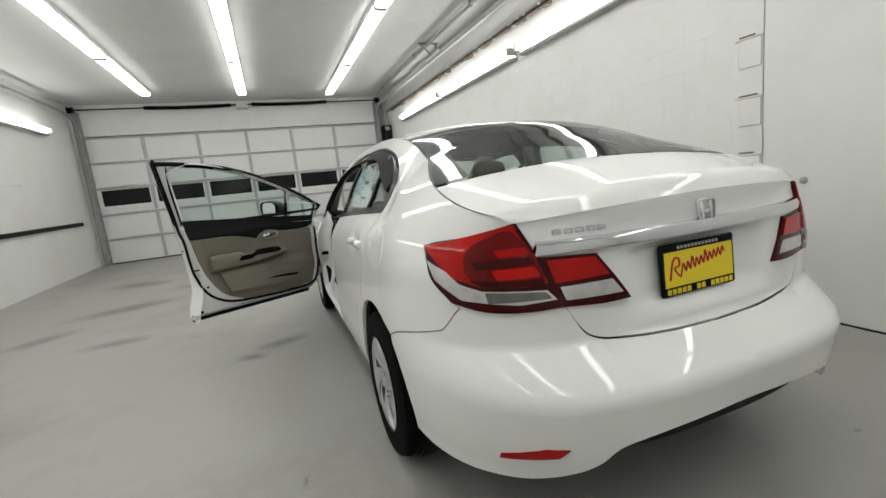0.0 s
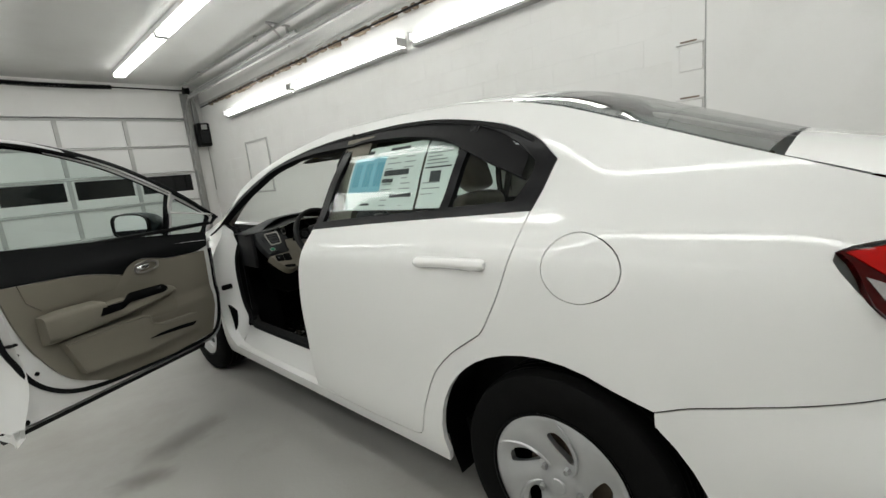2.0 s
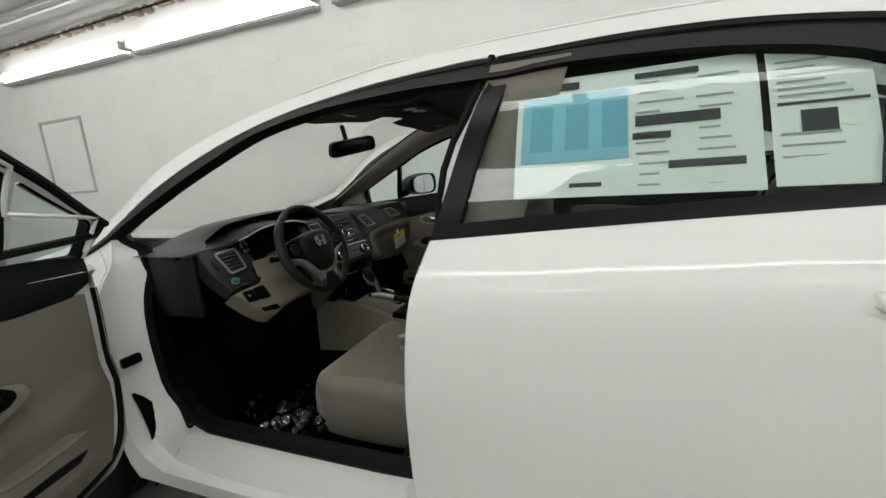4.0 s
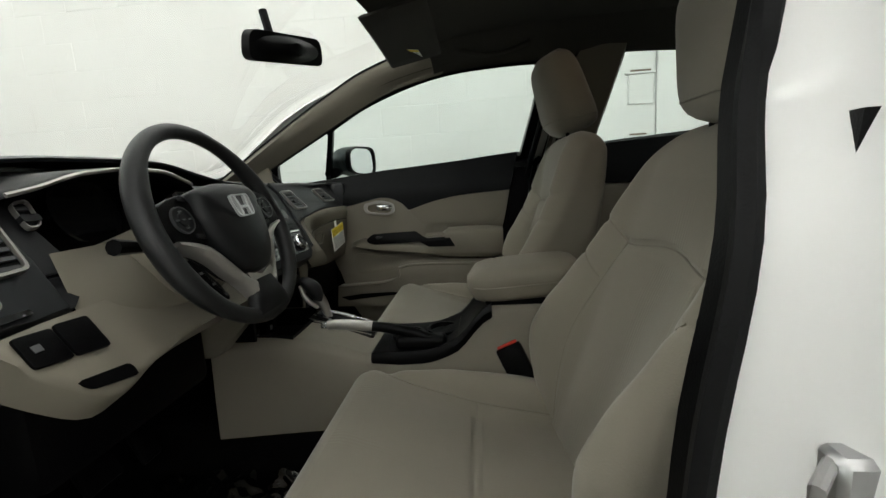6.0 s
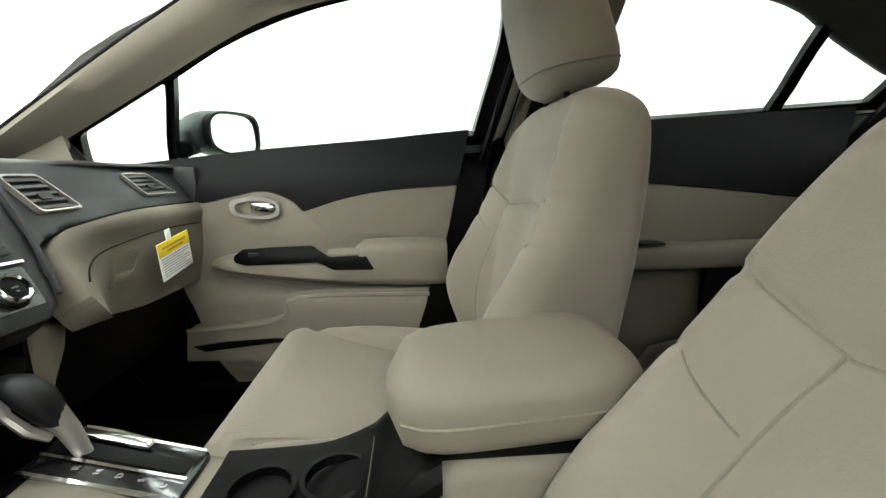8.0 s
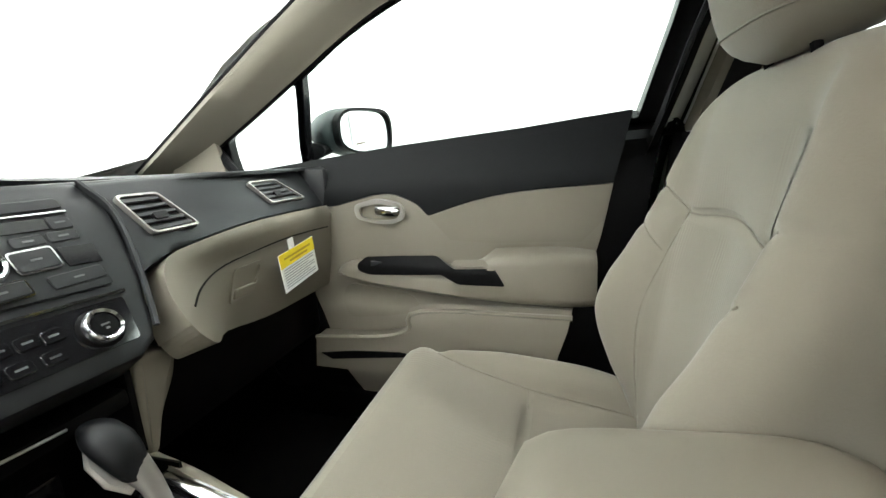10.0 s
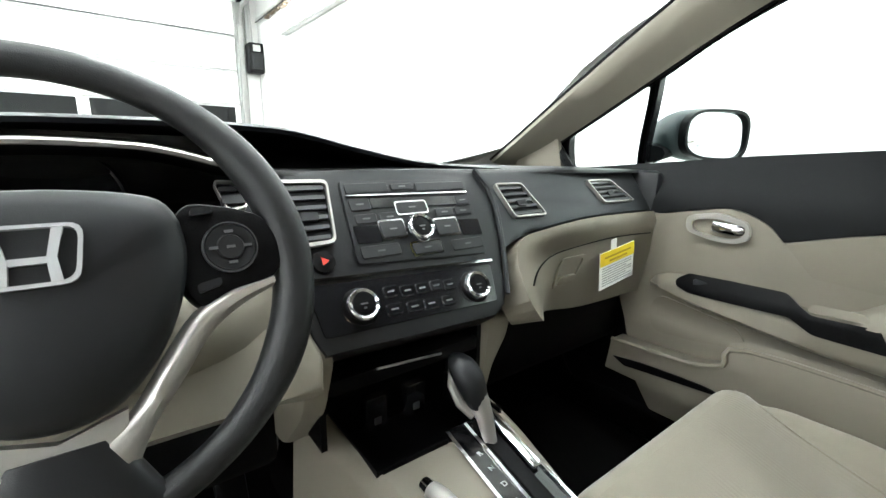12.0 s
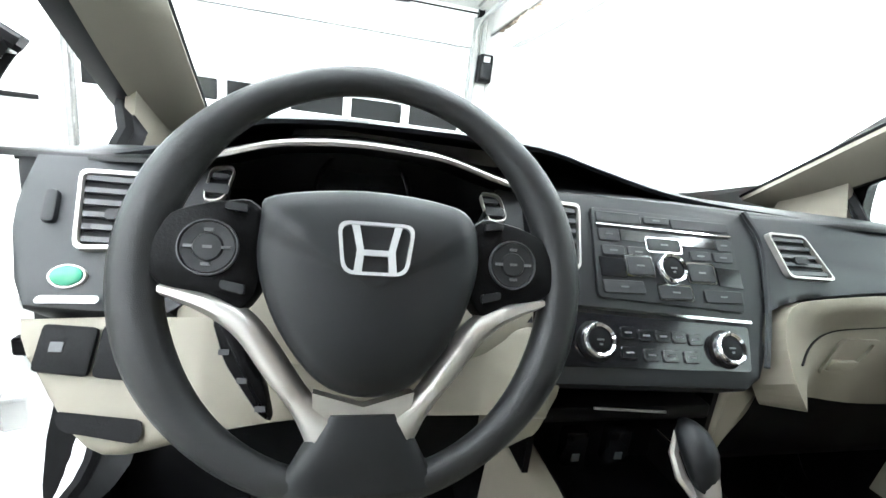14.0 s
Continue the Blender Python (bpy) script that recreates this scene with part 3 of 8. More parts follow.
# ---------- the car's outer skin ----------
car = thing("car", "white four-door saloon car with its driver's door open", "car", (0, 2.2, 0))
car.location = (0, 0, 0)
TAIL, BEND = 0.90, 3.2          # where the rear corner begins, and how square it is
# heights and half widths along the car: sill, lower side, waist, shoulder, belt, pillar, rail
LZ = [lambda y: 0.17 + 0 * y, lambda y: 0.235 + 0 * y, lambda y: 0.33 + 0 * y, lambda y: 0.46 + 0 * y, lambda y: 0.66 + 0 * y,
      lambda y: belt(y) - 0.13, lambda y: belt(y) - 0.045, lambda y: belt(y), lambda y: 0.5 * belt(y) + 0.5 * rail_z(y), lambda y: rail_z(y)]
LX = [lambda y: 0.842 + 0 * y, lambda y: 0.864 + 0 * y, lambda y: 0.876 + 0 * y, lambda y: 0.874 + 0 * y, lambda y: 0.884 - 0.004 * (y - 2.2) ** 2,
      lambda y: 0.874 - 0.008 * (y - 2.2) ** 2, lambda y: 0.835 - 0.012 * (y - 2.2) ** 2 + 0.012 * quarter(y), lambda y: 0.79 - 0.02 * (y - 2.3) ** 2 + 0.05 * quarter(y),
      lambda y: 0.5 * (0.79 - 0.02 * (y - 2.3) ** 2) + 0.5 * rail_x(y) + 0.022 + 0.030 * quarter(y), lambda y: rail_x(y)]


def quarter(y):
    """Grows towards the rear wing, which bulges where the belt line ends."""
    q = np.clip((1.08 - y) / 0.22, 0, 1)
    return q * q * (3 - 2 * q)


def belt(y):
    return pchip([0, 0.9, 1.12, 2.19, 3.3, 3.7, 4.6], [1.0, 1.045, 1.055, 0.99, 0.925, 0.885, 0.76], y)


def rail_z(y):
    return pchip([0, 0.25, 0.58, 0.9, 1.21, 1.5, 1.85, 2.25, 2.6, 2.9, 3.15, 3.5, 3.75, 4.2, 4.6], [1.02, 1.045, 1.15, 1.262, 1.362, 1.405, 1.418, 1.412, 1.372, 1.30, 1.21, 1.0, 0.935, 0.86, 0.78], y)


def rail_x(y):
    return pchip([0.9, 1.21, 1.5, 2.0, 2.5, 3.0, 3.3, 3.55, 3.8, 4.6], [0.605, 0.575, 0.56, 0.555, 0.57, 0.63, 0.675, 0.71, 0.70, 0.6], y)


def rear_y(z):
    return pchip([0.19, 0.26, 0.33, 0.42, 0.50, 0.545, 0.562, 0.58, 0.62, 0.66, 0.685, 0.80, 0.93, 1.0, 1.06, 1.3], [0.16, 0.085, 0.046, 0.022, 0.010, 0.004, 0.007, 0.020, 0.062, 0.112, 0.14, 0.148, 0.165, 0.172, 0.165, 0.17], z)


def flank(y, z):
    """Half width of the body at y and z, evened out over its height."""
    return sum(w * flank_raw(y, np.asarray(z, float) + d) for w, d in ((0.15, -0.06), (0.2, -0.03), (0.3, 0.0), (0.2, 0.03), (0.15, 0.06)))


def flank_raw(y, z):
    y, z = np.broadcast_arrays(np.asarray(y, float), np.asarray(z, float))
    Z = np.stack([f(y) for f in LZ], -1)
    X = np.stack([f(y) for f in LX], -1)
    h, d = np.diff(Z), np.diff(X) / np.diff(Z)
    m = np.zeros_like(X)
    m[..., 0], m[..., -1] = d[..., 0], d[..., -1]
    s = d[..., :-1] + d[..., 1:]
    m[..., 1:-1] = np.where(d[..., :-1] * d[..., 1:] > 0, 2 * d[..., :-1] * d[..., 1:] / np.where(s == 0, 1, s), 0)
    i = np.clip((z[..., None] > Z[..., 1:-1]).sum(-1), 0, Z.shape[-1] - 2)
    pick = lambda a, k: np.take_along_axis(a, k[..., None], -1)[..., 0]
    t = (z - pick(Z, i)) / pick(h, i)
    under = np.minimum(t, 0) * (i == 0) * pick(h, i) * pick(m, i)
    t2 = np.clip(t, 0, 1)
    x = pick(X, i) * (1 + 2 * t2) * (1 - t2) ** 2 + pick(m, i) * pick(h, i) * t2 * (1 - t2) ** 2 + pick(X, i + 1) * t2 ** 2 * (3 - 2 * t2) + pick(m, i + 1) * pick(h, i) * t2 ** 2 * (t2 - 1)
    return x + under + np.where(t > 1, (t - 1) * pick(h, i) * pick(m, i + 1), 0)


def skin(t, z):
    """The body's side and rear: t is y along the side, and below TAIL it runs round the corner to 0 in the middle of the rear."""
    t, z = np.asarray(t, float), np.asarray(z, float)
    x = flank(np.maximum(t, TAIL), z)
    a = np.clip((TAIL - t) / TAIL, 0, 1.05) * math.pi / 2
    r = (np.abs(np.cos(a)) ** BEND + np.abs(np.sin(a)) ** BEND) ** (-1 / BEND)
    x = np.where(t < TAIL, x * (1 - 0.07 * np.clip((0.58 - z) / 0.25, 0, 1) ** 2 * np.clip(a, 0, 1)), x)
    y = np.where(t < TAIL, TAIL - (TAIL - rear_y(z)) * r * np.sin(a), t)
    # the nose narrows in front of the front axle
    nose = np.clip((t - 3.9) / 0.62, 0, 1)
    x = np.where(t < TAIL, x * r * np.cos(a), x * np.sqrt(np.maximum(1 - nose ** 3, 0.02)))
    # the lid is hollowed round the plate, and the rear doors are dished behind their handles
    y = y + np.where(t < TAIL, 0.045 * np.exp(-(np.abs(x) / 0.27) ** 6) * np.clip((z - 0.715) / 0.05, 0, 1) * np.clip((0.935 - z) / 0.02, 0, 1), 0)
    x = x - 0.011 * np.exp(-((t - 1.375) / 0.085) ** 4 - ((z - 0.918) / 0.034) ** 2)
    return np.stack([-x, y, z + 0 * x], -1)


def at_rear(x, z):
    """The (t, z) at which the rear is x from the middle."""
    q = min(abs(x) / float(flank(TAIL, z)), 1.0)
    return (TAIL * (1 - math.atan2((1 - q ** BEND) ** (1 / BEND), q) / (math.pi / 2)), z)


def at_side(y, z):
    """The (t, z) at which the side is at y."""
    if y >= TAIL:
        return (y, z)
    q = (TAIL - y) / (TAIL - float(rear_y(z)))
    return (TAIL * (1 - math.atan2(q, (1 - q ** BEND) ** (1 / BEND)) / (math.pi / 2)), z)


def edge_x(y):
    """Half width of the roof, rear glass and deck at their outer edge."""
    z = rail_z(y)
    q = np.clip((TAIL - y) / (TAIL - rear_y(z)), 0, 1)
    return np.where(y >= TAIL, rail_x(np.maximum(y, TAIL)), flank(np.full_like(np.asarray(y, float), TAIL), z) * (1 - q ** BEND) ** (1 / BEND))


def crown(y):
    return pchip([0, 0.25, 0.6, 1.2, 2.0, 2.6, 3.0, 3.3, 3.55, 3.8, 4.4], [0.035, 0.045, 0.05, 0.06, 0.035, 0.04, 0.030, -0.015, -0.065, -0.04, 0.02], y)


def top(u, y):
    """Roof, glass and lid: u from -1 to 1 across."""
    u, y = np.asarray(u, float), np.asarray(y, float)
    return np.stack([u * edge_x(y), y + 0 * u, rail_z(y) + crown(y) * (1 - np.abs(u) ** 2.3)], -1)


ARCH_A, ARCH_R, HUB_Y, FRONT_Y = 0.402, 0.358, 1.042, 3.64


def arch(cy, n=26):
    return [at_side(cy + ARCH_A * math.cos(a), 0.322 + ARCH_R * math.sin(a)) for a in [math.pi * (1.12 - 1.24 * i / n) for i in range(n + 1)]]


rear_door_line = spl([(2.203, 0.985), (2.232, 0.87), (2.252, 0.70), (2.262, 0.48), (2.25, 0.31), (2.245, 0.262)], 5) + spl([(2.245, 0.262), (1.9, 0.254), (1.60, 0.262)], 3) \
    + spl([(1.60, 0.262), (1.562, 0.272), (1.542, 0.305), (1.515, 0.40), (1.452, 0.53), (1.365, 0.622), (1.285, 0.680), (1.240, 0.714), (1.207, 0.768), (1.165, 0.855), (1.128, 0.965), (1.112, 1.053)], 4)
window_frame = spl([(1.112, 1.053), (1.085, 1.13), (1.066, 1.185)], 4) + spl([(1.066, 1.185), (1.15, 1.252), (1.30, 1.312), (1.56, 1.362), (1.80, 1.378), (2.088, 1.374)], 6) \
    + spl([(2.088, 1.374), (2.150, 1.18), (2.203, 0.985)], 3)
front_door_line = spl([(2.203, 0.985), (2.232, 0.87), (2.252, 0.70), (2.262, 0.48), (2.25, 0.31), (2.245, 0.262)], 5) + spl([(2.245, 0.262), (2.7, 0.262), (3.15, 0.268)], 3) \
    + spl([(3.15, 0.268), (3.23, 0.33), (3.275, 0.46), (3.29, 0.7), (3.295, 0.905)], 5) + spl([(3.295, 0.905), (3.33, 0.965), (3.36, 1.01)], 3) \
    + spl([(3.36, 1.01), (3.10, 1.165), (2.80, 1.285), (2.5, 1.345), (2.2, 1.372), (2.088, 1.374)], 6) + spl([(2.088, 1.374), (2.150, 1.18), (2.203, 0.985)], 3)


def grown(poly, d):
    """The outline set outwards by d."""
    q = np.array(poly)
    area = 0.5 * np.sum(q[:, 0] * np.roll(q[:, 1], -1) - np.roll(q[:, 0], -1) * q[:, 1])
    e = np.roll(q, -1, 0) - np.roll(q, 1, 0)
    e /= np.linalg.norm(e, axis=1)[:, None] + 1e-9
    return [tuple(p) for p in q + np.stack([e[:, 1], -e[:, 0]], 1) * d * np.sign(area)]


rear_door_poly = rear_door_line + window_frame
# the fixed side: sill, pillars, roof edge and rear wing as one pressing
lamp_outer = [at_rear(x, z) for x, z in spl([(-0.792, 0.977), (-0.70, 1.005), (-0.600, 1.035)], 5) + spl([(-0.600, 1.035), (-0.568, 0.955), (-0.535, 0.86), (-0.512, 0.795)], 4)
              + spl([(-0.512, 0.795), (-0.60, 0.788), (-0.70, 0.792), (-0.768, 0.815)], 4) + spl([(-0.768, 0.815), (-0.800, 0.885), (-0.792, 0.977)], 4)]
seam = spl([at_side(0.770, 0.618), at_side(0.71, 0.645), at_side(0.65, 0.664), at_side(0.549, 0.690), at_side(0.44, 0.717), at_side(0.405, 0.728)], 5) + [at_side(0.405, 0.728), at_side(0.385, 0.752), at_side(0.368, 0.780), at_side(0.352, 0.800), at_rear(-0.768, 0.815)]
cut = arch(HUB_Y)
side_line = [(1.445, 0.2)] + [p for p in reversed(cut) if p[1] > 0.2 and (p[1] > 0.622 or p[0] > HUB_Y)] + seam
side_line += [at_rear(x, z) for x, z in spl([(-0.768, 0.815), (-0.800, 0.885), (-0.792, 0.977), (-0.70, 1.005), (-0.600, 1.035)], 5)[1:]] + [at_rear(-0.600, 1.036)]
ys = [0.30, 0.36, 0.44, 0.52, 0.58, 0.66, 0.76, 0.88, 1.0, 1.1, 1.21, 1.35, 1.5, 1.7, 1.9, 2.1, 2.3, 2.5, 2.7, 2.85, 3.0, 3.1, 3.2, 3.3, 3.4, 3.46]
side_line += [at_side(y, float(rail_z(y)) - 0.001) for y in ys]
side_line += [(3.44, 0.98), (3.31, 0.90), (3.30, 0.6), (3.30, 0.2)]
fuel = [(0.948 + 0.092 * math.cos(a), 0.923 + 0.082 * math.sin(a)) for a in [2 * math.pi * i / 28 for i in range(28)]]
gap = 0.004
for flip in (False, True):
    holes = [grown(rear_door_poly, gap / 2), grown(front_door_line, gap / 2)]
    if not flip:
        holes.append(grown(fuel, 0.0025))
    body = sheet("body_side", side_line, skin, PAINT, car, holes=holes, step=0.032, mirror=flip, depth=0.018)
    sheet("rear_door", grown(rear_door_poly, -gap / 2), skin, PAINT, car, holes=[grown(window_frame + spl([(2.203, 0.985), (1.7, 1.02), (1.112, 1.053)], 6), -0.0005)], step=0.022, mirror=flip)
    # the fender in front, and the front door where it is shut
    fender = [(3.305, 0.2), (3.305, 0.6), (3.315, 0.90), (3.45, 0.985)] + [(y, float(rail_z(y)) - 0.001) for y in (3.5, 3.6, 3.75, 4.0, 4.25, 4.45)] + [(4.5, 0.6), (4.48, 0.3), (4.1, 0.2)]
    fender += [p for p in arch(FRONT_Y) if p[1] > 0.2][::-1]
    sheet("front_wing", [p for p in fender if p[0] >= 3.3], skin, PAINT, car, step=0.05, mirror=flip)
sheet("fuel_flap", fuel, skin, PAINT, car, step=0.02, depth=0.01)

# bumper, tail panel and lid
bumper = [(0.0, 0.452)] + [at_rear(-x, z) for x, z in spl([(0.05, 0.452), (0.28, 0.442), (0.40, 0.428), (0.465, 0.410), (0.515, 0.366), (0.575, 0.334), (0.66, 0.306), (0.73, 0.290)], 3)] + [at_side(y, z) for y, z in ((0.36, 0.282), (0.448, 0.279), (0.54, 0.281))] + [p for p in cut if p[1] > 0.29 and p[0] < HUB_Y and p[1] <= 0.605] \
    + [(u, v - 0.003) for u, v in seam] + [(u, v - 0.003) for u, v in [at_rear(x, z) for x, z in spl([(-0.768, 0.815), (-0.70, 0.792), (-0.60, 0.788), (-0.512, 0.795)], 3)[1:] + [(-0.505, 0.792)]]] \
    + [at_rear(x, z) for x, z in spl([(-0.495, 0.775), (-0.462, 0.715), (-0.42, 0.688), (-0.36, 0.678), (-0.2, 0.668), (0, 0.664)], 4)] + [(0.0, 0.664)]
bumper = sheet("rear_bumper", bumper, skin, PAINT, car, step=0.028, mirror="both", free=lambda u, v: u < 1e-6, depth=0.012)
lower = [(0.0, 0.475)] + [at_rear(-x, z) for x, z in ((0.28, 0.465), (0.42, 0.448), (0.50, 0.42), (0.535, 0.368), (0.50, 0.360), (0.40, 0.362), (0.2, 0.352))] + [(0.0, 0.350)]
sheet("lower_valance", lower, lambda t, z: skin(t, z) + np.stack([0 * np.asarray(t), 0.020 + 0.35 * (0.47 - np.asarray(z)), 0 * np.asarray(t)], -1), RUBBER, bumper, "black textured lower valance", step=0.03, mirror="both", free=lambda u, v: u < 1e-6)
for flip in (False, True):
    refl = [at_rear(x, z) for x, z in ((-0.745, 0.372), (-0.618, 0.396), (-0.590, 0.424), (-0.645, 0.424), (-0.742, 0.388))]
    sheet("reflector", refl, skin, RED, bumper, "red rear reflector", step=0.02, mirror=flip, lift=0.004, depth=0.008)

for flip in (1, -1):
    part("bumper_joint", tube([tuple(skin(np.array(u), np.array(v)) * np.array([flip, 1, 1])) for u, v in seam], 0.0010, 5), RUBBER, bumper, "dark joint line")

lid_edge = [(-0.600, 1.035), (-0.568, 0.955), (-0.535, 0.86), (-0.508, 0.795), (-0.462, 0.718), (-0.42, 0.692), (-0.36, 0.682), (-0.2, 0.672), (0, 0.668)]
lid_top = 1.064
face = [at_rear(x * 0.995, z + 0.001) for x, z in spl(lid_edge, 4)] + [(0.0, 0.668)] + [(0.0, lid_top)] + [at_rear(-x, lid_top - 0.03 * (x / 0.6) ** 2) for x in (0.15, 0.3, 0.42, 0.52, 0.58)]
lid = sheet("boot_lid", face, skin, PAINT, car, step=0.028, mirror="both", free=lambda u, v: u < 1e-6 or v > 1.03)


def deck(u, v):
    """Top of the boot lid, v from the rear glass (0) to the lip (1)."""
    y1 = 0.575
    zr = lid_top - 0.03 * u ** 2
    q = 0.594 * np.abs(u) / flank(np.full_like(u, TAIL), zr)
    yr = TAIL - (TAIL - rear_y(zr)) * (1 - q ** BEND) ** (1 / BEND)
    ye = y1 + (0.289 - y1) * v
    y = y1 + (yr - y1) * v
    x = u * 0.994 * edge_x(ye)
    h = crown(np.full_like(u, y1)) * (1 - v) + 0.062 * v
    z = rail_z(ye) + h * (1 - np.abs(u) ** 2.3)
    k = np.clip((v - 0.86) / 0.14, 0, 1) ** 2.2
    return np.stack([x, y, z * (1 - k) + zr * k], -1)


n = 40
uu, vv = np.meshgrid(np.linspace(-1, 1, n + 1), 1 - (1 - np.linspace(0, 1, 25)) ** 1.4)
rows = deck(uu, vv)
part("lid_top", rings([[tuple(p) for p in r] for r in rows], False, False), PAINT, lid, sharp=60)
part("chrome_bar", rings([[tuple(skin(np.array(at_rear(x, 0.962)[0]), np.array(z)) * np.array([s, 1, 1]) + np.array([0, -d, 0])) for z, d in ((0.938, 0.001), (0.941, 0.013), (0.962, 0.018), (0.975, 0.013), (0.979, 0.001))]
                          for s, x in [(1, -0.566 + 0.0283 * k) for k in range(20)] + [(-1, -0.0283 * k) for k in range(21)]], True, True), CHROME, lid, "chrome garnish across the boot lid")
for flip in (False, True):
    inner = [at_rear(x, z) for x, z in ((-0.560, 0.936), (-0.400, 0.930), (-0.358, 0.868), (-0.308, 0.790), (-0.40, 0.788), (-0.512, 0.794))]
    lamp = sheet("boot_lamp", inner, skin, REDDK, lid, "dark red inner tail lamp", step=0.02, mirror=flip, lift=0.010, depth=0.014)
    sheet("red_lens", [at_rear(x, z) for x, z in ((-0.540, 0.926), (-0.408, 0.922), (-0.372, 0.868), (-0.525, 0.861))], skin, RED, lamp, step=0.02, mirror=flip, lift=0.014, depth=0.004)
    sheet("clear_lens", [at_rear(x, z) for x, z in ((-0.516, 0.850), (-0.366, 0.853), (-0.336, 0.812), (-0.504, 0.812))], skin, CLEAR, lamp, step=0.02, mirror=flip, lift=0.014, depth=0.004)
    lamp = sheet("tail_lamp", grown(lamp_outer, -0.001), skin, REDDK, car, "red tail lamp with a clear band below", step=0.022, mirror=flip, lift=0.012, depth=0.02)
    sheet("red_lens", [at_rear(x, z) for x, z in spl([(-0.790, 0.974), (-0.70, 1.003), (-0.604, 1.030)], 4) + [(-0.604, 1.030), (-0.566, 0.94), (-0.545, 0.865), (-0.60, 0.857), (-0.70, 0.863), (-0.755, 0.888)]],
          skin, RED, lamp, "bright red lens", step=0.022, mirror=flip, lift=0.016, depth=0.005)
    sheet("clear_lens", [at_rear(x, z) for x, z in ((-0.795, 0.935), (-0.765, 0.905), (-0.745, 0.872), (-0.70, 0.852), (-0.55, 0.846), (-0.528, 0.818), (-0.62, 0.810), (-0.745, 0.826), (-0.79, 0.88))],
          skin, CLEAR, lamp, "clear reversing lens", step=0.02, mirror=flip, lift=0.0165, depth=0.005)
    for name, pts, m_, lift in (("inner_lens", ring([(-0.612, 1.014), (-0.66, 0.998), (-0.705, 0.972), (-0.728, 0.93), (-0.722, 0.888), (-0.69, 0.868), (-0.60, 0.863), (-0.551, 0.870), (-0.569, 0.940)], 2), REDMID, 0.0168),
                                ("upper_reflector", round_poly([(-0.660, 0.960), (-0.586, 0.967), (-0.578, 0.946), (-0.650, 0.941)], 0.005, 2), RED, 0.0182),
                                ("dark_slit", round_poly([(-0.712, 0.932), (-0.650, 0.936), (-0.576, 0.939), (-0.570, 0.920), (-0.650, 0.914), (-0.706, 0.910)], 0.006, 2), REDDK, 0.0182),
                                ("lower_reflector", round_poly([(-0.672, 0.908), (-0.572, 0.914), (-0.560, 0.884), (-0.664, 0.880)], 0.006, 2), RED, 0.0182),
                                ("lens_foot", round_poly([(-0.726, 0.884), (-0.66, 0.876), (-0.557, 0.879), (-0.552, 0.862), (-0.60, 0.858), (-0.70, 0.864)], 0.005, 2), REDDK, 0.0182),
                                ("grey_reflector", round_poly([(-0.694, 0.848), (-0.556, 0.842), (-0.540, 0.823), (-0.690, 0.818)], 0.004, 2), GREYLENS, 0.0186)):
        sheet(name, [at_rear(x, z) for x, z in pts], skin, m_, lamp, step=0.014, mirror=flip, lift=lift, depth=0.002)

# plate, badge and lettering on the lid
tilt = pose(0, 0, 0, 90, 0, 0)


def on_lid(x, z, out=0.006):
    p = skin(np.array(at_rear(x, z)[0]), np.array(z))
    q = skin(np.array(at_rear(x - 0.01 if x < 0 else x + 0.01, z)[0]), np.array(z))
    a = math.degrees(math.atan2(abs(q[1] - p[1]), 0.01)) * (1 if x < 0 else -1)
    return pose(x, float(p[1]) - out, z, 90 - 4, 0, -a if abs(x) > 0.02 else 0)


board = part("number_plate", moved(slab((-0.158, -0.08, 0), (0.158, 0.08, 0.012), 0.004, 1), on_lid(-0.012, 0.832, 0.016)), BLACK, lid, "yellow dealer plate in a black frame")
part("card", moved(slab((-0.146, -0.052, 0.011), (0.146, 0.056, 0.0135)), on_lid(-0.012, 0.832, 0.016)), YELLOW, board)
stroke = spl([(-0.128, -0.030), (-0.112, 0.030), (-0.090, 0.034), (-0.088, 0.012), (-0.108, 0.004), (-0.086, -0.022)]
             + [(-0.080 + 0.0095 * k, (0.014 if k % 2 else -0.012) + 0.0016 * k + (0.010 if k in (5, 11) else 0)) for k in range(21)], 4)
part("red_script", moved(tube([(u, v, 0.0142) for u, v in stroke], 0.0032, 5), on_lid(-0.012, 0.832, 0.016)), REDINK, board, "red script as a plain squiggle")
for k in range(14):
    if k not in (5, 8):
        part("letter_bar", moved(slab((-0.14 + k * 0.0205, -0.074, 0.012), (-0.14 + k * 0.0205 + 0.015, -0.058, 0.0136)), on_lid(-0.012, 0.832, 0.016)), YELLOW, board)
part("upper_band", moved(join(*[slab((-0.09 + k * 0.015, 0.062, 0.012), (-0.09 + k * 0.015 + 0.010, 0.071, 0.013)) for k in range(12)]), on_lid(-0.012, 0.832, 0.016)), GREYINK, board)
badge = part("badge", moved(frame_plate(round_poly([(-0.043, 0.036), (0.043, 0.036), (0.034, -0.036), (-0.034, -0.036)], 0.014), round_poly([(-0.036, 0.030), (0.036, 0.030), (0.028, -0.030), (-0.028, -0.030)], 0.011), 0.008, lambda u, v, w: (u, v, w)),
                            on_lid(0.012, 1.002, 0.004)), CHROME, lid, "chrome badge")
part("badge_bars", moved(join(slab((-0.026, -0.028, 0), (-0.012, 0.028, 0.008), 0.003, 1), slab((0.012, -0.028, 0), (0.026, 0.028, 0.008), 0.003, 1), slab((-0.013, -0.010, 0), (0.013, 0.004, 0.007), 0.002, 1)),
                         on_lid(0.012, 1.002, 0.004)), CHROME, badge)
tmp = []
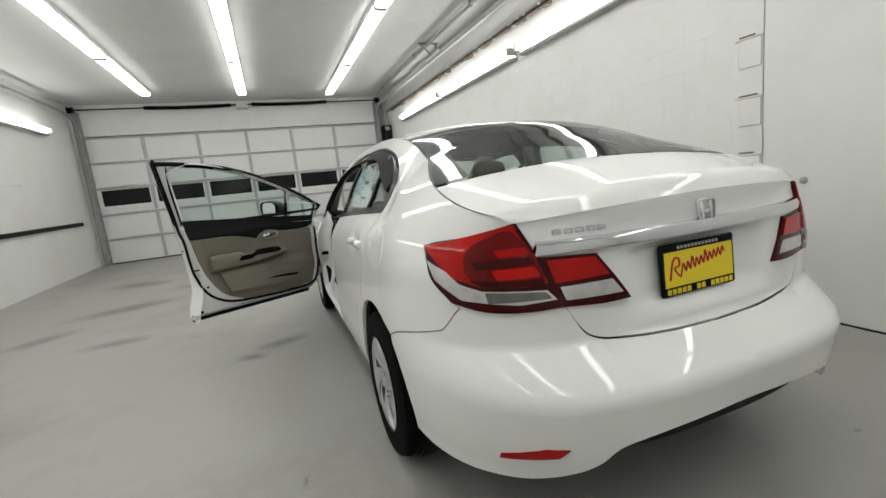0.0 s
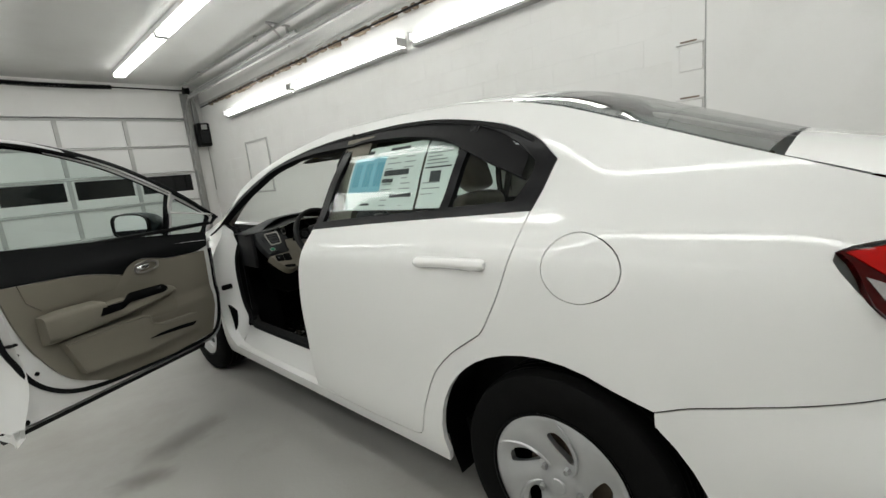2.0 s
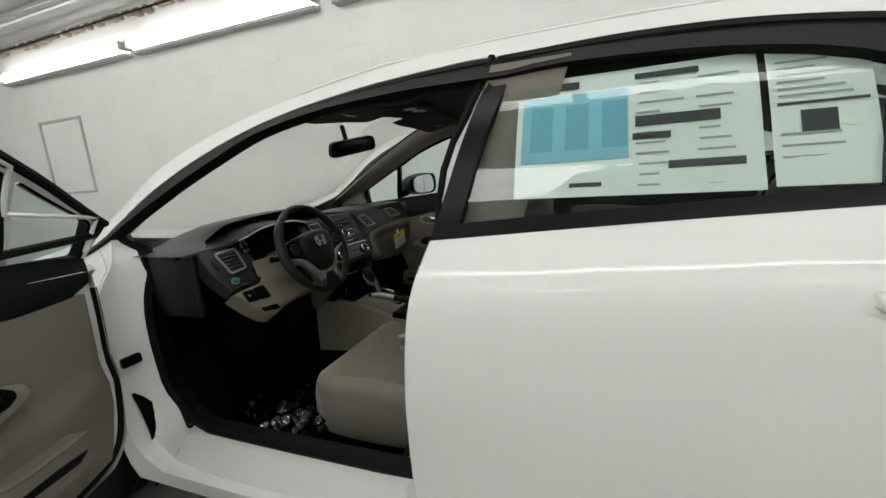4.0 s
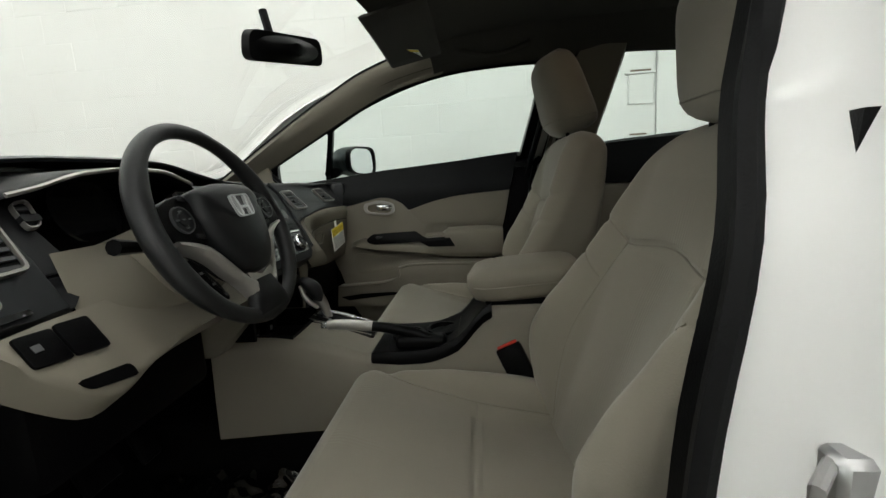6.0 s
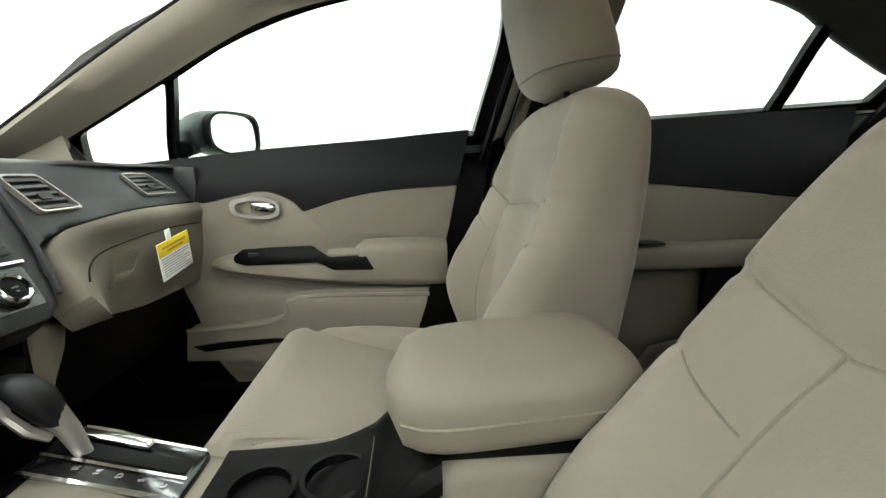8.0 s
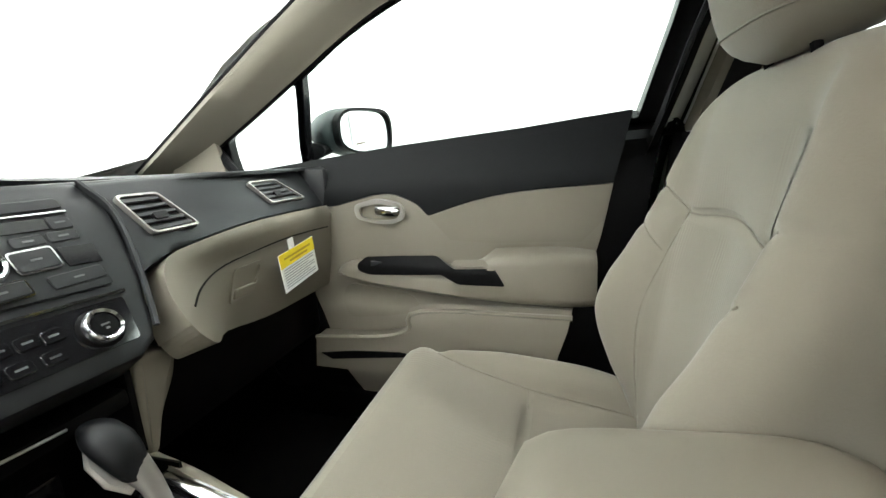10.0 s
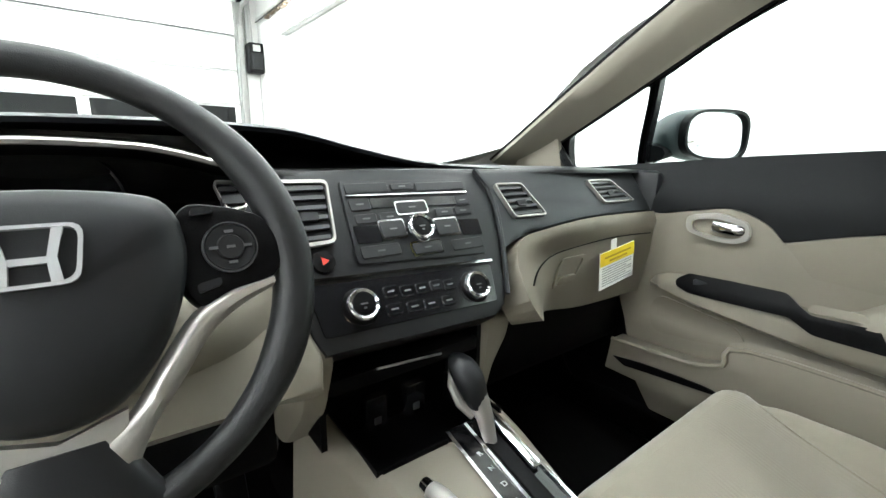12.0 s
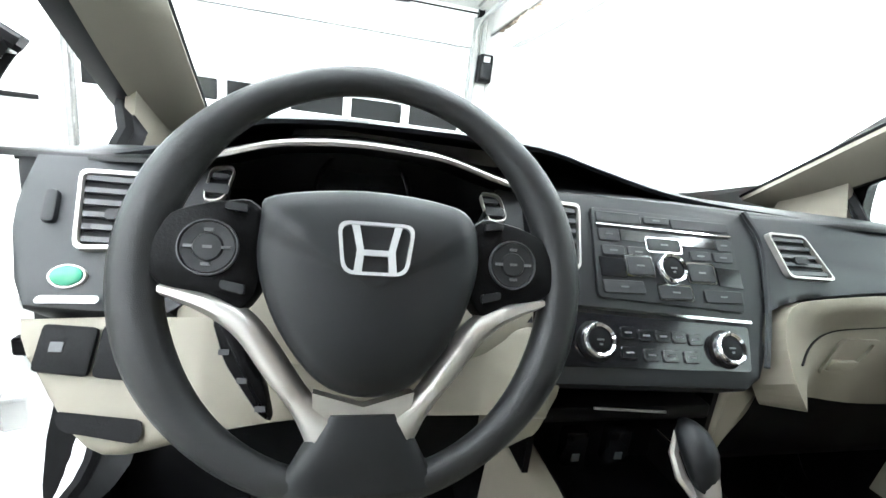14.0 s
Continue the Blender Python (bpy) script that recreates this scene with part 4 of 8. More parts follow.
for k in range(5):
    m = on_lid(-0.500 + k * 0.032, 1.0, 0.001)
    tmp.append(moved(frame_plate(round_poly([(-0.013, -0.007), (0.013, -0.007), (0.013, 0.007), (-0.013, 0.007)], 0.004, 2), round_poly([(-0.010, -0.004), (0.010, -0.004), (0.010, 0.004), (-0.010, 0.004)], 0.003, 2), 0.003, lambda u, v, w: (u, v, w)), m))
part("model_lettering", join(*tmp), CHROME, lid, "small chrome lettering")

# roof, glass and bonnet
roof = sheet("roof", [(u, y) for u, y in ((-0.995, 1.27), (-0.7, 1.245), (0, 1.235), (0.7, 1.245), (0.995, 1.27), (0.995, 2.62), (0.5, 2.60), (0, 2.59), (-0.5, 2.60), (-0.995, 2.62))], top, PAINT, car, step=0.06, depth=0.02, out_minus=False)
glass_r = sheet("rear_window", [(-0.985, 1.262), (-0.7, 1.238), (0, 1.228), (0.7, 1.238), (0.985, 1.262), (0.985, 0.60), (0.5, 0.585), (0, 0.58), (-0.5, 0.585), (-0.985, 0.60)], top, REARGLASS, car, "dark tinted rear window", step=0.06, depth=0, lift=0.001, out_minus=False)
for flip in (False, True):
    sheet("window_border", [(-0.998, 1.264), (-0.90, 1.25), (-0.80, 0.60), (-0.998, 0.60)], top, TRIM, glass_r, "black printed glass border", step=0.05, depth=0, lift=-0.002, mirror=flip, out_minus=False)
sheet("top_border", [(-0.9, 1.25), (0, 1.23), (0.9, 1.25), (0.9, 1.19), (0, 1.17), (-0.9, 1.19)], top, TRIM, glass_r, step=0.05, depth=0, lift=-0.003, out_minus=False)
shield = sheet("windscreen", [(-0.985, 2.628), (0, 2.598), (0.985, 2.628), (0.985, 3.46), (0.5, 3.52), (0, 3.54), (-0.5, 3.52), (-0.985, 3.46)], top, SHIELD, car, "clear laminated windscreen", step=0.06, depth=0, lift=0.001, out_minus=False)
for g in (glass_r, shield):
    g.visible_shadow = False
sheet("bonnet", [(-0.99, 3.475), (-0.5, 3.535), (0, 3.555), (0.5, 3.535), (0.99, 3.475), (0.97, 4.3), (0.6, 4.48), (0, 4.54), (-0.6, 4.48), (-0.97, 4.3)], top, PAINT, car, step=0.08, depth=0.02, out_minus=False)
part("front_bumper", grid(lambda u, v: (0.8 * math.sin((u - 0.5) * 2.4) / math.sin(1.2), 4.38 + 0.19 * math.cos((u - 0.5) * 2.6) - 0.05 * (v - 0.5) ** 2 * 4, 0.2 + 0.62 * v), 24, 6), PAINT, car)
for s in (-1, 1):
    part("roof_moulding", tube([(s * (float(rail_x(y)) - 0.004), y, float(rail_z(y)) + 0.002) for y in (1.28, 1.5, 1.8, 2.1, 2.4, 2.62)], 0.005, 6), PAINT, roof)


# side glass and its black frames
def frames(flip):
    door = [o for o in car.children if o.name.startswith("rear_door")][-1 if flip else 0]
    lower_edge = spl([(2.203, 0.985), (1.7, 1.02), (1.112, 1.053)], 6)
    outer = window_frame + lower_edge
    g1 = spl([(1.455, 1.062), (1.43, 1.20), (1.405, 1.326)], 3) + spl([(1.405, 1.326), (1.6, 1.352), (1.85, 1.361), (2.040, 1.355)], 4) + spl([(2.040, 1.355), (2.10, 1.18), (2.140, 1.018)], 3) + spl([(2.140, 1.018), (1.8, 1.041), (1.455, 1.062)], 3)
    g2 = spl([(1.175, 1.080), (1.135, 1.15), (1.130, 1.185)], 3) + spl([(1.130, 1.185), (1.20, 1.242), (1.29, 1.286), (1.370, 1.312)], 4) + spl([(1.370, 1.312), (1.395, 1.2), (1.418, 1.066)], 3) + spl([(1.418, 1.066), (1.3, 1.073), (1.175, 1.080)], 2)
    fr = sheet("window_frame", outer, skin, TRIM, door, "black rear door window frame", holes=[g1, g2], step=0.03, mirror=flip, lift=0.001, depth=0.02)
    for g in (g1, g2):
        o = sheet("pane", g, skin, WINDOW, door, "tinted side glass", step=0.05, mirror=flip, lift=-0.006, depth=0)
        o.visible_shadow = False
    ca = spl([(2.200, 0.99), (1.7, 1.025), (1.13, 1.058)], 6) + [(1.13, 1.058)]
    x = -1 if flip else 1
    h0 = [tuple(skin(np.array(y), np.array(0.910 + (1.4 - y) * 0.03)) * np.array([x, 1, 1])) for y in (1.215, 1.235, 1.275, 1.35, 1.43, 1.475, 1.490)]
    grip = part("door_handle", rings([[(p[0] + x * (-d * 1.0), p[1], p[2] + hgt) for d, hgt in ((0.0, -0.014), (0.020, -0.013), (0.026, 0.0), (0.020, 0.013), (0.0, 0.014), (0.004, 0.0))]
                                      for p, d0 in zip(h0, (0, 1, 1, 1, 1, 1, 0)) for d in [1]], True), PAINT, door)
    for v in grip.data.vertices:
        end = min(abs(v.co.y - 1.215), abs(v.co.y - 1.490))
        if end < 0.005:
            v.co.x += 0.012 * x
            v.co.z = 0.910 + (v.co.z - 0.910) * 0.6
    bm = bmesh.new()
    bm.from_mesh(grip.data)
    bmesh.ops.subdivide_edges(bm, edges=bm.edges[:], cuts=1, use_grid_fill=True, smooth=0.6)
    bm.to_mesh(grip.data)
    bm.free()
    grip.data.polygons.foreach_set("use_smooth", [True] * len(grip.data.polygons))
    return door


doors = [frames(False), frames(True)]


# wheels
def wheel(name, at, side):
    ob = new(name)
    ob.parent = car
    ob.location = at
    m = pose(0, 0, 0, 0, 90 * side, 0)
    prof = [(0.206, -0.095), (0.24, -0.102), (0.290, -0.100), (0.308, -0.088), (0.317, -0.06), (0.3175, 0), (0.317, 0.06), (0.308, 0.088), (0.290, 0.100), (0.24, 0.102), (0.206, 0.095), (0.198, 0.085), (0.198, -0.085)]
    tyre = part("tyre", moved(rings([[(r * math.cos(a), r * math.sin(a), h) for r, h in prof] for a in [2 * math.pi * i / 64 for i in range(64)]], loop=True), m), TYRE, ob)
    tmp = []
    for g in (-0.045, -0.015, 0.015, 0.045):
        tmp.append(rings([[((0.3178 + d) * math.cos(a), (0.3178 + d) * math.sin(a), g + w) for d, w in ((0, -0.004), (0, 0.004), (-0.004, 0.003), (-0.004, -0.003))] for a in [2 * math.pi * i / 48 for i in range(48)]], loop=True))
    part("tread_groove", moved(join(*tmp), m), BLACK, tyre)
    part("rim", moved(lathe([(0.0, 0.02), (0.12, 0.02), (0.185, 0.03), (0.192, 0.07), (0.207, 0.094), (0.210, 0.100), (0.205, 0.102), (0.196, 0.092), (0.186, 0.05), (0.18, 0.0), (0, -0.01)], 48), m), BLACK, ob)
    # wheel cover: a dished disc with five swirling openings, each beside a raised rib
    def dish(u, v):
        u, v = np.asarray(u, float), np.asarray(v, float)
        r = np.hypot(u, v)
        h = pchip([0, 0.03, 0.06, 0.12, 0.17, 0.19, 0.206], [0.093, 0.092, 0.084, 0.092, 0.099, 0.100, 0.094], r)
        a = np.arctan2(v, u) - 4.0 * (r - 0.05)
        h = h - 0.007 * np.cos(5 * a) * np.clip((r - 0.04) / 0.05, 0, 1) * np.clip((0.195 - r) / 0.04, 0, 1)
        return np.stack([side * h, v, -side * u], -1)
    gaps = []
    for k in range(5):
        edge = []
        for f, w_ in ((0.0, 0.0), (0.15, 0.20), (0.4, 0.27), (0.7, 0.25), (0.9, 0.18), (1.0, 0.0), (0.9, -0.13), (0.7, -0.20), (0.4, -0.24), (0.15, -0.20)):
            r, a = 0.078 + 0.078 * f, 2 * math.pi * k / 5 + 0.45 * f + w_ * (1 if w_ > 0 else 0.8)
            edge.append((r * math.cos(a), r * math.sin(a)))
        gaps.append(ring(edge, 3))
    circle = [(0.206 * math.cos(2 * math.pi * i / 60), 0.206 * math.sin(2 * math.pi * i / 60)) for i in range(60)]
    cover = sheet("wheel_cover", circle, dish, SILVER, ob, "silver five-spoke wheel cover", holes=gaps, step=0.011, depth=0.022, out_minus=False)
    part("centre_badge", moved(lathe([(0.0, 0.098), (0.020, 0.0975), (0.024, 0.094), (0.0, 0.090)], 24), m), SILVER, cover)
    for k in range(5):
        a0 = 2 * math.pi * k / 5
        line = [(r, a0 - 0.36 + 0.75 * ((r - 0.055) / 0.14) ** 1.3) for r in [0.055 + 0.14 * i / 10 for i in range(11)]]
        rib = [dish(r * math.cos(a), r * math.sin(a)) + np.array([side * 0.001, 0, 0]) for r, a in line]
        part("rib", tube([tuple(p) for p in rib], [0.002, 0.004, 0.005, 0.0055, 0.0055, 0.0055, 0.005, 0.005, 0.0045, 0.004, 0.002], 6), SILVER, cover)
        a1 = a0 - 0.05
        part("wheel_nut", moved(lathe([(0, 0.097), (0.008, 0.096), (0.010, 0.090), (0.010, 0.05), (0, 0.05)], 6, pose(0.058 * math.cos(a1), 0.058 * math.sin(a1), 0.0)), m), STEEL, cover)
    part("brake_drum", moved(lathe([(0, -0.05), (0.125, -0.05), (0.13, 0.0), (0.12, 0.03), (0, 0.035)], 32), m), RUST, ob)
    return ob


for y in (HUB_Y - 0.026, FRONT_Y):
    for s in (-1, 1):
        w = wheel("wheel", (s * 0.784, y, 0.3175), s)
        w.rotation_euler = (0.4 * y, 0, 0)
        liner = [(s * xx, (HUB_Y if y < 2 else FRONT_Y) + (ARCH_A + 0.012) * math.cos(a), 0.322 + (ARCH_R + 0.012) * math.sin(a)) for a in [math.pi * (1.15 - 1.3 * i / 20) for i in range(21)] for xx in (0.52, 0.835)]
        bm = rings([liner[i:i + 2] for i in range(0, 42, 2)], False, False)
        bm2 = rings([[(s * 0.53, y, 0.3), liner[i]] for i in range(0, 42, 2)], False, False)
        part("arch_liner", join(bm, bm2), BLACK, car, "black wheel arch liner")
part("under_tray", slab((-0.60, 0.62, 0.19), (0.60, 4.2, 0.205)), BLACK, car)

# ---------- the front doors and the openings ----------
def belt_in(y):
    return pchip([2.2, 2.29, 2.53, 2.84, 3.02, 3.28, 3.4], [1.015, 1.011, 0.989, 0.967, 0.949, 0.925, 0.918], y)


def lining(y, z):
    """Inner face of the right front door."""
    y, z = np.asarray(y, float), np.asarray(z, float)
    x = pchip([0.3, 0.40, 0.56, 0.62, 0.78, 0.86, 0.93, 1.03], [0.70, 0.685, 0.685, 0.70, 0.698, 0.700, 0.728, 0.752], z)
    x = x + 0.012 * np.clip((y - 2.9) / 0.4, 0, 1)
    return np.stack([x + 0 * y, y, z + 0 * y], -1)


DOOR_BELT = spl([(2.203, 0.985), (2.7, 0.957), (3.295, 0.905)], 6)
PANE_L = spl([(3.048, 0.945), (3.042, 1.06), (3.036, 1.162)], 3) + spl([(3.036, 1.162), (2.88, 1.225), (2.713, 1.280), (2.54, 1.318), (2.371, 1.342), (2.180, 1.350)], 5) + spl([(2.180, 1.350), (2.20, 1.22), (2.252, 1.002)], 3) \
    + spl([(2.252, 1.002), (2.6, 0.982), (3.048, 0.945)], 4)
QUARTER_L = round_poly([(3.285, 0.926), (3.300, 1.022), (3.066, 1.148), (3.072, 0.942)], 0.012, 3)
PANE_R = spl([(3.070, 0.945), (3.045, 1.04), (3.015, 1.142)], 3) + spl([(3.015, 1.142), (2.87, 1.212), (2.70, 1.268), (2.54, 1.300), (2.371, 1.312), (2.245, 1.314)], 5) + spl([(2.245, 1.314), (2.236, 1.22), (2.290, 1.010)], 3) \
    + spl([(2.290, 1.010), (2.6, 0.982), (3.070, 0.945)], 4)
QUARTER_R = round_poly([(3.290, 0.926), (3.275, 1.016), (3.038, 1.136), (3.092, 0.942)], 0.012, 3)


def front_door(left):
    s = -1 if left else 1
    lower = front_door_line[:front_door_line.index(min(front_door_line, key=lambda p: abs(p[0] - 3.295) + abs(p[1] - 0.905))) + 1] + DOOR_BELT[::-1][1:]
    if left:
        lower = [(y - 0.035 * sm(0.52, 0.30, z) * sm(2.5, 2.3, y), max(z, 0.285)) for y, z in lower]
    d = sheet("front_door", grown(lower, -0.002), skin, PAINT, car, "open front door with a beige and black lining" if left else "shut front door with a beige and black lining", step=0.04, mirror=not left, depth=0.02)
    upper = front_door_line + []
    k = min(range(len(upper)), key=lambda i: abs(upper[i][0] - 3.295) + abs(upper[i][1] - 0.905))
    PANE, QUARTER = (PANE_L, QUARTER_L) if left else (PANE_R, QUARTER_R)
    band = upper[k:] + DOOR_BELT
    fr = sheet("window_frame", grown(band, -0.003), skin, TRIM, d, "black door window frame", holes=[PANE, QUARTER], step=0.03, mirror=not left, depth=0.03, lift=-0.001)
    if left:
        sheet("inner_frame", grown(band, -0.012), skin, JAMB, fr, "white painted inner window frame", holes=[grown(PANE, 0.007), grown(QUARTER, 0.007)], step=0.03, mirror=not left, depth=0.006, lift=-0.033)
        part("glass_seal", tube([tuple(q + np.array([0.036, 0, 0])) for q in skin(np.array([p[0] for p in grown(PANE, 0.002)]), np.array([p[1] for p in grown(PANE, 0.002)]))], 0.005, 6, loop=True), RUBBER, fr, "black glass run")
    for g in (PANE, QUARTER):
        o = sheet("pane", grown(g, 0.004), skin, WINDOW, d, "tinted side glass", step=0.06, mirror=not left, depth=0, lift=-0.018)
        o.visible_shadow = False
    # shell between skin and lining, and the black seal round it
    inner = lambda u, v: lining(u, v) * np.array([-1, 1, 1])
    out3 = skin(np.array([p[0] for p in lower]), np.array([p[1] for p in lower]))
    ring2 = grown(lower, -0.03)
    in3 = inner(np.array([p[0] for p in ring2]), np.array([min(p[1], float(belt_in(p[0]))) for p in ring2]))
    rows = []
    for f in (0.12, 0.55, 0.8, 1.0):
        g = lower if f < 0.5 else grown(lower, -0.012 if f < 0.9 else -0.03)
        rows.append([((o[0] * (1 - f) + i[0] * f) * (-s), p[0], p[1]) for o, i, p in zip(out3, in3, g)])
    part("shell", rings(rows, cap=False), JAMB if left else BLACK, d, "white painted door edge" if left else "black door edge")
    if left:
        # one weatherstrip runs up the frame, over the window and round the lining
        top = [p for p in grown(upper, -0.016) if p[1] > 0.96]
        top = [tuple(q + np.array([0.040, 0, 0])) for q in skin(np.array([p[0] for p in top]), np.array([p[1] for p in top]))]
        run = spl([(2.222, 0.93), (2.236, 0.85), (2.246, 0.72), (2.264, 0.60), (2.312, 0.475), (2.40, 0.392), (2.52, 0.350), (2.7, 0.334), (3.0, 0.326), (3.16, 0.336), (3.222, 0.40), (3.252, 0.52), (3.266, 0.70), (3.270, 0.86)], 5)
        part("door_seal", tube(top + [(-float(lining(y, z)[0]) - 0.014, y, z) for y, z in run], 0.0105, 6), RUBBER, d, "thick black weatherstrip")
        lip = [(3.290, 0.93), (3.306, 1.024)] + [(y, z + 0.004) for y, z in PANE_L[3:29]] + [(2.184, 1.30), (2.236, 1.10), (2.256, 1.02)]
        part("window_lip", tube([tuple(q + np.array([0.044, 0, 0])) for q in skin(np.array([p[0] for p in lip]), np.array([p[1] for p in lip]))], 0.0065, 6), JAMB, fr, "white painted lip round the glass")
        for y, z, r in ((2.290, 0.600, 0.007), (2.330, 0.505, 0.008), (2.262, 0.330, 0.010), (2.215, 0.80, 0.006)):
            part("plug", moved(lathe([(0, 0.004), (r, 0.003), (r * 1.1, 0), (0, -0.004)], 12), pose(-float(lining(y, z)[0]) - 0.014, y, z, 0, 90, 0)), RUBBER, d, "small black plug")
        part("latch_slot", slab((-0.722, 2.266, 0.640), (-0.692, 2.296, 0.650), 0.002, 1), RUBBER, d, "dark latch slot")
    else:
        path = [(-s * (o[0] * 0.35 + i[0] * 0.65), p[0], p[1]) for o, i, p in zip(out3, in3, grown(lower, -0.014))]
        part("door_seal", tube(path[2:-len(DOOR_BELT)], 0.008, 6), RUBBER, d)
    sheet("inner_panel", grown(lower, -0.03), lambda u, v: lining(u, v) * np.array([-1, 1, 1]) - np.array([0.016, 0, 0]), JAMB if left else BLACK, d, "white inner door metal" if left else "black inner door panel", step=0.06, mirror=not left, depth=0, out_minus=False)
    part("bottom_seal", tube([(s * (0.800 if left else 0.745), y, 0.276 if left else 0.272) for y in (2.215 if left else 2.25, 2.6, 3.0, 3.16)], 0.024 if left else 0.026, 8), RUBBER, d, "black bottom seal")
    mi = not left          # the lining is described on the right and mirrored for the left

    def lin(u, v):
        return lining(u, v) * np.array([-1, 1, 1])
    bnd = spl([(2.339, 0.866), (2.52, 0.856), (2.633, 0.838), (2.742, 0.806)], 5) + spl([(2.742, 0.806), (2.775, 0.838), (2.84, 0.861), (2.92, 0.848), (3.01, 0.832), (3.22, 0.828)], 5)
    up = bnd + [(3.245, 0.85), (3.275, 0.915)] + [(y, float(belt_in(y))) for y in (3.2, 3.02, 2.84, 2.68, 2.53, 2.4, 2.30)] + [(2.318, 0.94)]
    if left:
        up = [(2.272, 0.870)] + up[:-2] + [(2.262, float(belt_in(2.27))), (2.262, 0.94)]
    top_pad = sheet("upper_lining", up, lin, DOORBLACK, d, "black soft upper door lining", step=0.03, mirror=mi, depth=0.02, out_minus=False)
    low = [(3.22, 0.824)] + [(u, v - 0.002) for u, v in bnd[::-1][1:]] + (spl([(2.275, 0.868), (2.30, 0.72), (2.35, 0.56), (2.42, 0.445), (2.50, 0.385)], 4) if left else spl([(2.339, 0.864), (2.374, 0.709), (2.44, 0.53), (2.46, 0.40)], 4)) + ([(2.58, 0.352), (2.9, 0.335), (3.16, 0.35), (3.21, 0.5)] if left else [(2.47, 0.345), (2.95, 0.34), (3.0, 0.42), (3.04, 0.56), (3.12, 0.70)])
    sheet("lower_lining", low, lin, BEIGE, d, "beige moulded lower door lining", step=0.03, mirror=mi, depth=0.02, out_minus=False, lift=-0.001)
    insert = bnd[:16] + [(2.742, 0.803), (2.69, 0.745), (2.60, 0.738), (2.40, 0.74), (2.352, 0.79)]
    sheet("padded_insert", grown(insert, -0.004), lin, BEIGEDK, d, "beige padded insert", step=0.03, mirror=mi, depth=0.012, out_minus=False, lift=0.006)
    pocket = spl([(3.04, 0.512), (2.95, 0.517), (2.85, 0.524), (2.79, 0.545), (2.755, 0.590), (2.42, 0.588)], 4) + [(2.42, 0.588), (2.47, 0.44), (2.7, 0.425), (3.05, 0.43)]
    part("pocket_rim", tube([(-s * p[0], p[1], p[2]) for p in lin(np.array([q[0] for q in pocket[:21]]), np.array([q[1] for q in pocket[:21]])) + np.array([0.046, 0, 0])], 0.006, 6), BEIGE, d, "rounded rim of the map pocket")
    pk = sheet("door_pocket", pocket, lin, BEIGE, d, "beige map pocket", step=0.03, mirror=mi, depth=0.05, out_minus=False, lift=0.045)
    sheet("pocket_slot", spl([(3.03, 0.470), (2.93, 0.482), (2.78, 0.487)], 4) + spl([(2.76, 0.478), (2.90, 0.466), (3.03, 0.452)], 4), lin, BLACK, pk, "dark slot along the map pocket", step=0.03, mirror=mi, depth=0.01, out_minus=False, lift=0.049)
    # armrest with the dark switch panel
    rows = []
    for y in [2.372 + 0.0305 * i for i in range(21)]:
        zt = float(pchip([2.37, 2.45, 2.59, 2.625, 2.68, 2.80, 2.93, 2.98], [0.722, 0.730, 0.727, 0.697, 0.688, 0.700, 0.700, 0.682], y))
        zb = float(pchip([2.37, 2.5, 2.7, 2.95, 2.99], [0.612, 0.618, 0.632, 0.662, 0.672], y))
        xo = float(pchip([2.37, 2.42, 2.6, 2.85, 2.95, 2.99], [0.640, 0.622, 0.618, 0.634, 0.660, 0.69], y))
        m = 0.5 * (zt + zb)
        rows.append([(s * x, y, z) for x, z in ((0.715, zb - 0.012), (xo + 0.03, zb - 0.004), (xo + 0.008, zb + 0.006), (xo, zb + 0.4 * (m - zb)), (xo, zt - 0.022), (xo + 0.005, zt - 0.008), (xo + 0.02, zt), (0.715, zt + 0.002))])
    arm = part("armrest", rings(rows), BEIGE, d, "beige moulded armrest", sharp=50)
    sw = round_poly([(2.907, 0.700), (2.882, 0.719), (2.80, 0.7235), (2.707, 0.726), (2.684, 0.709), (2.665, 0.698), (2.578, 0.701), (2.556, 0.664), (2.658, 0.666), (2.695, 0.687), (2.78, 0.683), (2.875, 0.680), (2.904, 0.688)], 0.006, 2)

    def arm_top(u, v):
        u, v = np.asarray(u, float), np.asarray(v, float)
        xo = pchip([2.37, 2.42, 2.6, 2.85, 2.95, 2.99], [0.640, 0.622, 0.618, 0.634, 0.660, 0.69], u)
        return np.stack([-(xo + 0.001 + np.clip((v - 0.690), 0, 1) * 0.35), u, v], -1)
    sp = sheet("switch_panel", sw, arm_top, BLACK, d, "black switch panel", step=0.02, mirror=mi, depth=0.012, out_minus=False, lift=0.004)
    sheet("pull_cup", round_poly([(2.672, 0.703), (2.59, 0.706), (2.60, 0.719), (2.668, 0.717)], 0.004, 2), arm_top, BEIGEDK, arm, step=0.02, mirror=mi, depth=0.006, out_minus=False, lift=0.004)
    # shade of the recess under the armrest, put on as a darker beige sheet
    sheet("pocket_hollow", round_poly([(2.965, 0.640), (2.88, 0.628), (2.79, 0.612), (2.765, 0.575), (2.86, 0.560), (2.96, 0.552), (2.985, 0.60)], 0.02, 3), lin, BEIGEDK, d, "darker beige sheet for the shade in the door pocket", step=0.03, mirror=mi, depth=0.004, out_minus=False, lift=0.003)
    part("window_switch", slab((s * 0.648 - 0.012, 2.83, 0.698), (s * 0.648 + 0.012, 2.87, 0.712), 0.004, 2), DARK, sp)
    # inner handle
    to = lambda u, v, w: (s * (0.698 - w), u, v)
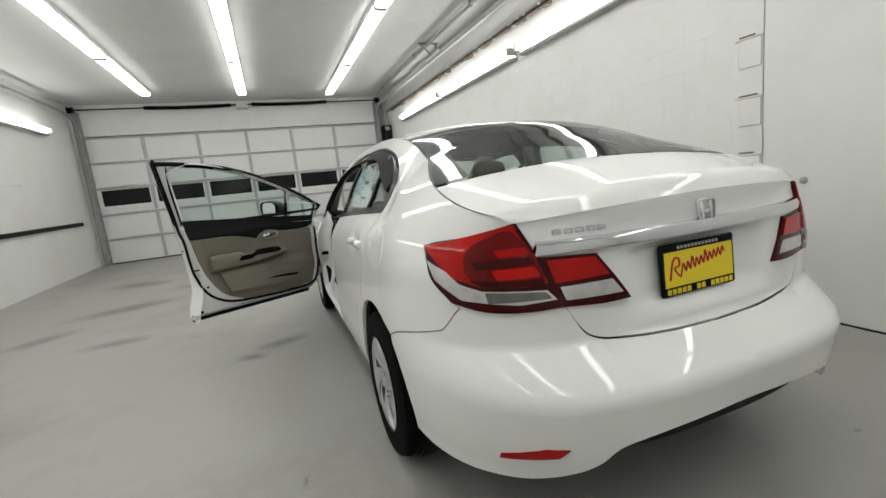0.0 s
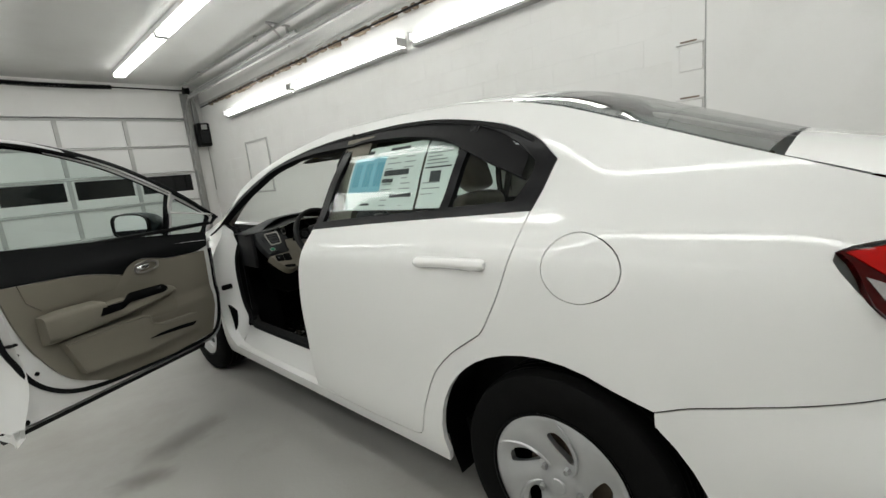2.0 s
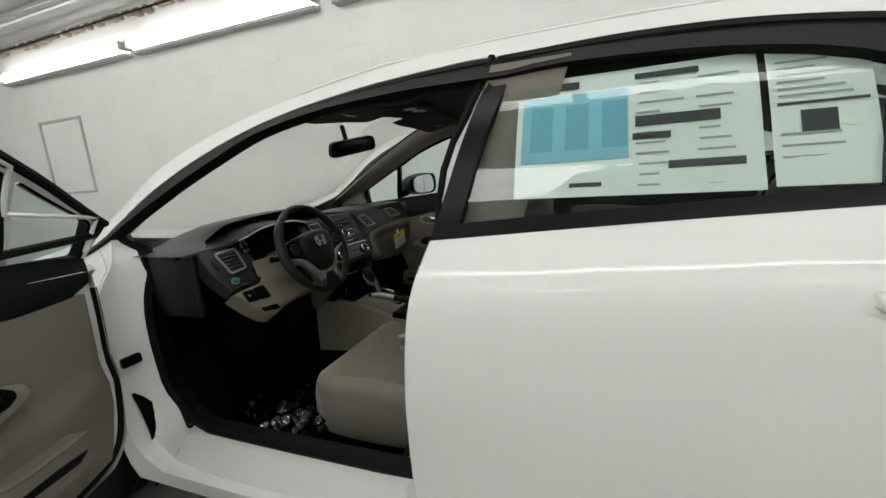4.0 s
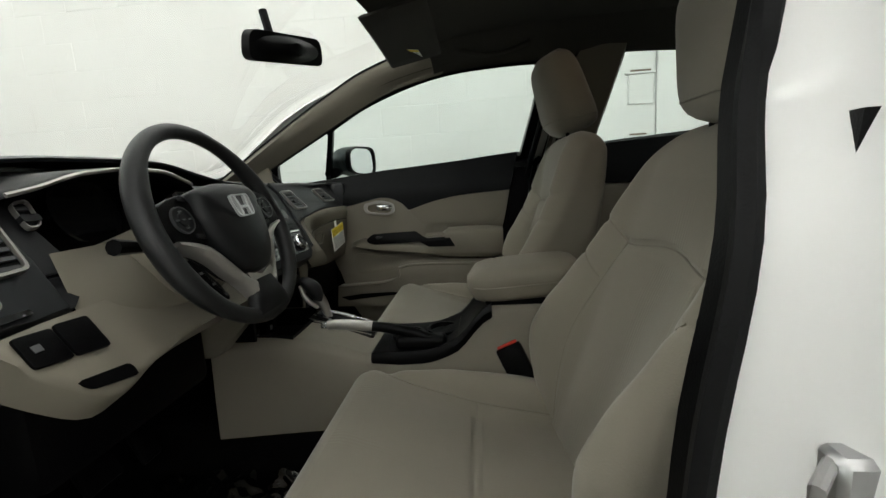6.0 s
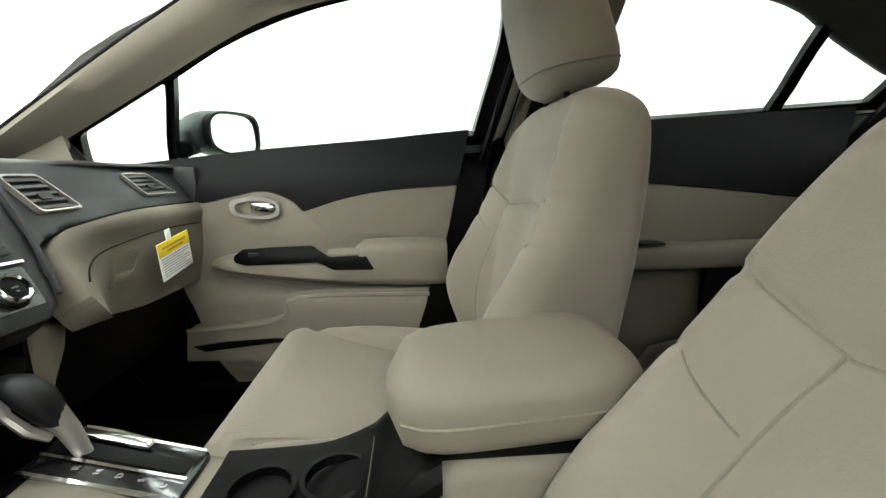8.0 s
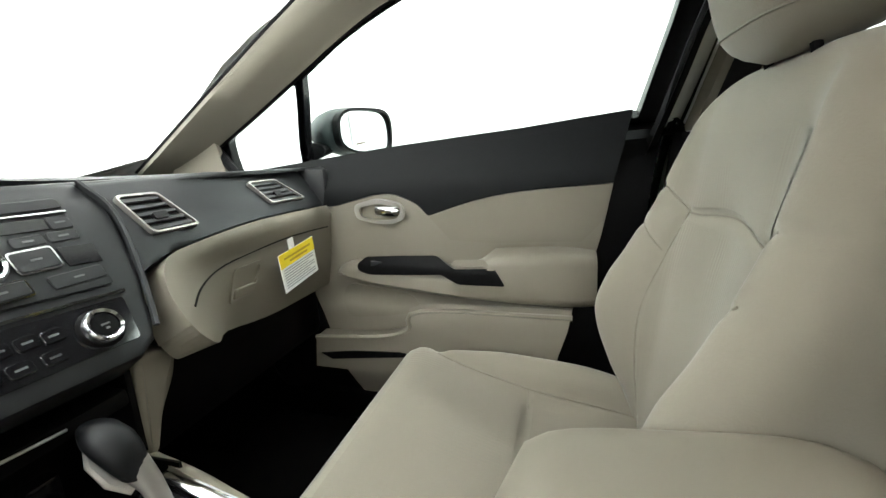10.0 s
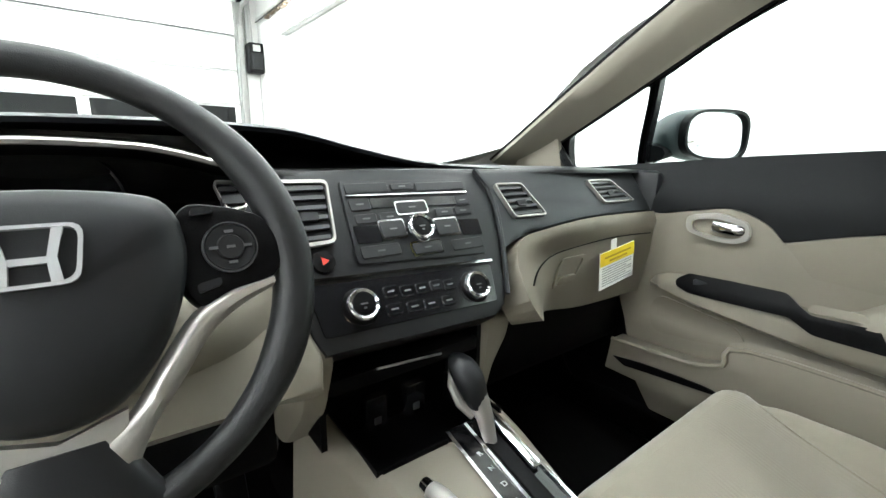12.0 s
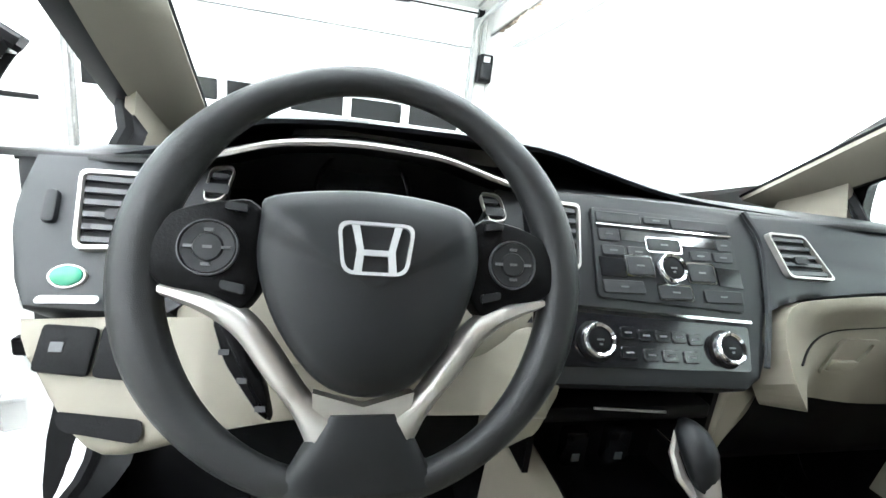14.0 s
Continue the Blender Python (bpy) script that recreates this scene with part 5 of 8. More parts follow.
    ho = round_poly([(2.795, 0.802), (2.800, 0.836), (2.86, 0.851), (2.922, 0.838), (2.918, 0.803), (2.86, 0.790), (2.82, 0.790)], 0.022, 4)
    c = np.mean(np.array(ho), 0)
    hi_ = [tuple(c + (np.array(p) - c) * np.array([0.80, 0.66])) for p in ho]
    bez = part("handle_bezel", frame_plate(ho, hi_, 0.014, to), SATIN, d, "silver door handle bezel")
    part("handle_cup", plate(hi_, 0.004, to), BEIGEDK, bez)
    part("pull_lever", rings([[(s * (0.690 - 0.010 * math.sin(math.pi * i / 8) + 0.004 * math.cos(a)), 2.800 + 0.0085 * i, 0.818 + 0.004 * i / 8 + 0.011 * math.sin(a)) for a in [2 * math.pi * j / 8 for j in range(8)]] for i in range(9)]), CHROME, bez)
    part("lock_knob", slab((s * 0.690 - 0.006, 2.800, 0.806), (s * 0.690 + 0.006, 2.814, 0.83), 0.004, 2), SATIN, bez)
    # mirror on the door
    mx = s * 0.892
    body = []
    for i in range(11):
        f = -1 + 2 * i / 10
        r = max(0.0, 1 - abs(f) ** 3.2) ** (1 / 2.6)
        body.append([(mx + s * 0.126 * f, 3.004 - 0.028 * f + (0.070 if math.cos(a) > 0 else 0.028) * math.cos(a) * max(r, 0.05), 1.017 + 0.066 * math.sin(a) * max(r, 0.05) * (1 + 0.12 * f)) for a in [2 * math.pi * j / 18 for j in range(18)]])
    hs = part("mirror_housing", rings(body), HOUSING, d, "dark door mirror with a black foot", sharp=70)
    oval = []
    for j in range(28):
        a = 2 * math.pi * j / 28
        ca, sa = math.cos(a), math.sin(a)
        oval.append((0.108 * math.copysign(abs(ca) ** 0.6, ca), 0.055 * math.copysign(abs(sa) ** 0.6, sa) * (1 + 0.12 * ca)))
    part("mirror_rim", moved(frame_plate([(u * 1.08, v * 1.12) for u, v in oval], oval, 0.02, lambda u, v, w: (s * u, -w, v)), pose(mx, 2.978, 1.017, 0, 0, -14 if s > 0 else 8)), BLACK, hs)
    part("mirror_glass", moved(plate(oval, 0.003, lambda u, v, w: (s * u, -w, v)), pose(mx, 2.968, 1.017, -2, 0, -14 if s > 0 else 8)), MIRROR, hs)
    part("mirror_foot", rings([[(s * (0.775 + 0.03 * i), 3.065 - 0.018 * i + 0.035 * math.cos(a) * (1 - 0.1 * i), 0.968 + 0.012 * i + 0.022 * math.sin(a)) for a in [2 * math.pi * j / 10 for j in range(10)]] for i in range(5)]), BLACK, hs)
    hz = [tuple(skin(np.array(y), np.array(0.90)) * np.array([-s, 1, 1])) for y in (2.30, 2.34, 2.42, 2.50, 2.54)]
    part("outer_handle", tube([(p[0] + s * (0.022 if 0 < i < 4 else 0.0), p[1], p[2]) for i, p in enumerate(hz)], [0.008, 0.013, 0.014, 0.013, 0.008], 8), PAINT, d)
    if left:
        # the frame of the window rises towards its rear corner
        for o in d.children_recursive:
            if o.name.split(".")[0] in ("window_frame", "inner_frame", "glass_seal", "pane", "door_seal", "window_lip"):
                for v in o.data.vertices:
                    if v.co.z > 1.0:
                        v.co.z += 0.15 * (v.co.z - 1.0) * sm(3.15, 2.35, v.co.y)
    for z in (0.42, 0.80):
        part("hinge", slab((s * 0.80 - 0.02, 3.27, z - 0.03), (s * 0.80 + 0.02, 3.31, z + 0.03), 0.005, 1), JAMB, d)
    return d


right_door = front_door(False)
left_door = front_door(True)
left_door.matrix_basis = Matrix.Translation((-0.925, 3.335, 0.045)) @ Matrix.Rotation(radians(-66.4), 4, "Z") @ Matrix.Translation((0.835, -3.285, 0))


# painted door openings with their black seals
def opening(outline, s, name):
    flat = lambda d: grown(outline, -d)
    rows = []
    for d, inn in ((-0.001, 0.003), (0.003, 0.03), (0.022, 0.055), (0.045, 0.075), (0.052, 0.11)):
        hi_ = [max(0.88 * sm(1.16, 1.26, q[1]), 0.80 * sm(0.90, 0.99, q[1]) * sm(2.7, 3.0, q[0])) for q in outline]
        rear_ = [sm(2.6, 2.4, q[0]) * sm(1.12, 0.92, q[1]) * sm(0.34, 0.46, q[1]) * (s < 0 and outline is front_door_line) for q in outline]      # the post behind the driver is deep
        low_ = [(1 + 1.9 * sm(0.50, 0.30, q[1])) * (1 - 0.30 * r * sm(0.70, 0.92, q[1])) for q, r in zip(outline, rear_)]
        g = [(c[0] + e * (a[0] * (1 - k) + b[0] * k - c[0]), c[1] + e * (a[1] * (1 - k) + b[1] * k - c[1])) for a, b, c, k, e in zip(flat(d), flat(0.2 * d), outline, hi_, low_)]
        p = skin(np.array([q[0] for q in g]), np.array([q[1] for q in g]))
        rows.append([(-s * (a[0] + (inn + min(inn, 0.075) * r) * (1 - k) * (1 + 0.7 * sm(3.05, 3.2, a[1]) * sm(0.92, 0.85, a[2]))), a[1], a[2]) for a, k, r in zip(p, hi_, rear_)])
    jamb = part(name, rings(rows[:4], cap=False), JAMB, car, "white painted door opening")
    part("inner_flange", rings(rows[3:], cap=False), BLACK, jamb, "black trim inside the opening")
    part("opening_seal", tube(rows[3], 0.012, 6, loop=True), RUBBER, jamb, "black rubber opening seal")
    return jamb


for s in (-1, 1):
    frame_ = opening(front_door_line, s, "door_opening")
    opening(rear_door_poly, s, "door_opening")
    if s < 0:
        loop_ = tube([(-0.790, 2.255, 0.742), (-0.822, 2.288, 0.742), (-0.822, 2.288, 0.770), (-0.790, 2.255, 0.770)], 0.004, 8)
        part("striker", join(loop_, slab((-0.812, 2.240, 0.735), (-0.790, 2.268, 0.777), 0.004, 1)), STEEL, frame_, "bare steel door striker")
        part("plug", lathe([(0, 0), (0.018, 0), (0.016, 0.006), (0, 0.008)], 16, pose(-0.800, 2.268, 0.685, 0, -90, 0)), BLACK, frame_)
        part("check_strap", slab((-0.86, 3.235, 0.60), (-0.80, 3.255, 0.63), 0.004, 1), BLACK, frame_)
        for z in (0.80, 0.875):
            part("body_hinge", slab((-0.842, 2.176, z), (-0.815, 2.205, z + 0.04), 0.004, 1), STEEL, frame_)

# ---------- the cabin ----------
def pc(xs, ys, x):
    return float(pchip(xs, ys, x))


part("cabin_floor", slab((-0.74, 1.75, 0.20), (0.74, 3.5, 0.235)), CARPET, car, "black carpeted cabin floor")
part("rear_floor", slab((-0.74, 0.9, 0.20), (0.74, 1.8, 0.30)), CARPET, car)
part("bulkhead", slab((-0.74, 3.42, 0.2), (0.74, 3.5, 0.90)), CARPET, car)
part("tunnel", slab((-0.09, 1.6, 0.2), (0.09, 2.2, 0.33), 0.04, 3), CARPET, car)
part("tunnel", slab((-0.112, 2.2, 0.2), (0.112, 3.41, 0.37), 0.02, 3), CARPET, car)
for s in (-1, 1):
    part("sill_trim", slab((s * 0.735 - 0.035, 2.26, 0.24), (s * 0.735 + 0.035, 3.25, 0.335), 0.02, 3), BLACK, car, "black plastic sill trim")
    part("kick_panel", grid(lambda u, v: (s * (0.725 - 0.02 * math.sin(math.pi * u)), (3.02 if s > 0 else 3.20) + (0.32 if s > 0 else 0.18) * u, 0.30 + (0.44 + 0.10 * u) * v), 8, 8), BLACK, car, "black kick panel")
    part("rear_side_trim", slab((s * 0.672 - 0.014, 1.02, 0.27), (s * 0.672 + 0.014, 1.66, 0.64), 0.01, 2), BLACK, car, "black rear side trim")
    # centre pillar: beige above, black below
    up = part("pillar_trim", rings([[(s * (pc([0.95, 1.34], [0.722, 0.590], z) + dx), 2.125 - 0.285 * (z - 0.985) + dy, z) for dx, dy in ((0.03, -0.10), (-0.012, -0.085), (-0.02, 0.0), (-0.012, 0.065), (0.03, 0.075))] for z in (0.96, 1.05, 1.15, 1.25, 1.35)]), BEIGE, car, "beige centre pillar trim")
    part("lower_pillar", rings([[(s * (0.738 - 0.02 * (z > 0.5) + dx), 2.150 + dy + 0.10 * (0.96 - z) * (z > 0.4), z) for dx, dy in ((0.03, -0.12), (-0.012, -0.10), (-0.02, 0.0), (-0.012, 0.065), (0.03, 0.075))] for z in (0.26, 0.4, 0.6, 0.8, 0.958)]), BLACK, car, "black lower pillar trim")
    belt_top = (s * 0.625, 2.09, 1.19)
    loop_ = part("belt_guide", rings([[(belt_top[0] + s * 0.012 * math.cos(a), belt_top[1] - 0.03 + 0.06 * i / 4, belt_top[2] + 0.016 * math.sin(a)) for a in [2 * math.pi * j / 8 for j in range(8)]] for i in range(5)]), BLACK, up)
    strap = [(s * 0.620, 2.10, 1.18), (s * 0.638, 2.16, 1.0), (s * 0.655, 2.225, 0.8), (s * 0.676, 2.275, 0.55), (s * 0.688, 2.30, 0.32)]
    bm = rings([[(p[0] + d, p[1] + w, p[2]) for w, d in ((-0.024, 0.0), (0.024, 0.0), (0.024, s * 0.003), (-0.024, s * 0.003))] for p in [tuple(q) for q in spl(strap, 4)] + [strap[-1]]])
    st = part("seat_belt", bm, RUBBER, car, "black woven seat belt")
    part("belt_tongue", slab((s * 0.655 - 0.006, 2.235, 0.780), (s * 0.655 + 0.006, 2.268, 0.802), 0.005, 2), BLACK, st)
    # windscreen pillar, from the dash to the roof edge
    rows, backs = [], []
    for y in [3.52 - 0.045 * i for i in range(22)]:
        xl, zl = pc([2.5, 2.62, 2.865, 3.03, 3.28, 3.52], [0.600, 0.612, 0.646, 0.680, 0.716, 0.735], y), pc([2.5, 2.62, 2.70, 2.78, 2.865, 3.03, 3.15, 3.28, 3.40, 3.52], [1.300, 1.282, 1.266, 1.244, 1.210, 1.134, 1.075, 1.010, 0.950, 0.905], y)
        xu, zu = pc([2.5, 2.62, 2.85, 3.0, 3.2, 3.52], [0.520, 0.540, 0.580, 0.606, 0.630, 0.652], y), pc([2.5, 2.62, 2.85, 3.0, 3.18, 3.47, 3.52], [1.385, 1.372, 1.315, 1.246, 1.148, 0.972, 0.942], y)
        xm, zm, xr, zr = 0.5 * (xl + xu), 0.5 * (zl + zu), float(rail_x(y)), float(rail_z(y))
        rows.append([(s * xu, y, zu), (s * (xu - 0.006), y - 0.014, zu - 0.010), (s * (xm - 0.018), y - 0.022, zm + 0.004), (s * (xl - 0.012), y - 0.014, zl + 0.018), (s * (xl - 0.002), y - 0.006, zl + 0.004), (s * xl, y, zl)])
        backs.append([(s * xl, y, zl), (s * (xl + 0.012), y, zl - 0.002), (s * (xl + 0.040), y, zl + 0.012), (s * (xr + 0.015), y, max(zr - 0.035, zl + 0.02))])
    ap = part("windscreen_pillar", rings(rows, closed=False), BEIGE, car, "beige windscreen pillar trim", sharp=60)
    part("screen_edge", tube([r[0] for r in rows], 0.0045, 6), RUBBER, ap, "black edge of the windscreen")
    part("pillar_seal", rings(backs, closed=False), RUBBER, ap, "black rubber edge of the pillar", sharp=60)
    # lower corner piece in front of the quarter window
    part("corner_trim", plate(round_poly([(3.285, 0.915), (3.315, 1.035), (3.44, 0.985), (3.47, 0.91)], 0.01, 2), 0.014, lambda u, v, w: (s * (0.722 - w), u, v)), BEIGE, ap)
    # roof side rail, back to the rear window
    rows, backs = [], []
    for y in [2.60 - 0.06 * i for i in range(25)]:
        x, z = float(rail_x(max(y, 0.9))), float(rail_z(y))
        zw = pc([1.15, 1.33, 1.51, 1.73, 1.96, 2.06, 2.27, 2.38, 2.54, 2.62], [1.13, 1.205, 1.280, 1.312, 1.320, 1.312, 1.313, 1.309, 1.297, 1.284], y)
        xw = pc([1.15, 1.33, 1.51, 1.73, 2.38, 2.62], [0.70, 0.672, 0.632, 0.610, 0.604, 0.614], y)
        rows.append([(s * (x - 0.16), y, z - 0.012), (s * (x - 0.10), y, z - 0.045), (s * (xw - 0.030), y, zw + 0.022), (s * (xw - 0.010), y, zw + 0.006), (s * xw, y, zw)])
        backs.append([(s * xw, y, zw), (s * (xw + 0.012), y, zw - 0.002), (s * (xw + 0.034), y, zw + 0.010), (s * (x + 0.012), y, z - 0.035)])
    rail_trim = part("roof_rail_trim", rings(rows, closed=False), LINER, car, "grey roof rail trim", sharp=60)
    part("rail_seal", rings(backs, closed=False), RUBBER, rail_trim, "black rubber edge of the roof rail", sharp=60)
    # rear quarter trim and shelf side
    part("rear_pillar_trim", grid(lambda u, v: (s * (0.70 - 0.12 * v), 1.14 - 0.42 * u, 0.98 + (0.34 - 0.20 * u) * v), 6, 6), BEIGEDK, car, "beige rear pillar trim")
    # rear door lining
    rl = lambda u, v: np.stack([-(0.745 - 0.05 * np.sin(np.clip((np.asarray(v) - 0.3) / 0.75, 0, 1) * math.pi)) + 0 * np.asarray(u), np.asarray(u), np.asarray(v)], -1)
    rd = doors[0] if s < 0 else doors[1]
    sheet("upper_lining", [(1.20, 1.06), (2.14, 1.012), (2.12, 0.87), (1.9, 0.87), (1.6, 0.84), (1.28, 0.80)], rl, DOORBLACK, rd, "black upper door lining", step=0.06, mirror=s > 0, out_minus=False)
    sheet("lower_lining", [(1.28, 0.797), (1.6, 0.837), (1.9, 0.867), (2.12, 0.867), (2.10, 0.32), (1.7, 0.32), (1.5, 0.52), (1.32, 0.65)], rl, BEIGE, rd, "beige lower door lining", step=0.06, mirror=s > 0, out_minus=False, lift=-0.002)
    part("armrest", slab((s * 0.67 - 0.045, 1.40, 0.63), (s * 0.67 + 0.045, 1.98, 0.70), 0.025, 3), BEIGE, rd)
    part("switch_panel", slab((s * 0.65 - 0.03, 1.80, 0.700), (s * 0.65 + 0.03, 1.96, 0.708), 0.004, 1), BLACK, rd)

# headliner, lamps and visors
hl = lambda u, y: top(np.asarray(u) * 0.90, np.asarray(y)) - np.array([0, 0, 0.045])
liner = sheet("headliner", [(-1, 1.2), (0, 1.18), (1, 1.2), (1, 2.66), (0.5, 2.70), (0, 2.72), (-0.5, 2.70), (-1, 2.66)], hl, LINER, car, "grey cloth headliner", step=0.08, depth=0.03)
for s in (-1, 1):
    rows = []
    for i in range(13):
        x = 0.09 + 0.40 * i / 12
        e = 0.5 * (1 - abs(1 - 2 * i / 12) ** 6)
        c = top(np.array(s * x / 0.57), np.array(2.63))
        rows.append([(s * x, 2.73 - 0.17 * a - 0.0, float(top(np.array(s * x / 0.58), np.array(2.73 - 0.17 * a))[2]) - 0.058 - th * (0.4 + e)) for a, th in ((0, 0.006), (0.05, 0.0), (0.95, 0.0), (1.0, 0.006), (0.95, 0.016), (0.05, 0.016))])
    v = part("sun_visor", rings(rows), LINER, car, "grey folded sun visor")
    zc = float(top(np.array(s * 0.5), np.array(2.64))[2]) - 0.0765
    m = pose(s * 0.42, 2.650, zc - 0.003, 180 + 6, s * -2, 0)
    tag = part("warning_label", moved(slab((-0.06, -0.03, 0), (0.06, 0.03, 0.001)), m), PAPER, v, "white and yellow warning label")
    part("yellow_band", moved(slab((-0.06, -0.03, 0.001), (-0.035, 0.03, 0.0016)), m), YELLOW, tag)
    for k in range(5):
        part("print_line", moved(slab((-0.028, -0.022 + 0.010 * k, 0.001), (0.05 - 0.012 * (k % 2), -0.018 + 0.010 * k, 0.0016)), m), GREYINK, tag)
    gh = [(s * 0.50, 2.52 - 0.05 * i, 1.345 - 0.03 * math.sin(math.pi * i / 5) + 0.0) for i in range(6)]
    part("grab_handle", tube(gh, 0.010, 8), LINER, car, "grey grab handle")
ml = part("map_lamp", slab((-0.09, 2.52, 1.355), (0.09, 2.66, 1.385), 0.012, 2), LINER, car, "grey roof console with two lamps")
for s in (-1, 1):
    part("lens", slab((s * 0.045 - 0.025, 2.555, 1.350), (s * 0.045 + 0.025, 2.60, 1.357), 0.004, 1), PAPER, ml)
dl = part("dome_lamp", slab((-0.06, 2.06, 1.378), (0.06, 2.16, 1.41), 0.01, 2), BEIGE, car, "lit dome lamp in the roof")
part("lens", slab((-0.045, 2.075, 1.372), (0.045, 2.145, 1.380), 0.006, 2), AMBER, dl)

# interior mirror on the windscreen
mm = look((0.006, 2.893, 1.237), (-0.29, 1.95, 1.06)) @ pose(0, 0, 0, 0, 0, -8)
oval = round_poly([(-0.122, -0.026), (0.122, -0.026), (0.114, 0.036), (-0.114, 0.036)], 0.024, 5)
rv = part("rear_view_mirror", moved(plate(oval, 0.022, lambda u, v, w: (u, v, w - 0.022), 0.0), mm), BLACK, car, "black framed interior mirror")
part("mirror_back", moved(rings([[(0.105 * (1 - f) * math.cos(a) + 0, 0.028 * (1 - 0.6 * f) * math.sin(a) + 0.004, -0.022 - 0.03 * f) for a in [2 * math.pi * j / 16 for j in range(16)]] for f in (0, 0.3, 0.6, 0.8)]), mm), BLACK, rv)
part("mirror_glass", moved(plate([(u * 0.95, 0.005 + (v - 0.005) * 0.88) for u, v in oval], 0.001, lambda u, v, w: (u, v, w)), mm), MIRROR, rv)
part("stalk", tube([(0.01, 2.91, 1.245), (0.01, 2.92, 1.28), (0.01, 2.93, 1.33)], 0.010, 8), BLACK, rv)


# ---------- seats ----------
def seat(cx, dy, dz, lean, name, label):
    st = new(name)
    st.parent = car
    st["label"] = label
    zt_ = 1.034
    sh = lambda z: dy + lean * (z - 0.67)          # the back leans
    yF = lambda z: pc([0.38, 0.48, 0.54, 0.64, 0.70, 0.755, 0.85, 0.90, 0.96, 1.0], [2.300, 2.335, 2.358, 2.380, 2.362, 2.330, 2.284, 2.268, 2.248, 2.236], z)
    yS = lambda z: pc([0.38, 0.50, 0.64, 0.76, 0.84, 0.90, 0.96, 1.0], [2.312, 2.302, 2.286, 2.270, 2.252, 2.240, 2.230, 2.222], z)
    yb = lambda z: pc([0.36, 0.63, 0.84, 0.98], [2.222, 2.178, 2.138, 2.116], z)
    wd = lambda z: pc([0.36, 0.46, 0.54, 0.64, 0.755, 0.85, 0.90, 0.96, 0.995, 1.016, 1.027, 1.034], [0.200, 0.235, 0.258, 0.270, 0.266, 0.254, 0.246, 0.228, 0.210, 0.180, 0.148, 0.105], z)
    bs = lambda z: pc([0.44, 0.55, 0.66, 0.77, 0.842], [0.168, 0.172, 0.170, 0.158, 0.140], z)      # the bolster seam
    yoke = lambda o: 0.838 + 0.55 * max(0.0, abs(o) - 0.140) + 0.006 * math.cos(min(abs(o), 0.14) / 0.14 * math.pi)
    tuck = lambda z: 1 - (1 - min(1.0, max(0.0, (z - 0.955) / (zt_ - 0.955))) ** 2.4) ** 0.5        # rounds the top over

    def fr(z, o):
        a = abs(o)
        y = yS(z) - 0.020 * sm(0.17, 0.0, a) * sm(0.95, 0.8, z)
        y += (yF(z) - yS(z)) * sm(0.135, 0.225, a) ** 1.0
        # seams pulled in
        d = abs(z - yoke(o))
        pull = math.exp(-(d / 0.0065) ** 2) * sm(wd(z), wd(z) - 0.02, a)
        if z < 0.856:
            pull = max(pull, math.exp(-((a - bs(z)) / 0.0065) ** 2) * sm(0.856, 0.836, z))
        if 0.16 < a:
            pull = max(pull, math.exp(-((z - (0.765 + 0.75 * (a - 0.165))) / 0.0065) ** 2) * 0.8)
        return y - 0.0065 * pull

    def section(z):
        w, k = wd(z), tuck(z)
        ym = 0.5 * (yb(z) + yS(z)) - 0.004
        e = min(0.045, 0.5 * w)
        half = []
        n = 34
        for i in range(n + 1):
            half.append(((w - e) * i / n, fr(z, (w - e) * i / n)))
        ye = fr(z, w - e)
        for i in range(1, 9):
            b = 0.5 * math.pi * i / 8
            half.append((w - e + e * math.sin(b), ye - 0.060 * (1 - math.cos(b))))
        for i in range(1, 5):
            half.append((w - 0.006 * i / 4, ye - 0.060 + (yb(z) + 0.03 - ye + 0.060) * i / 4))
        for i in range(1, 6):
            b = 0.5 * math.pi * i / 5
            half.append((w - 0.006 - 0.03 * (1 - math.cos(b)), yb(z) + 0.03 - 0.03 * math.sin(b)))
        half.append((0.5 * (w - 0.036), yb(z) - 0.004))
        pts = half + [(-u, v) for u, v in half[::-1] if u > 1e-6]
        return [(cx + u, ym + (v - ym) * (1 - k) + sh(z), z + dz) for u, v in pts]
    zs = [0.37 + (0.955 - 0.37) * i / 92 for i in range(93)] + [0.955 + 0.079 * math.sin(0.5 * math.pi * i / 14) for i in range(1, 15)]
    back = part("backrest", rings([section(z) for z in zs]), CLOTH, st, "beige cloth backrest with bolsters", sharp=80)
    # cloth panels between the seams
    low_ = grid(lambda u, v: (lambda z: (lambda o: (cx + o, fr(z, o) + sh(z) + 0.0015, z + dz))((bs(z) - 0.009) * (2 * u - 1)))(0.46 + (0.822 - 0.46) * v), 20, 20)
    part("middle_panel", low_, RIBBED, back, "ribbed beige cloth panel", sharp=80)
    hig_ = grid(lambda u, v: (lambda o: (lambda z: (cx + o, fr(z, o) + sh(z) + 0.0015, z + dz))(yoke(o) + 0.011 + (0.950 - yoke(o) - 0.011) * v))(0.178 * (2 * u - 1)), 20, 12)
    part("upper_panel", hig_, RIBBED, back, "ribbed beige cloth panel", sharp=80)
    for s0 in (-1, 1):
        part("seam", tube([(cx + s0 * bs(z), fr(z, bs(z)) + sh(z) + 0.0008, z + dz) for z in [0.45 + 0.386 * i / 16 for i in range(17)]], 0.0016, 5), BEIGEDK, back)
        part("seam", tube([(cx + s0 * o, fr(0.765 + 0.75 * (o - 0.165), o) + sh(0.765 + 0.75 * (o - 0.165)) + 0.0008, 0.765 + 0.75 * (o - 0.165) + dz) for o in [0.165 + 0.055 * i / 6 for i in range(7)]], 0.0014, 5), BEIGEDK, back)
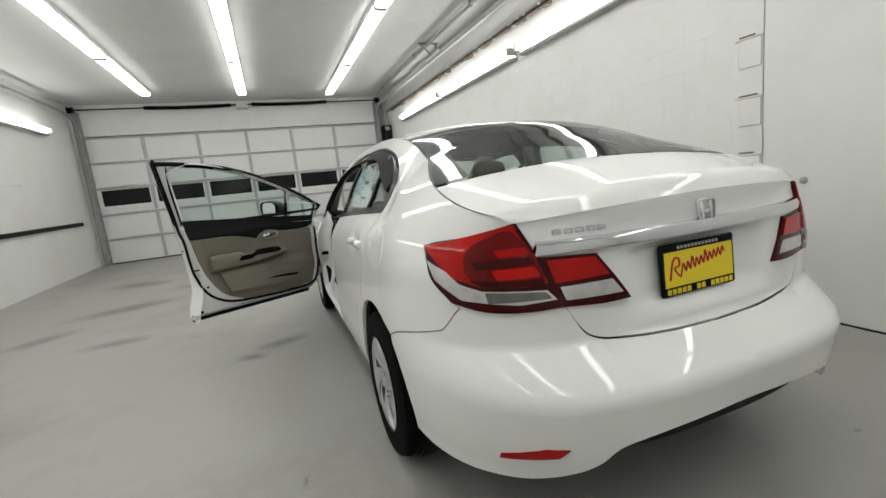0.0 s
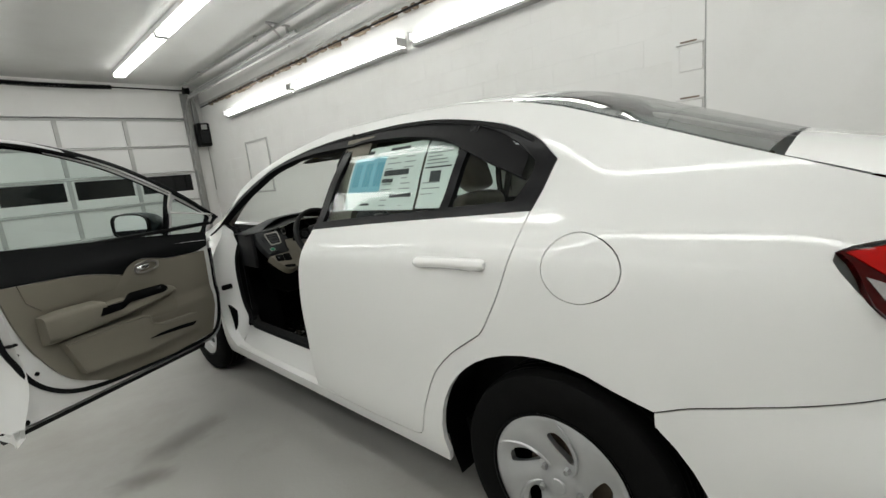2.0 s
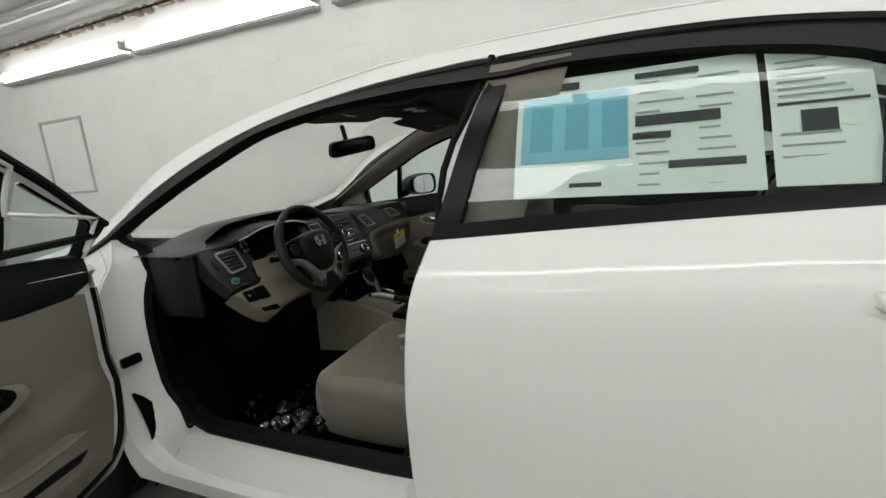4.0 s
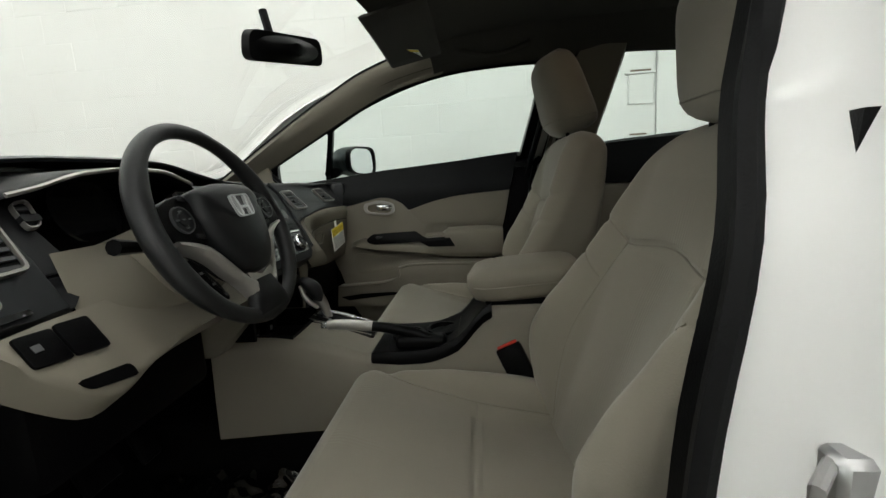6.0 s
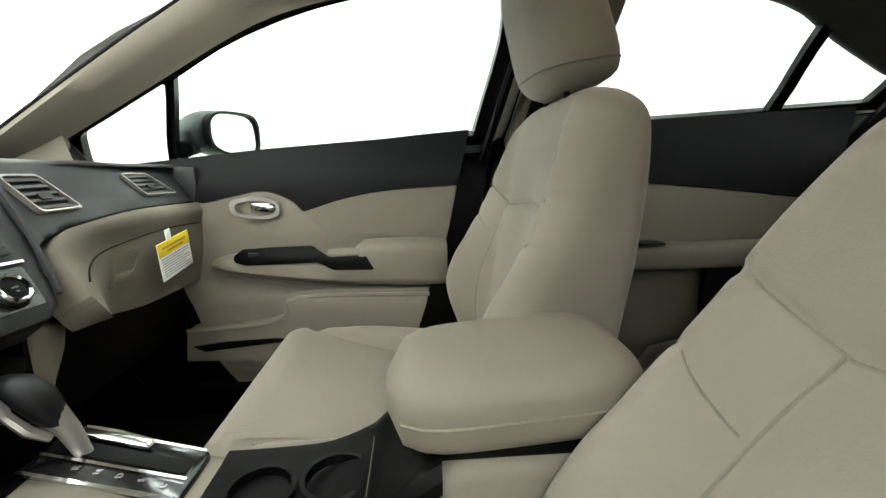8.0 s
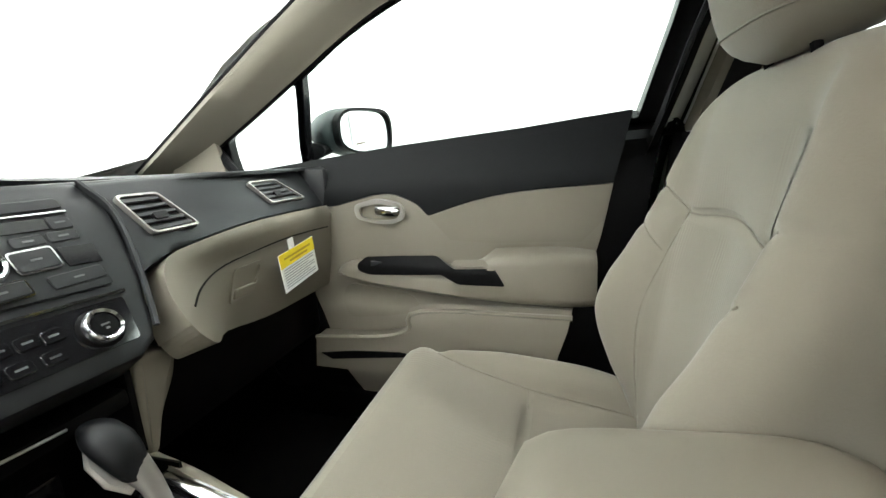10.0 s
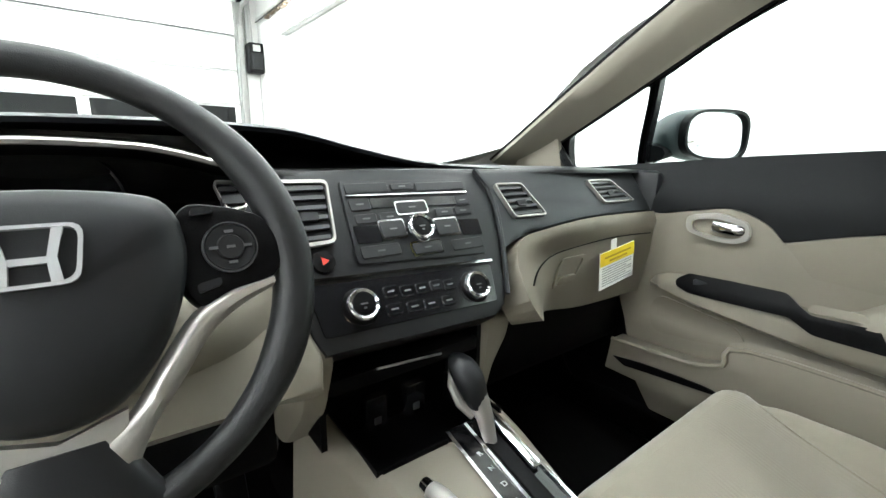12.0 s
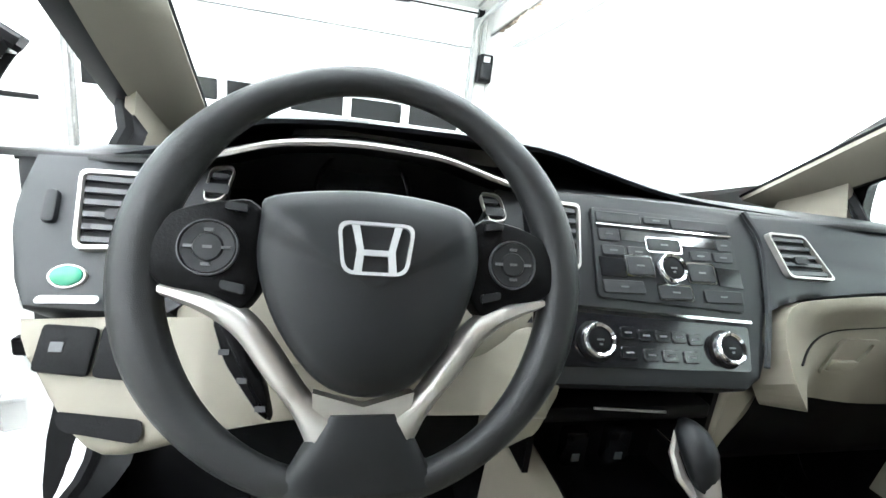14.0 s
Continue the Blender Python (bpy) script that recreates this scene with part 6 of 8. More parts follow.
    part("seam", tube([(cx + o, fr(yoke(o), o) + sh(yoke(o)) + 0.0008, yoke(o) + dz) for o in [-0.205 + 0.41 * i / 30 for i in range(31)]], 0.0016, 5), BEIGEDK, back)
    # cushion
    zc = lambda y: pc([2.2, 2.3, 2.45, 2.6, 2.68, 2.73, 2.76, 2.785, 2.802], [0.405, 0.425, 0.450, 0.493, 0.520, 0.533, 0.527, 0.495, 0.420], y) + 0.5 * dz
    cb = lambda y: pc([2.2, 2.28, 2.4, 2.55, 2.66, 2.74, 2.79], [0.02, 0.055, 0.072, 0.052, 0.022, 0.004, 0.0], y)
    cw = lambda y: pc([2.2, 2.35, 2.6, 2.75, 2.802], [0.225, 0.255, 0.262, 0.250, 0.220], y)

    cs = lambda y: pc([2.22, 2.35, 2.50, 2.62, 2.70, 2.76], [0.175, 0.178, 0.182, 0.198, 0.220, 0.245], y)      # bolster seam

    def tp(y, o):
        a = abs(o)
        z = zc(y) + cb(y) * sm(cs(y) - 0.035, cs(y) + 0.05, a)
        pull = math.exp(-((a - cs(y)) / 0.009) ** 2)
        if a < cs(y):
            pull = max(pull, math.exp(-((y - 2.505) / 0.009) ** 2))
        return z - 0.010 * pull
    rows = []
    for y in [2.20 + 0.602 * math.sin(0.5 * math.pi * i / 70) for i in range(71)]:
        w = cw(y)
        e = 0.035
        f = [((w - e) * i / 30, tp(y, (w - e) * i / 30)) for i in range(31)]
        ze = f[-1][1]
        f += [(w - e + e * math.sin(0.5 * math.pi * i / 6), ze - 0.045 * (1 - math.cos(0.5 * math.pi * i / 6))) for i in range(1, 7)]
        zb_ = 0.285 + (0.04 if y > 2.75 else 0)
        f += [(w - 0.004, 0.5 * (ze - 0.045 + zb_) + 0.01), (w - 0.01, zb_ + 0.02), (w - 0.03, zb_), (0.5 * w, zb_)]
        rows.append([(cx + u, y + dy, v) for u, v in f] + [(cx - u, y + dy, v) for u, v in f[::-1] if u > 1e-6])
    cu = part("seat_cushion", rings(rows), CLOTH, st, "beige cloth seat cushion", sharp=80)
    for y0, y1 in ((2.27, 2.494), (2.516, 2.745)):
        part("middle_panel", grid(lambda u, v: (lambda y: (lambda o: (cx + o, y + dy, tp(y, o) + 0.0015))((cs(y) - 0.009) * (2 * u - 1)))(y0 + (y1 - y0) * v), 20, 12), RIBBED, cu, "ribbed beige cloth panel", sharp=80)
    part("seam", tube([(cx + o, 2.505 + dy, tp(2.505, o) + 0.0008) for o in [-0.18 + 0.018 * i for i in range(21)]], 0.0024, 5), BEIGEDK, cu)
    for s0 in (-1, 1):
        part("seam", tube([(cx + s0 * cs(y), y + dy, tp(y, cs(y)) + 0.0008) for y in [2.26 + 0.44 * i / 14 for i in range(15)]], 0.0024, 5), BEIGEDK, cu)
    # head restraint
    rows = []
    for i in range(25):
        f = -1 + 2 * i / 24
        r = max(0.10, (1 - abs(f) ** 5.0)) ** 0.30
        z = 1.148 + dz + 0.110 * f
        cy = 2.202 + 0.036 * f
        rows.append([(cx + 0.125 * r * (1 + 0.10 * f) * math.copysign(abs(math.cos(a)) ** 0.5, math.cos(a)), cy + sh(z - dz) + (0.066 - 0.012 * f) * r * math.copysign(abs(math.sin(a)) ** 0.65, math.sin(a)) - 0.012 * (math.cos(a) ** 2) * (math.sin(a) > 0), z - 0.012 * math.sin(a)) for a in [2 * math.pi * j / 36 for j in range(36)]])
    hr = part("head_restraint", rings(rows), CLOTH, st, "beige head restraint", sharp=80)
    part("seam", tube([rows[4][j] for j in range(36)], 0.0018, 5, loop=True), BEIGEDK, hr)
    for s0 in (-1, 1):
        part("post", tube([(cx + s0 * 0.055, 2.180 + sh(0.98), 0.98 + dz), (cx + s0 * 0.055, 2.200 + sh(1.07), 1.07 + dz)], 0.006, 8), BLACK, hr)
    part("seat_base", join(slab((cx - 0.22, 2.22 + dy, 0.232), (cx + 0.22, 2.72 + dy, 0.30), 0.015, 2), slab((cx - 0.24, 2.12 + dy, 0.26), (cx + 0.24, 2.34 + dy, 0.42), 0.03, 2)), BLACK, st)
    inn = -1 if cx > 0 else 1
    bx = cx + inn * 0.262
    bk = part("buckle", moved(slab((-0.016, -0.03, -0.17), (0.016, 0.03, 0.0), 0.008, 2), pose(bx, 2.39 + (dy if cx < 0 else 0) + 0.045, 0.552, -24, 0, 0)), BLACK, st, "black belt buckle with a red button")
    part("release_button", moved(slab((-0.010, -0.024, -0.004), (0.010, 0.024, 0.004), 0.004, 2), pose(bx, 2.39 + (dy if cx < 0 else 0) + 0.045, 0.554, -24, 0, 0)), REDBTN, bk)
    return st


seat(-0.355, -0.030, -0.040, -0.205, "driver_seat", "beige cloth front seat with bolsters and head restraint")
seat(0.355, 0.0, 0.0, 0.0, "passenger_seat", "beige cloth front seat with bolsters and head restraint")

# rear bench
bench = new("rear_seat")
bench.parent = car
bench["label"] = "beige cloth rear bench with three backs"
part("bench_cushion", rings([[(0.66 * x, y + 0.012 * math.sin(x * 4.7), z) for x in [-1 + i / 12 for i in range(25)] for z in [zt + 0.018 * math.cos(x * 4.71 * 2) - 0.05 * abs(x) ** 8]] + [(0.66 * x, y, 0.30) for x in (1, 0, -1)] for y, zt in ((1.30, 0.44), (1.40, 0.455), (1.6, 0.475), (1.75, 0.49), (1.82, 0.475), (1.85, 0.43), (1.855, 0.36))]), CLOTH, bench, sharp=80)
part("bench_back", rings([[(0.64 * x, y + 0.02 * math.cos(x * 9.42), z) for x in [-1 + i / 12 for i in range(25)]] + [(0.64 * x, y - 0.12, z) for x in (1, 0, -1)] for y, z in ((1.40, 0.40), (1.37, 0.55), (1.32, 0.72), (1.27, 0.88), (1.245, 0.95), (1.22, 0.975))]), CLOTH, bench, sharp=80)
part("bench_seam", tube([(-0.62 + 0.062 * i, 1.70, 0.488 + 0.018 * math.cos((-0.62 + 0.062 * i) / 0.66 * 9.42)) for i in range(21)], 0.003, 5), BEIGEDK, bench)
for x in (-0.38, 0.38, 0.0):
    h = 0.19 if x else 0.10
    part("rear_head_restraint", slab((x - 0.13, 1.14, 0.96), (x + 0.13, 1.25, 0.96 + h), 0.04, 4), CLOTH, bench)
part("parcel_shelf", slab((-0.66, 0.62, 0.96), (0.66, 1.20, 0.99), 0.01, 1), DARK, car, "dark parcel shelf")
part("boot_wall", slab((-0.7, 1.10, 0.25), (0.7, 1.14, 0.96)), BLACK, car)
part("boot_bottom", slab((-0.6, 0.35, 0.28), (0.6, 1.12, 0.31)), BLACK, car)

# ---------- dashboard ----------
FN = Vector((0, -1, 0.70)).normalized()
dash = new("dashboard")
dash.parent = car
dash["label"] = "dark dashboard with beige lower panels and silver vents"


def face(u, v, w):
    """On the sloping front of the dash: u across, v the height, w towards the seats."""
    return (u, 2.94 + 0.70 * (v - 0.78) + 0.03 * sm(0.2, 0.7, u) + w * FN.y, v + w * FN.z)


def hood(x):
    return pc([-0.74, -0.64, -0.585, -0.49, -0.367, -0.249, -0.128, -0.01, 0.08, 0.165, 0.3, 0.74], [0.925, 0.934, 0.950, 0.992, 1.001, 1.002, 0.998, 0.975, 0.957, 0.946, 0.940, 0.930], x)


def lip(x):
    return pc([-0.74, -0.60, -0.524, -0.449, -0.375, -0.303, -0.2, -0.13, 0.0, 0.17, 0.74], [0.925, 0.932, 0.946, 0.967, 0.973, 0.970, 0.947, 0.938, 0.937, 0.936, 0.928], x)


def lip_y(x):
    """How far forward the front edge of the top stands."""
    return pc([-0.74, -0.60, -0.50, -0.37, -0.22, -0.14, 0.17, 0.4, 0.74], [3.052, 3.035, 3.012, 3.000, 3.015, 3.048, 3.052, 3.050, 3.052], x)


xs = [-0.735 + 0.0245 * i for i in range(61)]
# top pad from the windscreen to the hood's edge
rows = []
for x in xs:
    h, l_, ly = hood(x), lip(x), lip_y(x)
    k = max(0.0, min(1.0, (h - l_ - 0.004) / 0.012))
    yh = (3.13 * k + (ly + 0.03) * (1 - k))
    cow = 3.50 - 0.12 * (abs(x) / 0.74) ** 2.5
    rows.append([(x, cow + 0.03, 0.885), (x, cow, 0.905 + 0.25 * (h - 0.93)), (x, 0.5 * (cow + 3.25), 0.925 + 0.55 * (h - 0.93)), (x, 3.26, 0.93 + 0.86 * (h - 0.93)), (x, 3.19, h - 0.001), (x, yh + 0.012, h), (x, yh, h - 0.004), (x, yh + 0.004, h - 0.010)])
top_pad = part("top_pad", rings(rows, False, False), DARKSOFT, dash, "dark soft dash top", sharp=50)
# recess between hood and lip, with the upper display
rows = []
for x in xs:
    h, l_, ly = hood(x), lip(x), lip_y(x)
    k = max(0.0, min(1.0, (h - l_ - 0.004) / 0.012))
    yh = (3.13 * k + (ly + 0.03) * (1 - k)) + 0.004
    rows.append([(x, yh, h - 0.010), (x, yh + 0.06 * k, h - 0.012 - 0.004 * k), (x, yh + 0.075 * k, 0.5 * (h + l_) - 0.003), (x, yh + 0.03 * k, l_ + 0.001 * k), (x, ly + 0.018, l_ + 0.002), (x, ly + 0.006, l_), (x, ly, l_ - 0.005)])
part("upper_recess", rings(rows, False, False), BLACK, dash, "black recess for the upper display", sharp=50)
part("upper_display", plate(round_poly([(-0.47, 0.968), (-0.16, 0.962), (-0.17, 0.984), (-0.46, 0.990)], 0.006, 2), 0.002, lambda u, v, w: (u, 3.186 - w, v - 0.004)), GLOSSY, dash)
# brow line in silver over the instruments
part("brow_trim", tube([(x, lip_y(x) - 0.001, lip(x) - 0.002) for x in [-0.545 + 0.0085 * i for i in range(42)]], 0.0035, 6), SATIN, dash, "silver line over the instruments")
# instrument cave
rows = []
for x in [-0.57 + 0.0105 * i for i in range(40)]:
    a = abs((x + 0.365) / 0.21)
    cave = max(0.0, 1 - a ** 5)
    l_, ly = lip(x), lip_y(x)
    rows.append([(x, ly, l_ - 0.005), (x, ly + 0.012 + 0.09 * cave, l_ - 0.016), (x, ly + 0.012 + 0.10 * cave, 0.90), (x, 3.0 + 0.07 * cave, 0.86), (x, 2.985, 0.838), (x, 2.978, 0.80)])
part("instrument_cave", rings(rows, False, False), BLACK, dash, "black instrument binnacle", sharp=50)
cl = part("rev_counter", lathe([(0, 0), (0.058, 0), (0.062, 0.004), (0.062, 0.010), (0.058, 0.012), (0.056, 0.004), (0, 0.003)], 40, pose(-0.367, 3.10, 0.905, 70, 0, 0)), GLOSSY, dash, "black round instrument")

# front panels of the dash: driver's end, centre stack, passenger side
left_end = spl([(-0.662, 0.800), (-0.690, 0.86), (-0.694, 0.918)], 3) + [(-0.690, 0.928), (-0.60, 0.932), (-0.555, 0.915)] + [(-0.548, 0.86), (-0.552, 0.80)] + [(-0.60, 0.797)]
part("end_panel", plate(left_end, 0.05, lambda u, v, w: face(u, v, w - 0.05), 0.006), DARKSOFT, dash, "dark dash end with a vent")
stack_poly = spl([(-0.165, 0.938), (0.0, 0.940), (0.165, 0.937)], 3) + spl([(0.165, 0.937), (0.181, 0.893), (0.157, 0.815), (0.125, 0.748)], 4) + [(0.125, 0.748), (0.10, 0.737)] + [(-0.155, 0.744), (-0.165, 0.765), (-0.172, 0.82)]
stack = part("console_tower", plate(stack_poly, 0.05, lambda u, v, w: face(u, v, w - 0.05), 0.006), DARK, dash, "dark centre stack with radio and heater controls")
pas = [(0.168, 0.938), (0.185, 0.893), (0.165, 0.818)] + spl([(0.165, 0.818), (0.205, 0.829), (0.269, 0.838), (0.425, 0.845), (0.614, 0.841), (0.715, 0.838)], 4) + [(0.715, 0.838), (0.715, 0.88), (0.705, 0.925), (0.6, 0.934), (0.4, 0.938)]
part("passenger_panel", plate(pas, 0.05, lambda u, v, w: face(u, v, w - 0.05), 0.008), DARKSOFT, dash, "dark curved passenger side panel")
part("stack_edge", tube([face(u, v, 0.003) for u, v in spl([(0.168, 0.937), (0.184, 0.893), (0.160, 0.815), (0.128, 0.748)], 6)], 0.004, 6), DARKSOFT, stack)
part("driver_panel", plate([(-0.555, 0.93), (-0.552, 0.80), (-0.545, 0.80), (-0.50, 0.83), (-0.515, 0.90), (-0.52, 0.935)], 0.03, lambda u, v, w: face(u, v, w - 0.035)), DARK, dash)
part("driver_panel", plate([(-0.172, 0.935), (-0.172, 0.80), (-0.20, 0.80), (-0.245, 0.835), (-0.228, 0.90), (-0.205, 0.938)], 0.03, lambda u, v, w: face(u, v, w - 0.035)), DARK, dash)


SLAT = mat("grey_slat", (0.045, 0.046, 0.048), 0.4, vary=0.1, spec=0.4)


def vent(poly, n, slant=0.0):
    """A vent: silver frame, dark throat, slats and a thumb wheel."""
    c = np.mean(np.array(poly), 0)
    out = round_poly(poly, 0.008, 3)
    inn = [tuple(c + (np.array(p) - c) * np.array([0.92, 0.90])) for p in out]
    v = part("vent", frame_plate(out, inn, 0.008, face), SATIN, dash, "silver framed air vent")
    part("throat", plate([tuple(c + (np.array(p) - c) * 0.98) for p in out], 0.002, face), BLACK, v)
    zs = [p[1] for p in inn]
    lo, hi_ = min(zs), max(zs)
    for k in range(n):
        z = lo + (hi_ - lo) * (k + 0.5) / n
        cut_ = [a_[0] + (b_[0] - a_[0]) * (z - a_[1]) / (b_[1] - a_[1]) for a_, b_ in zip(inn, inn[1:] + inn[:1]) if (a_[1] > z) != (b_[1] > z)]
        left, right = min(cut_), max(cut_)
        part("slat", plate(round_poly([(left + 0.002, z - 0.0022), (right - 0.003, z - 0.0022 + slant), (right - 0.003, z + 0.0022 + slant), (left + 0.002, z + 0.0022)], 0.001, 1), 0.006, face), SLAT, v)
    part("thumb_slide", plate(round_poly([(c[0] - 0.012, c[1] - 0.010), (c[0] + 0.012, c[1] - 0.010), (c[0] + 0.012, c[1] - 0.001), (c[0] - 0.012, c[1] - 0.001)], 0.003, 2), 0.009, face), DARK, v)
    return v


vent([(0.194, 0.912), (0.262, 0.911), (0.297, 0.856), (0.212, 0.857)], 5)
vent([(0.478, 0.909), (0.575, 0.908), (0.640, 0.860), (0.508, 0.863)], 5)
vent([(-0.170, 0.926), (-0.097, 0.925), (-0.108, 0.852), (-0.160, 0.850)], 6)
vent([(-0.645, 0.913), (-0.560, 0.915), (-0.566, 0.848), (-0.632, 0.844)], 6)
vent([(-0.232, 0.928), (-0.205, 0.926), (-0.198, 0.898), (-0.222, 0.895)], 2)
vent([(-0.530, 0.926), (-0.505, 0.930), (-0.512, 0.895), (-0.532, 0.892)], 2)

# radio
radio = part("radio", plate(round_poly([(-0.080, 0.925), (0.135, 0.922), (0.124, 0.815), (-0.088, 0.826)], 0.006, 2), 0.004, face, 0.001), DARK, stack, "radio with a disc slot and round knob")


def key(parent, u0, v0, u1, v1, w=0.006, material=DARK, mark=True, name="key"):
    o = part(name, plate(round_poly([(u0, v0), (u1, v0), (u1, v1), (u0, v1)], 0.003, 2), w, face, 0.0008, 1), material, parent)
    if mark:
        uc, vc = 0.5 * (u0 + u1), 0.5 * (v0 + v1)
        lu = min(0.0055, 0.24 * (u1 - u0))
        part("mark", plate([(uc - lu, vc - 0.0009), (uc + lu, vc - 0.0009), (uc + lu, vc + 0.0009), (uc - lu, vc + 0.0009)], 0.0004, lambda a, b, c: face(a, b, c + w)), DIMINK, o)
    return o


part("chrome_line", plate([(-0.078, 0.9035), (0.128, 0.9005), (0.128, 0.9025), (-0.078, 0.9055)], 0.007, face), CHROME, radio)
key(radio, -0.076, 0.907, -0.010, 0.920, mark=False)
key(radio, 0.036, 0.906, 0.128, 0.918, mark=False)
key(radio, -0.006, 0.909, 0.032, 0.9175, 0.007, DARK, True)
key(radio, -0.076, 0.886, -0.046, 0.901)
key(radio, 0.102, 0.883, 0.126, 0.898)
part("disc_slot", plate([(-0.044, 0.888), (0.100, 0.885), (0.100, 0.897), (-0.044, 0.900)], 0.0055, face), GLOSSY, radio)
for u in (-0.074, -0.038, 0.056, 0.092):
    key(radio, u, 0.870, u + 0.032, 0.8815)
part("display", plate([(-0.080, 0.848), (-0.045, 0.847), (-0.045, 0.867), (-0.080, 0.868)], 0.0055, face), GLOSSY, radio)
part("display", plate([(0.092, 0.843), (0.128, 0.841), (0.130, 0.862), (0.092, 0.864)], 0.0055, face), GLOSSY, radio)
key(radio, -0.080, 0.830, -0.022, 0.844)
key(radio, 0.064, 0.824, 0.122, 0.838)
rk = (0.019, 0.858)
for u0, v0, u1, v1 in ((-0.043, 0.850, -0.006, 0.870), (0.046, 0.846, 0.086, 0.866), (-0.008, 0.878, 0.042, 0.892), (-0.004, 0.826, 0.044, 0.840)):
    k_ = key(radio, u0, v0, u1, v1, 0.008)
    part("chrome_edge", frame_plate(round_poly([(u0 - 0.002, v0 - 0.002), (u1 + 0.002, v0 - 0.002), (u1 + 0.002, v1 + 0.002), (u0 - 0.002, v1 + 0.002)], 0.004, 2), round_poly([(u0, v0), (u1, v0), (u1, v1), (u0, v1)], 0.003, 2), 0.0065, face), CHROME, k_)


def knob(parent, u, v, r, label):
    m = Matrix.Translation(face(u, v, 0.0)) @ FN.to_track_quat("Z", "Y").to_matrix().to_4x4()
    o = part("knob", moved(lathe([(0, 0), (r * 1.12, 0), (r * 1.12, 0.008), (r * 1.08, 0.0135), (r * 0.98, 0.0155), (r * 0.82, 0.0135), (r * 0.78, 0.010), (0, 0.010)], 36), m), CHROME, parent, label)
    part("base_ring", moved(lathe([(r * 1.12, 0.0), (r * 1.3, 0.0), (r * 1.28, 0.003), (r * 1.12, 0.004)], 36), m), BLACK, o)
    part("cap", moved(lathe([(0, 0.0095), (r * 0.79, 0.0095), (r * 0.76, 0.0125), (0, 0.0135)], 30), m), BLACK, o)
    part("cap_mark", moved(join(slab((-r * 0.24, -0.0010, 0.0130), (r * 0.24, 0.0010, 0.0139)), slab((-r * 0.1, -r * 0.34, 0.0130), (r * 0.1, -r * 0.22, 0.0137))), m), DIMINK, o)
    return o


knob(stack, *rk, 0.0185, "chrome radio knob")
for u, v in ((-0.100, 0.783), (0.078, 0.777)):
    knob(stack, u, v, 0.0185, "chrome heater knob")
part("chrome_strip", plate([(-0.155, 0.8155), (0.128, 0.8035), (0.128, 0.8065), (-0.155, 0.8185)], 0.004, face), CHROME, stack, "thin chrome strip")
part("heater_panel", plate(round_poly([(-0.158, 0.812), (0.122, 0.800), (0.110, 0.755), (-0.152, 0.760)], 0.004, 2), 0.002, face), GLOSSY, stack, "black heater panel")
for u, v in ((-0.056, 0.7915), (-0.032, 0.7890), (-0.009, 0.7885), (0.014, 0.7880), (0.036, 0.786)):
    key(stack, u - 0.010, v - 0.006, u + 0.010, v + 0.006, 0.004, GLOSSY)
for u, v in ((-0.058, 0.7725), (-0.029, 0.7705), (-0.003, 0.7695), (0.026, 0.7685)):
    key(stack, u - 0.011, v - 0.006, u + 0.011, v + 0.006, 0.004, GLOSSY)
hz = part("hazard_button", moved(lathe([(0, 0), (0.015, 0), (0.014, 0.005), (0.0, 0.006)], 24), Matrix.Translation(face(-0.130, 0.834, 0)) @ FN.to_track_quat("Z", "Y").to_matrix().to_4x4()), BLACK, stack, "black hazard button with a red mark")
part("triangle", moved(lathe([(0, 0.006), (0.006, 0.006), (0.006, 0.007), (0, 0.007)], 3), Matrix.Translation(face(-0.130, 0.834, 0)) @ FN.to_track_quat("Z", "Y").to_matrix().to_4x4()), REDBTN, hz)

# driver's end: roller, green button, switch row
part("roller_switch", plate(round_poly([(-0.666, 0.866), (-0.654, 0.866), (-0.658, 0.894), (-0.669, 0.894)], 0.004, 2), 0.006, face, 0.002), DARK, dash)
m = Matrix.Translation(face(-0.632, 0.824, 0.0)) @ FN.to_track_quat("Z", "Y").to_matrix().to_4x4()
gb = part("eco_button", moved(lathe([(0, 0), (0.0135, 0), (0.0125, 0.004), (0.008, 0.0055), (0, 0.006)], 28), m @ Matrix.Diagonal((1, 0.75, 1, 1))), GREENBTN, dash, "round green button")
part("ring", moved(lathe([(0.0135, 0), (0.0155, 0), (0.015, 0.003), (0.0135, 0.003)], 28), m @ Matrix.Diagonal((1, 0.75, 1, 1))), SATIN, gb)
part("chrome_foot", plate(round_poly([(-0.650, 0.802), (-0.600, 0.803), (-0.600, 0.809), (-0.648, 0.808)], 0.002, 1), 0.006, face), CHROME, dash)

# beige lower panels
knee = spl([(-0.664, 0.793), (-0.45, 0.797), (-0.17, 0.797)], 3) + [(-0.17, 0.797), (-0.155, 0.75), (-0.165, 0.716), (-0.20, 0.720)] + spl([(-0.20, 0.720), (-0.40, 0.721), (-0.50, 0.712), (-0.575, 0.700), (-0.625, 0.738), (-0.664, 0.793)], 4)
kp = part("knee_panel", plate(knee, 0.06, lambda u, v, w: face(u, v, w - 0.062), 0.010, 3), BEIGE, dash, "beige lower panel under the wheel")
part("knee_cover", grid(lambda u, v: (-0.54 + 0.38 * u, 2.945 - 0.045 * math.sin(math.pi * u) * math.sin(math.pi * min(1, v * 1.1)) + 0.04 * v, 0.728 + 0.137 * v), 16, 10), BEIGE, kp, sharp=80)
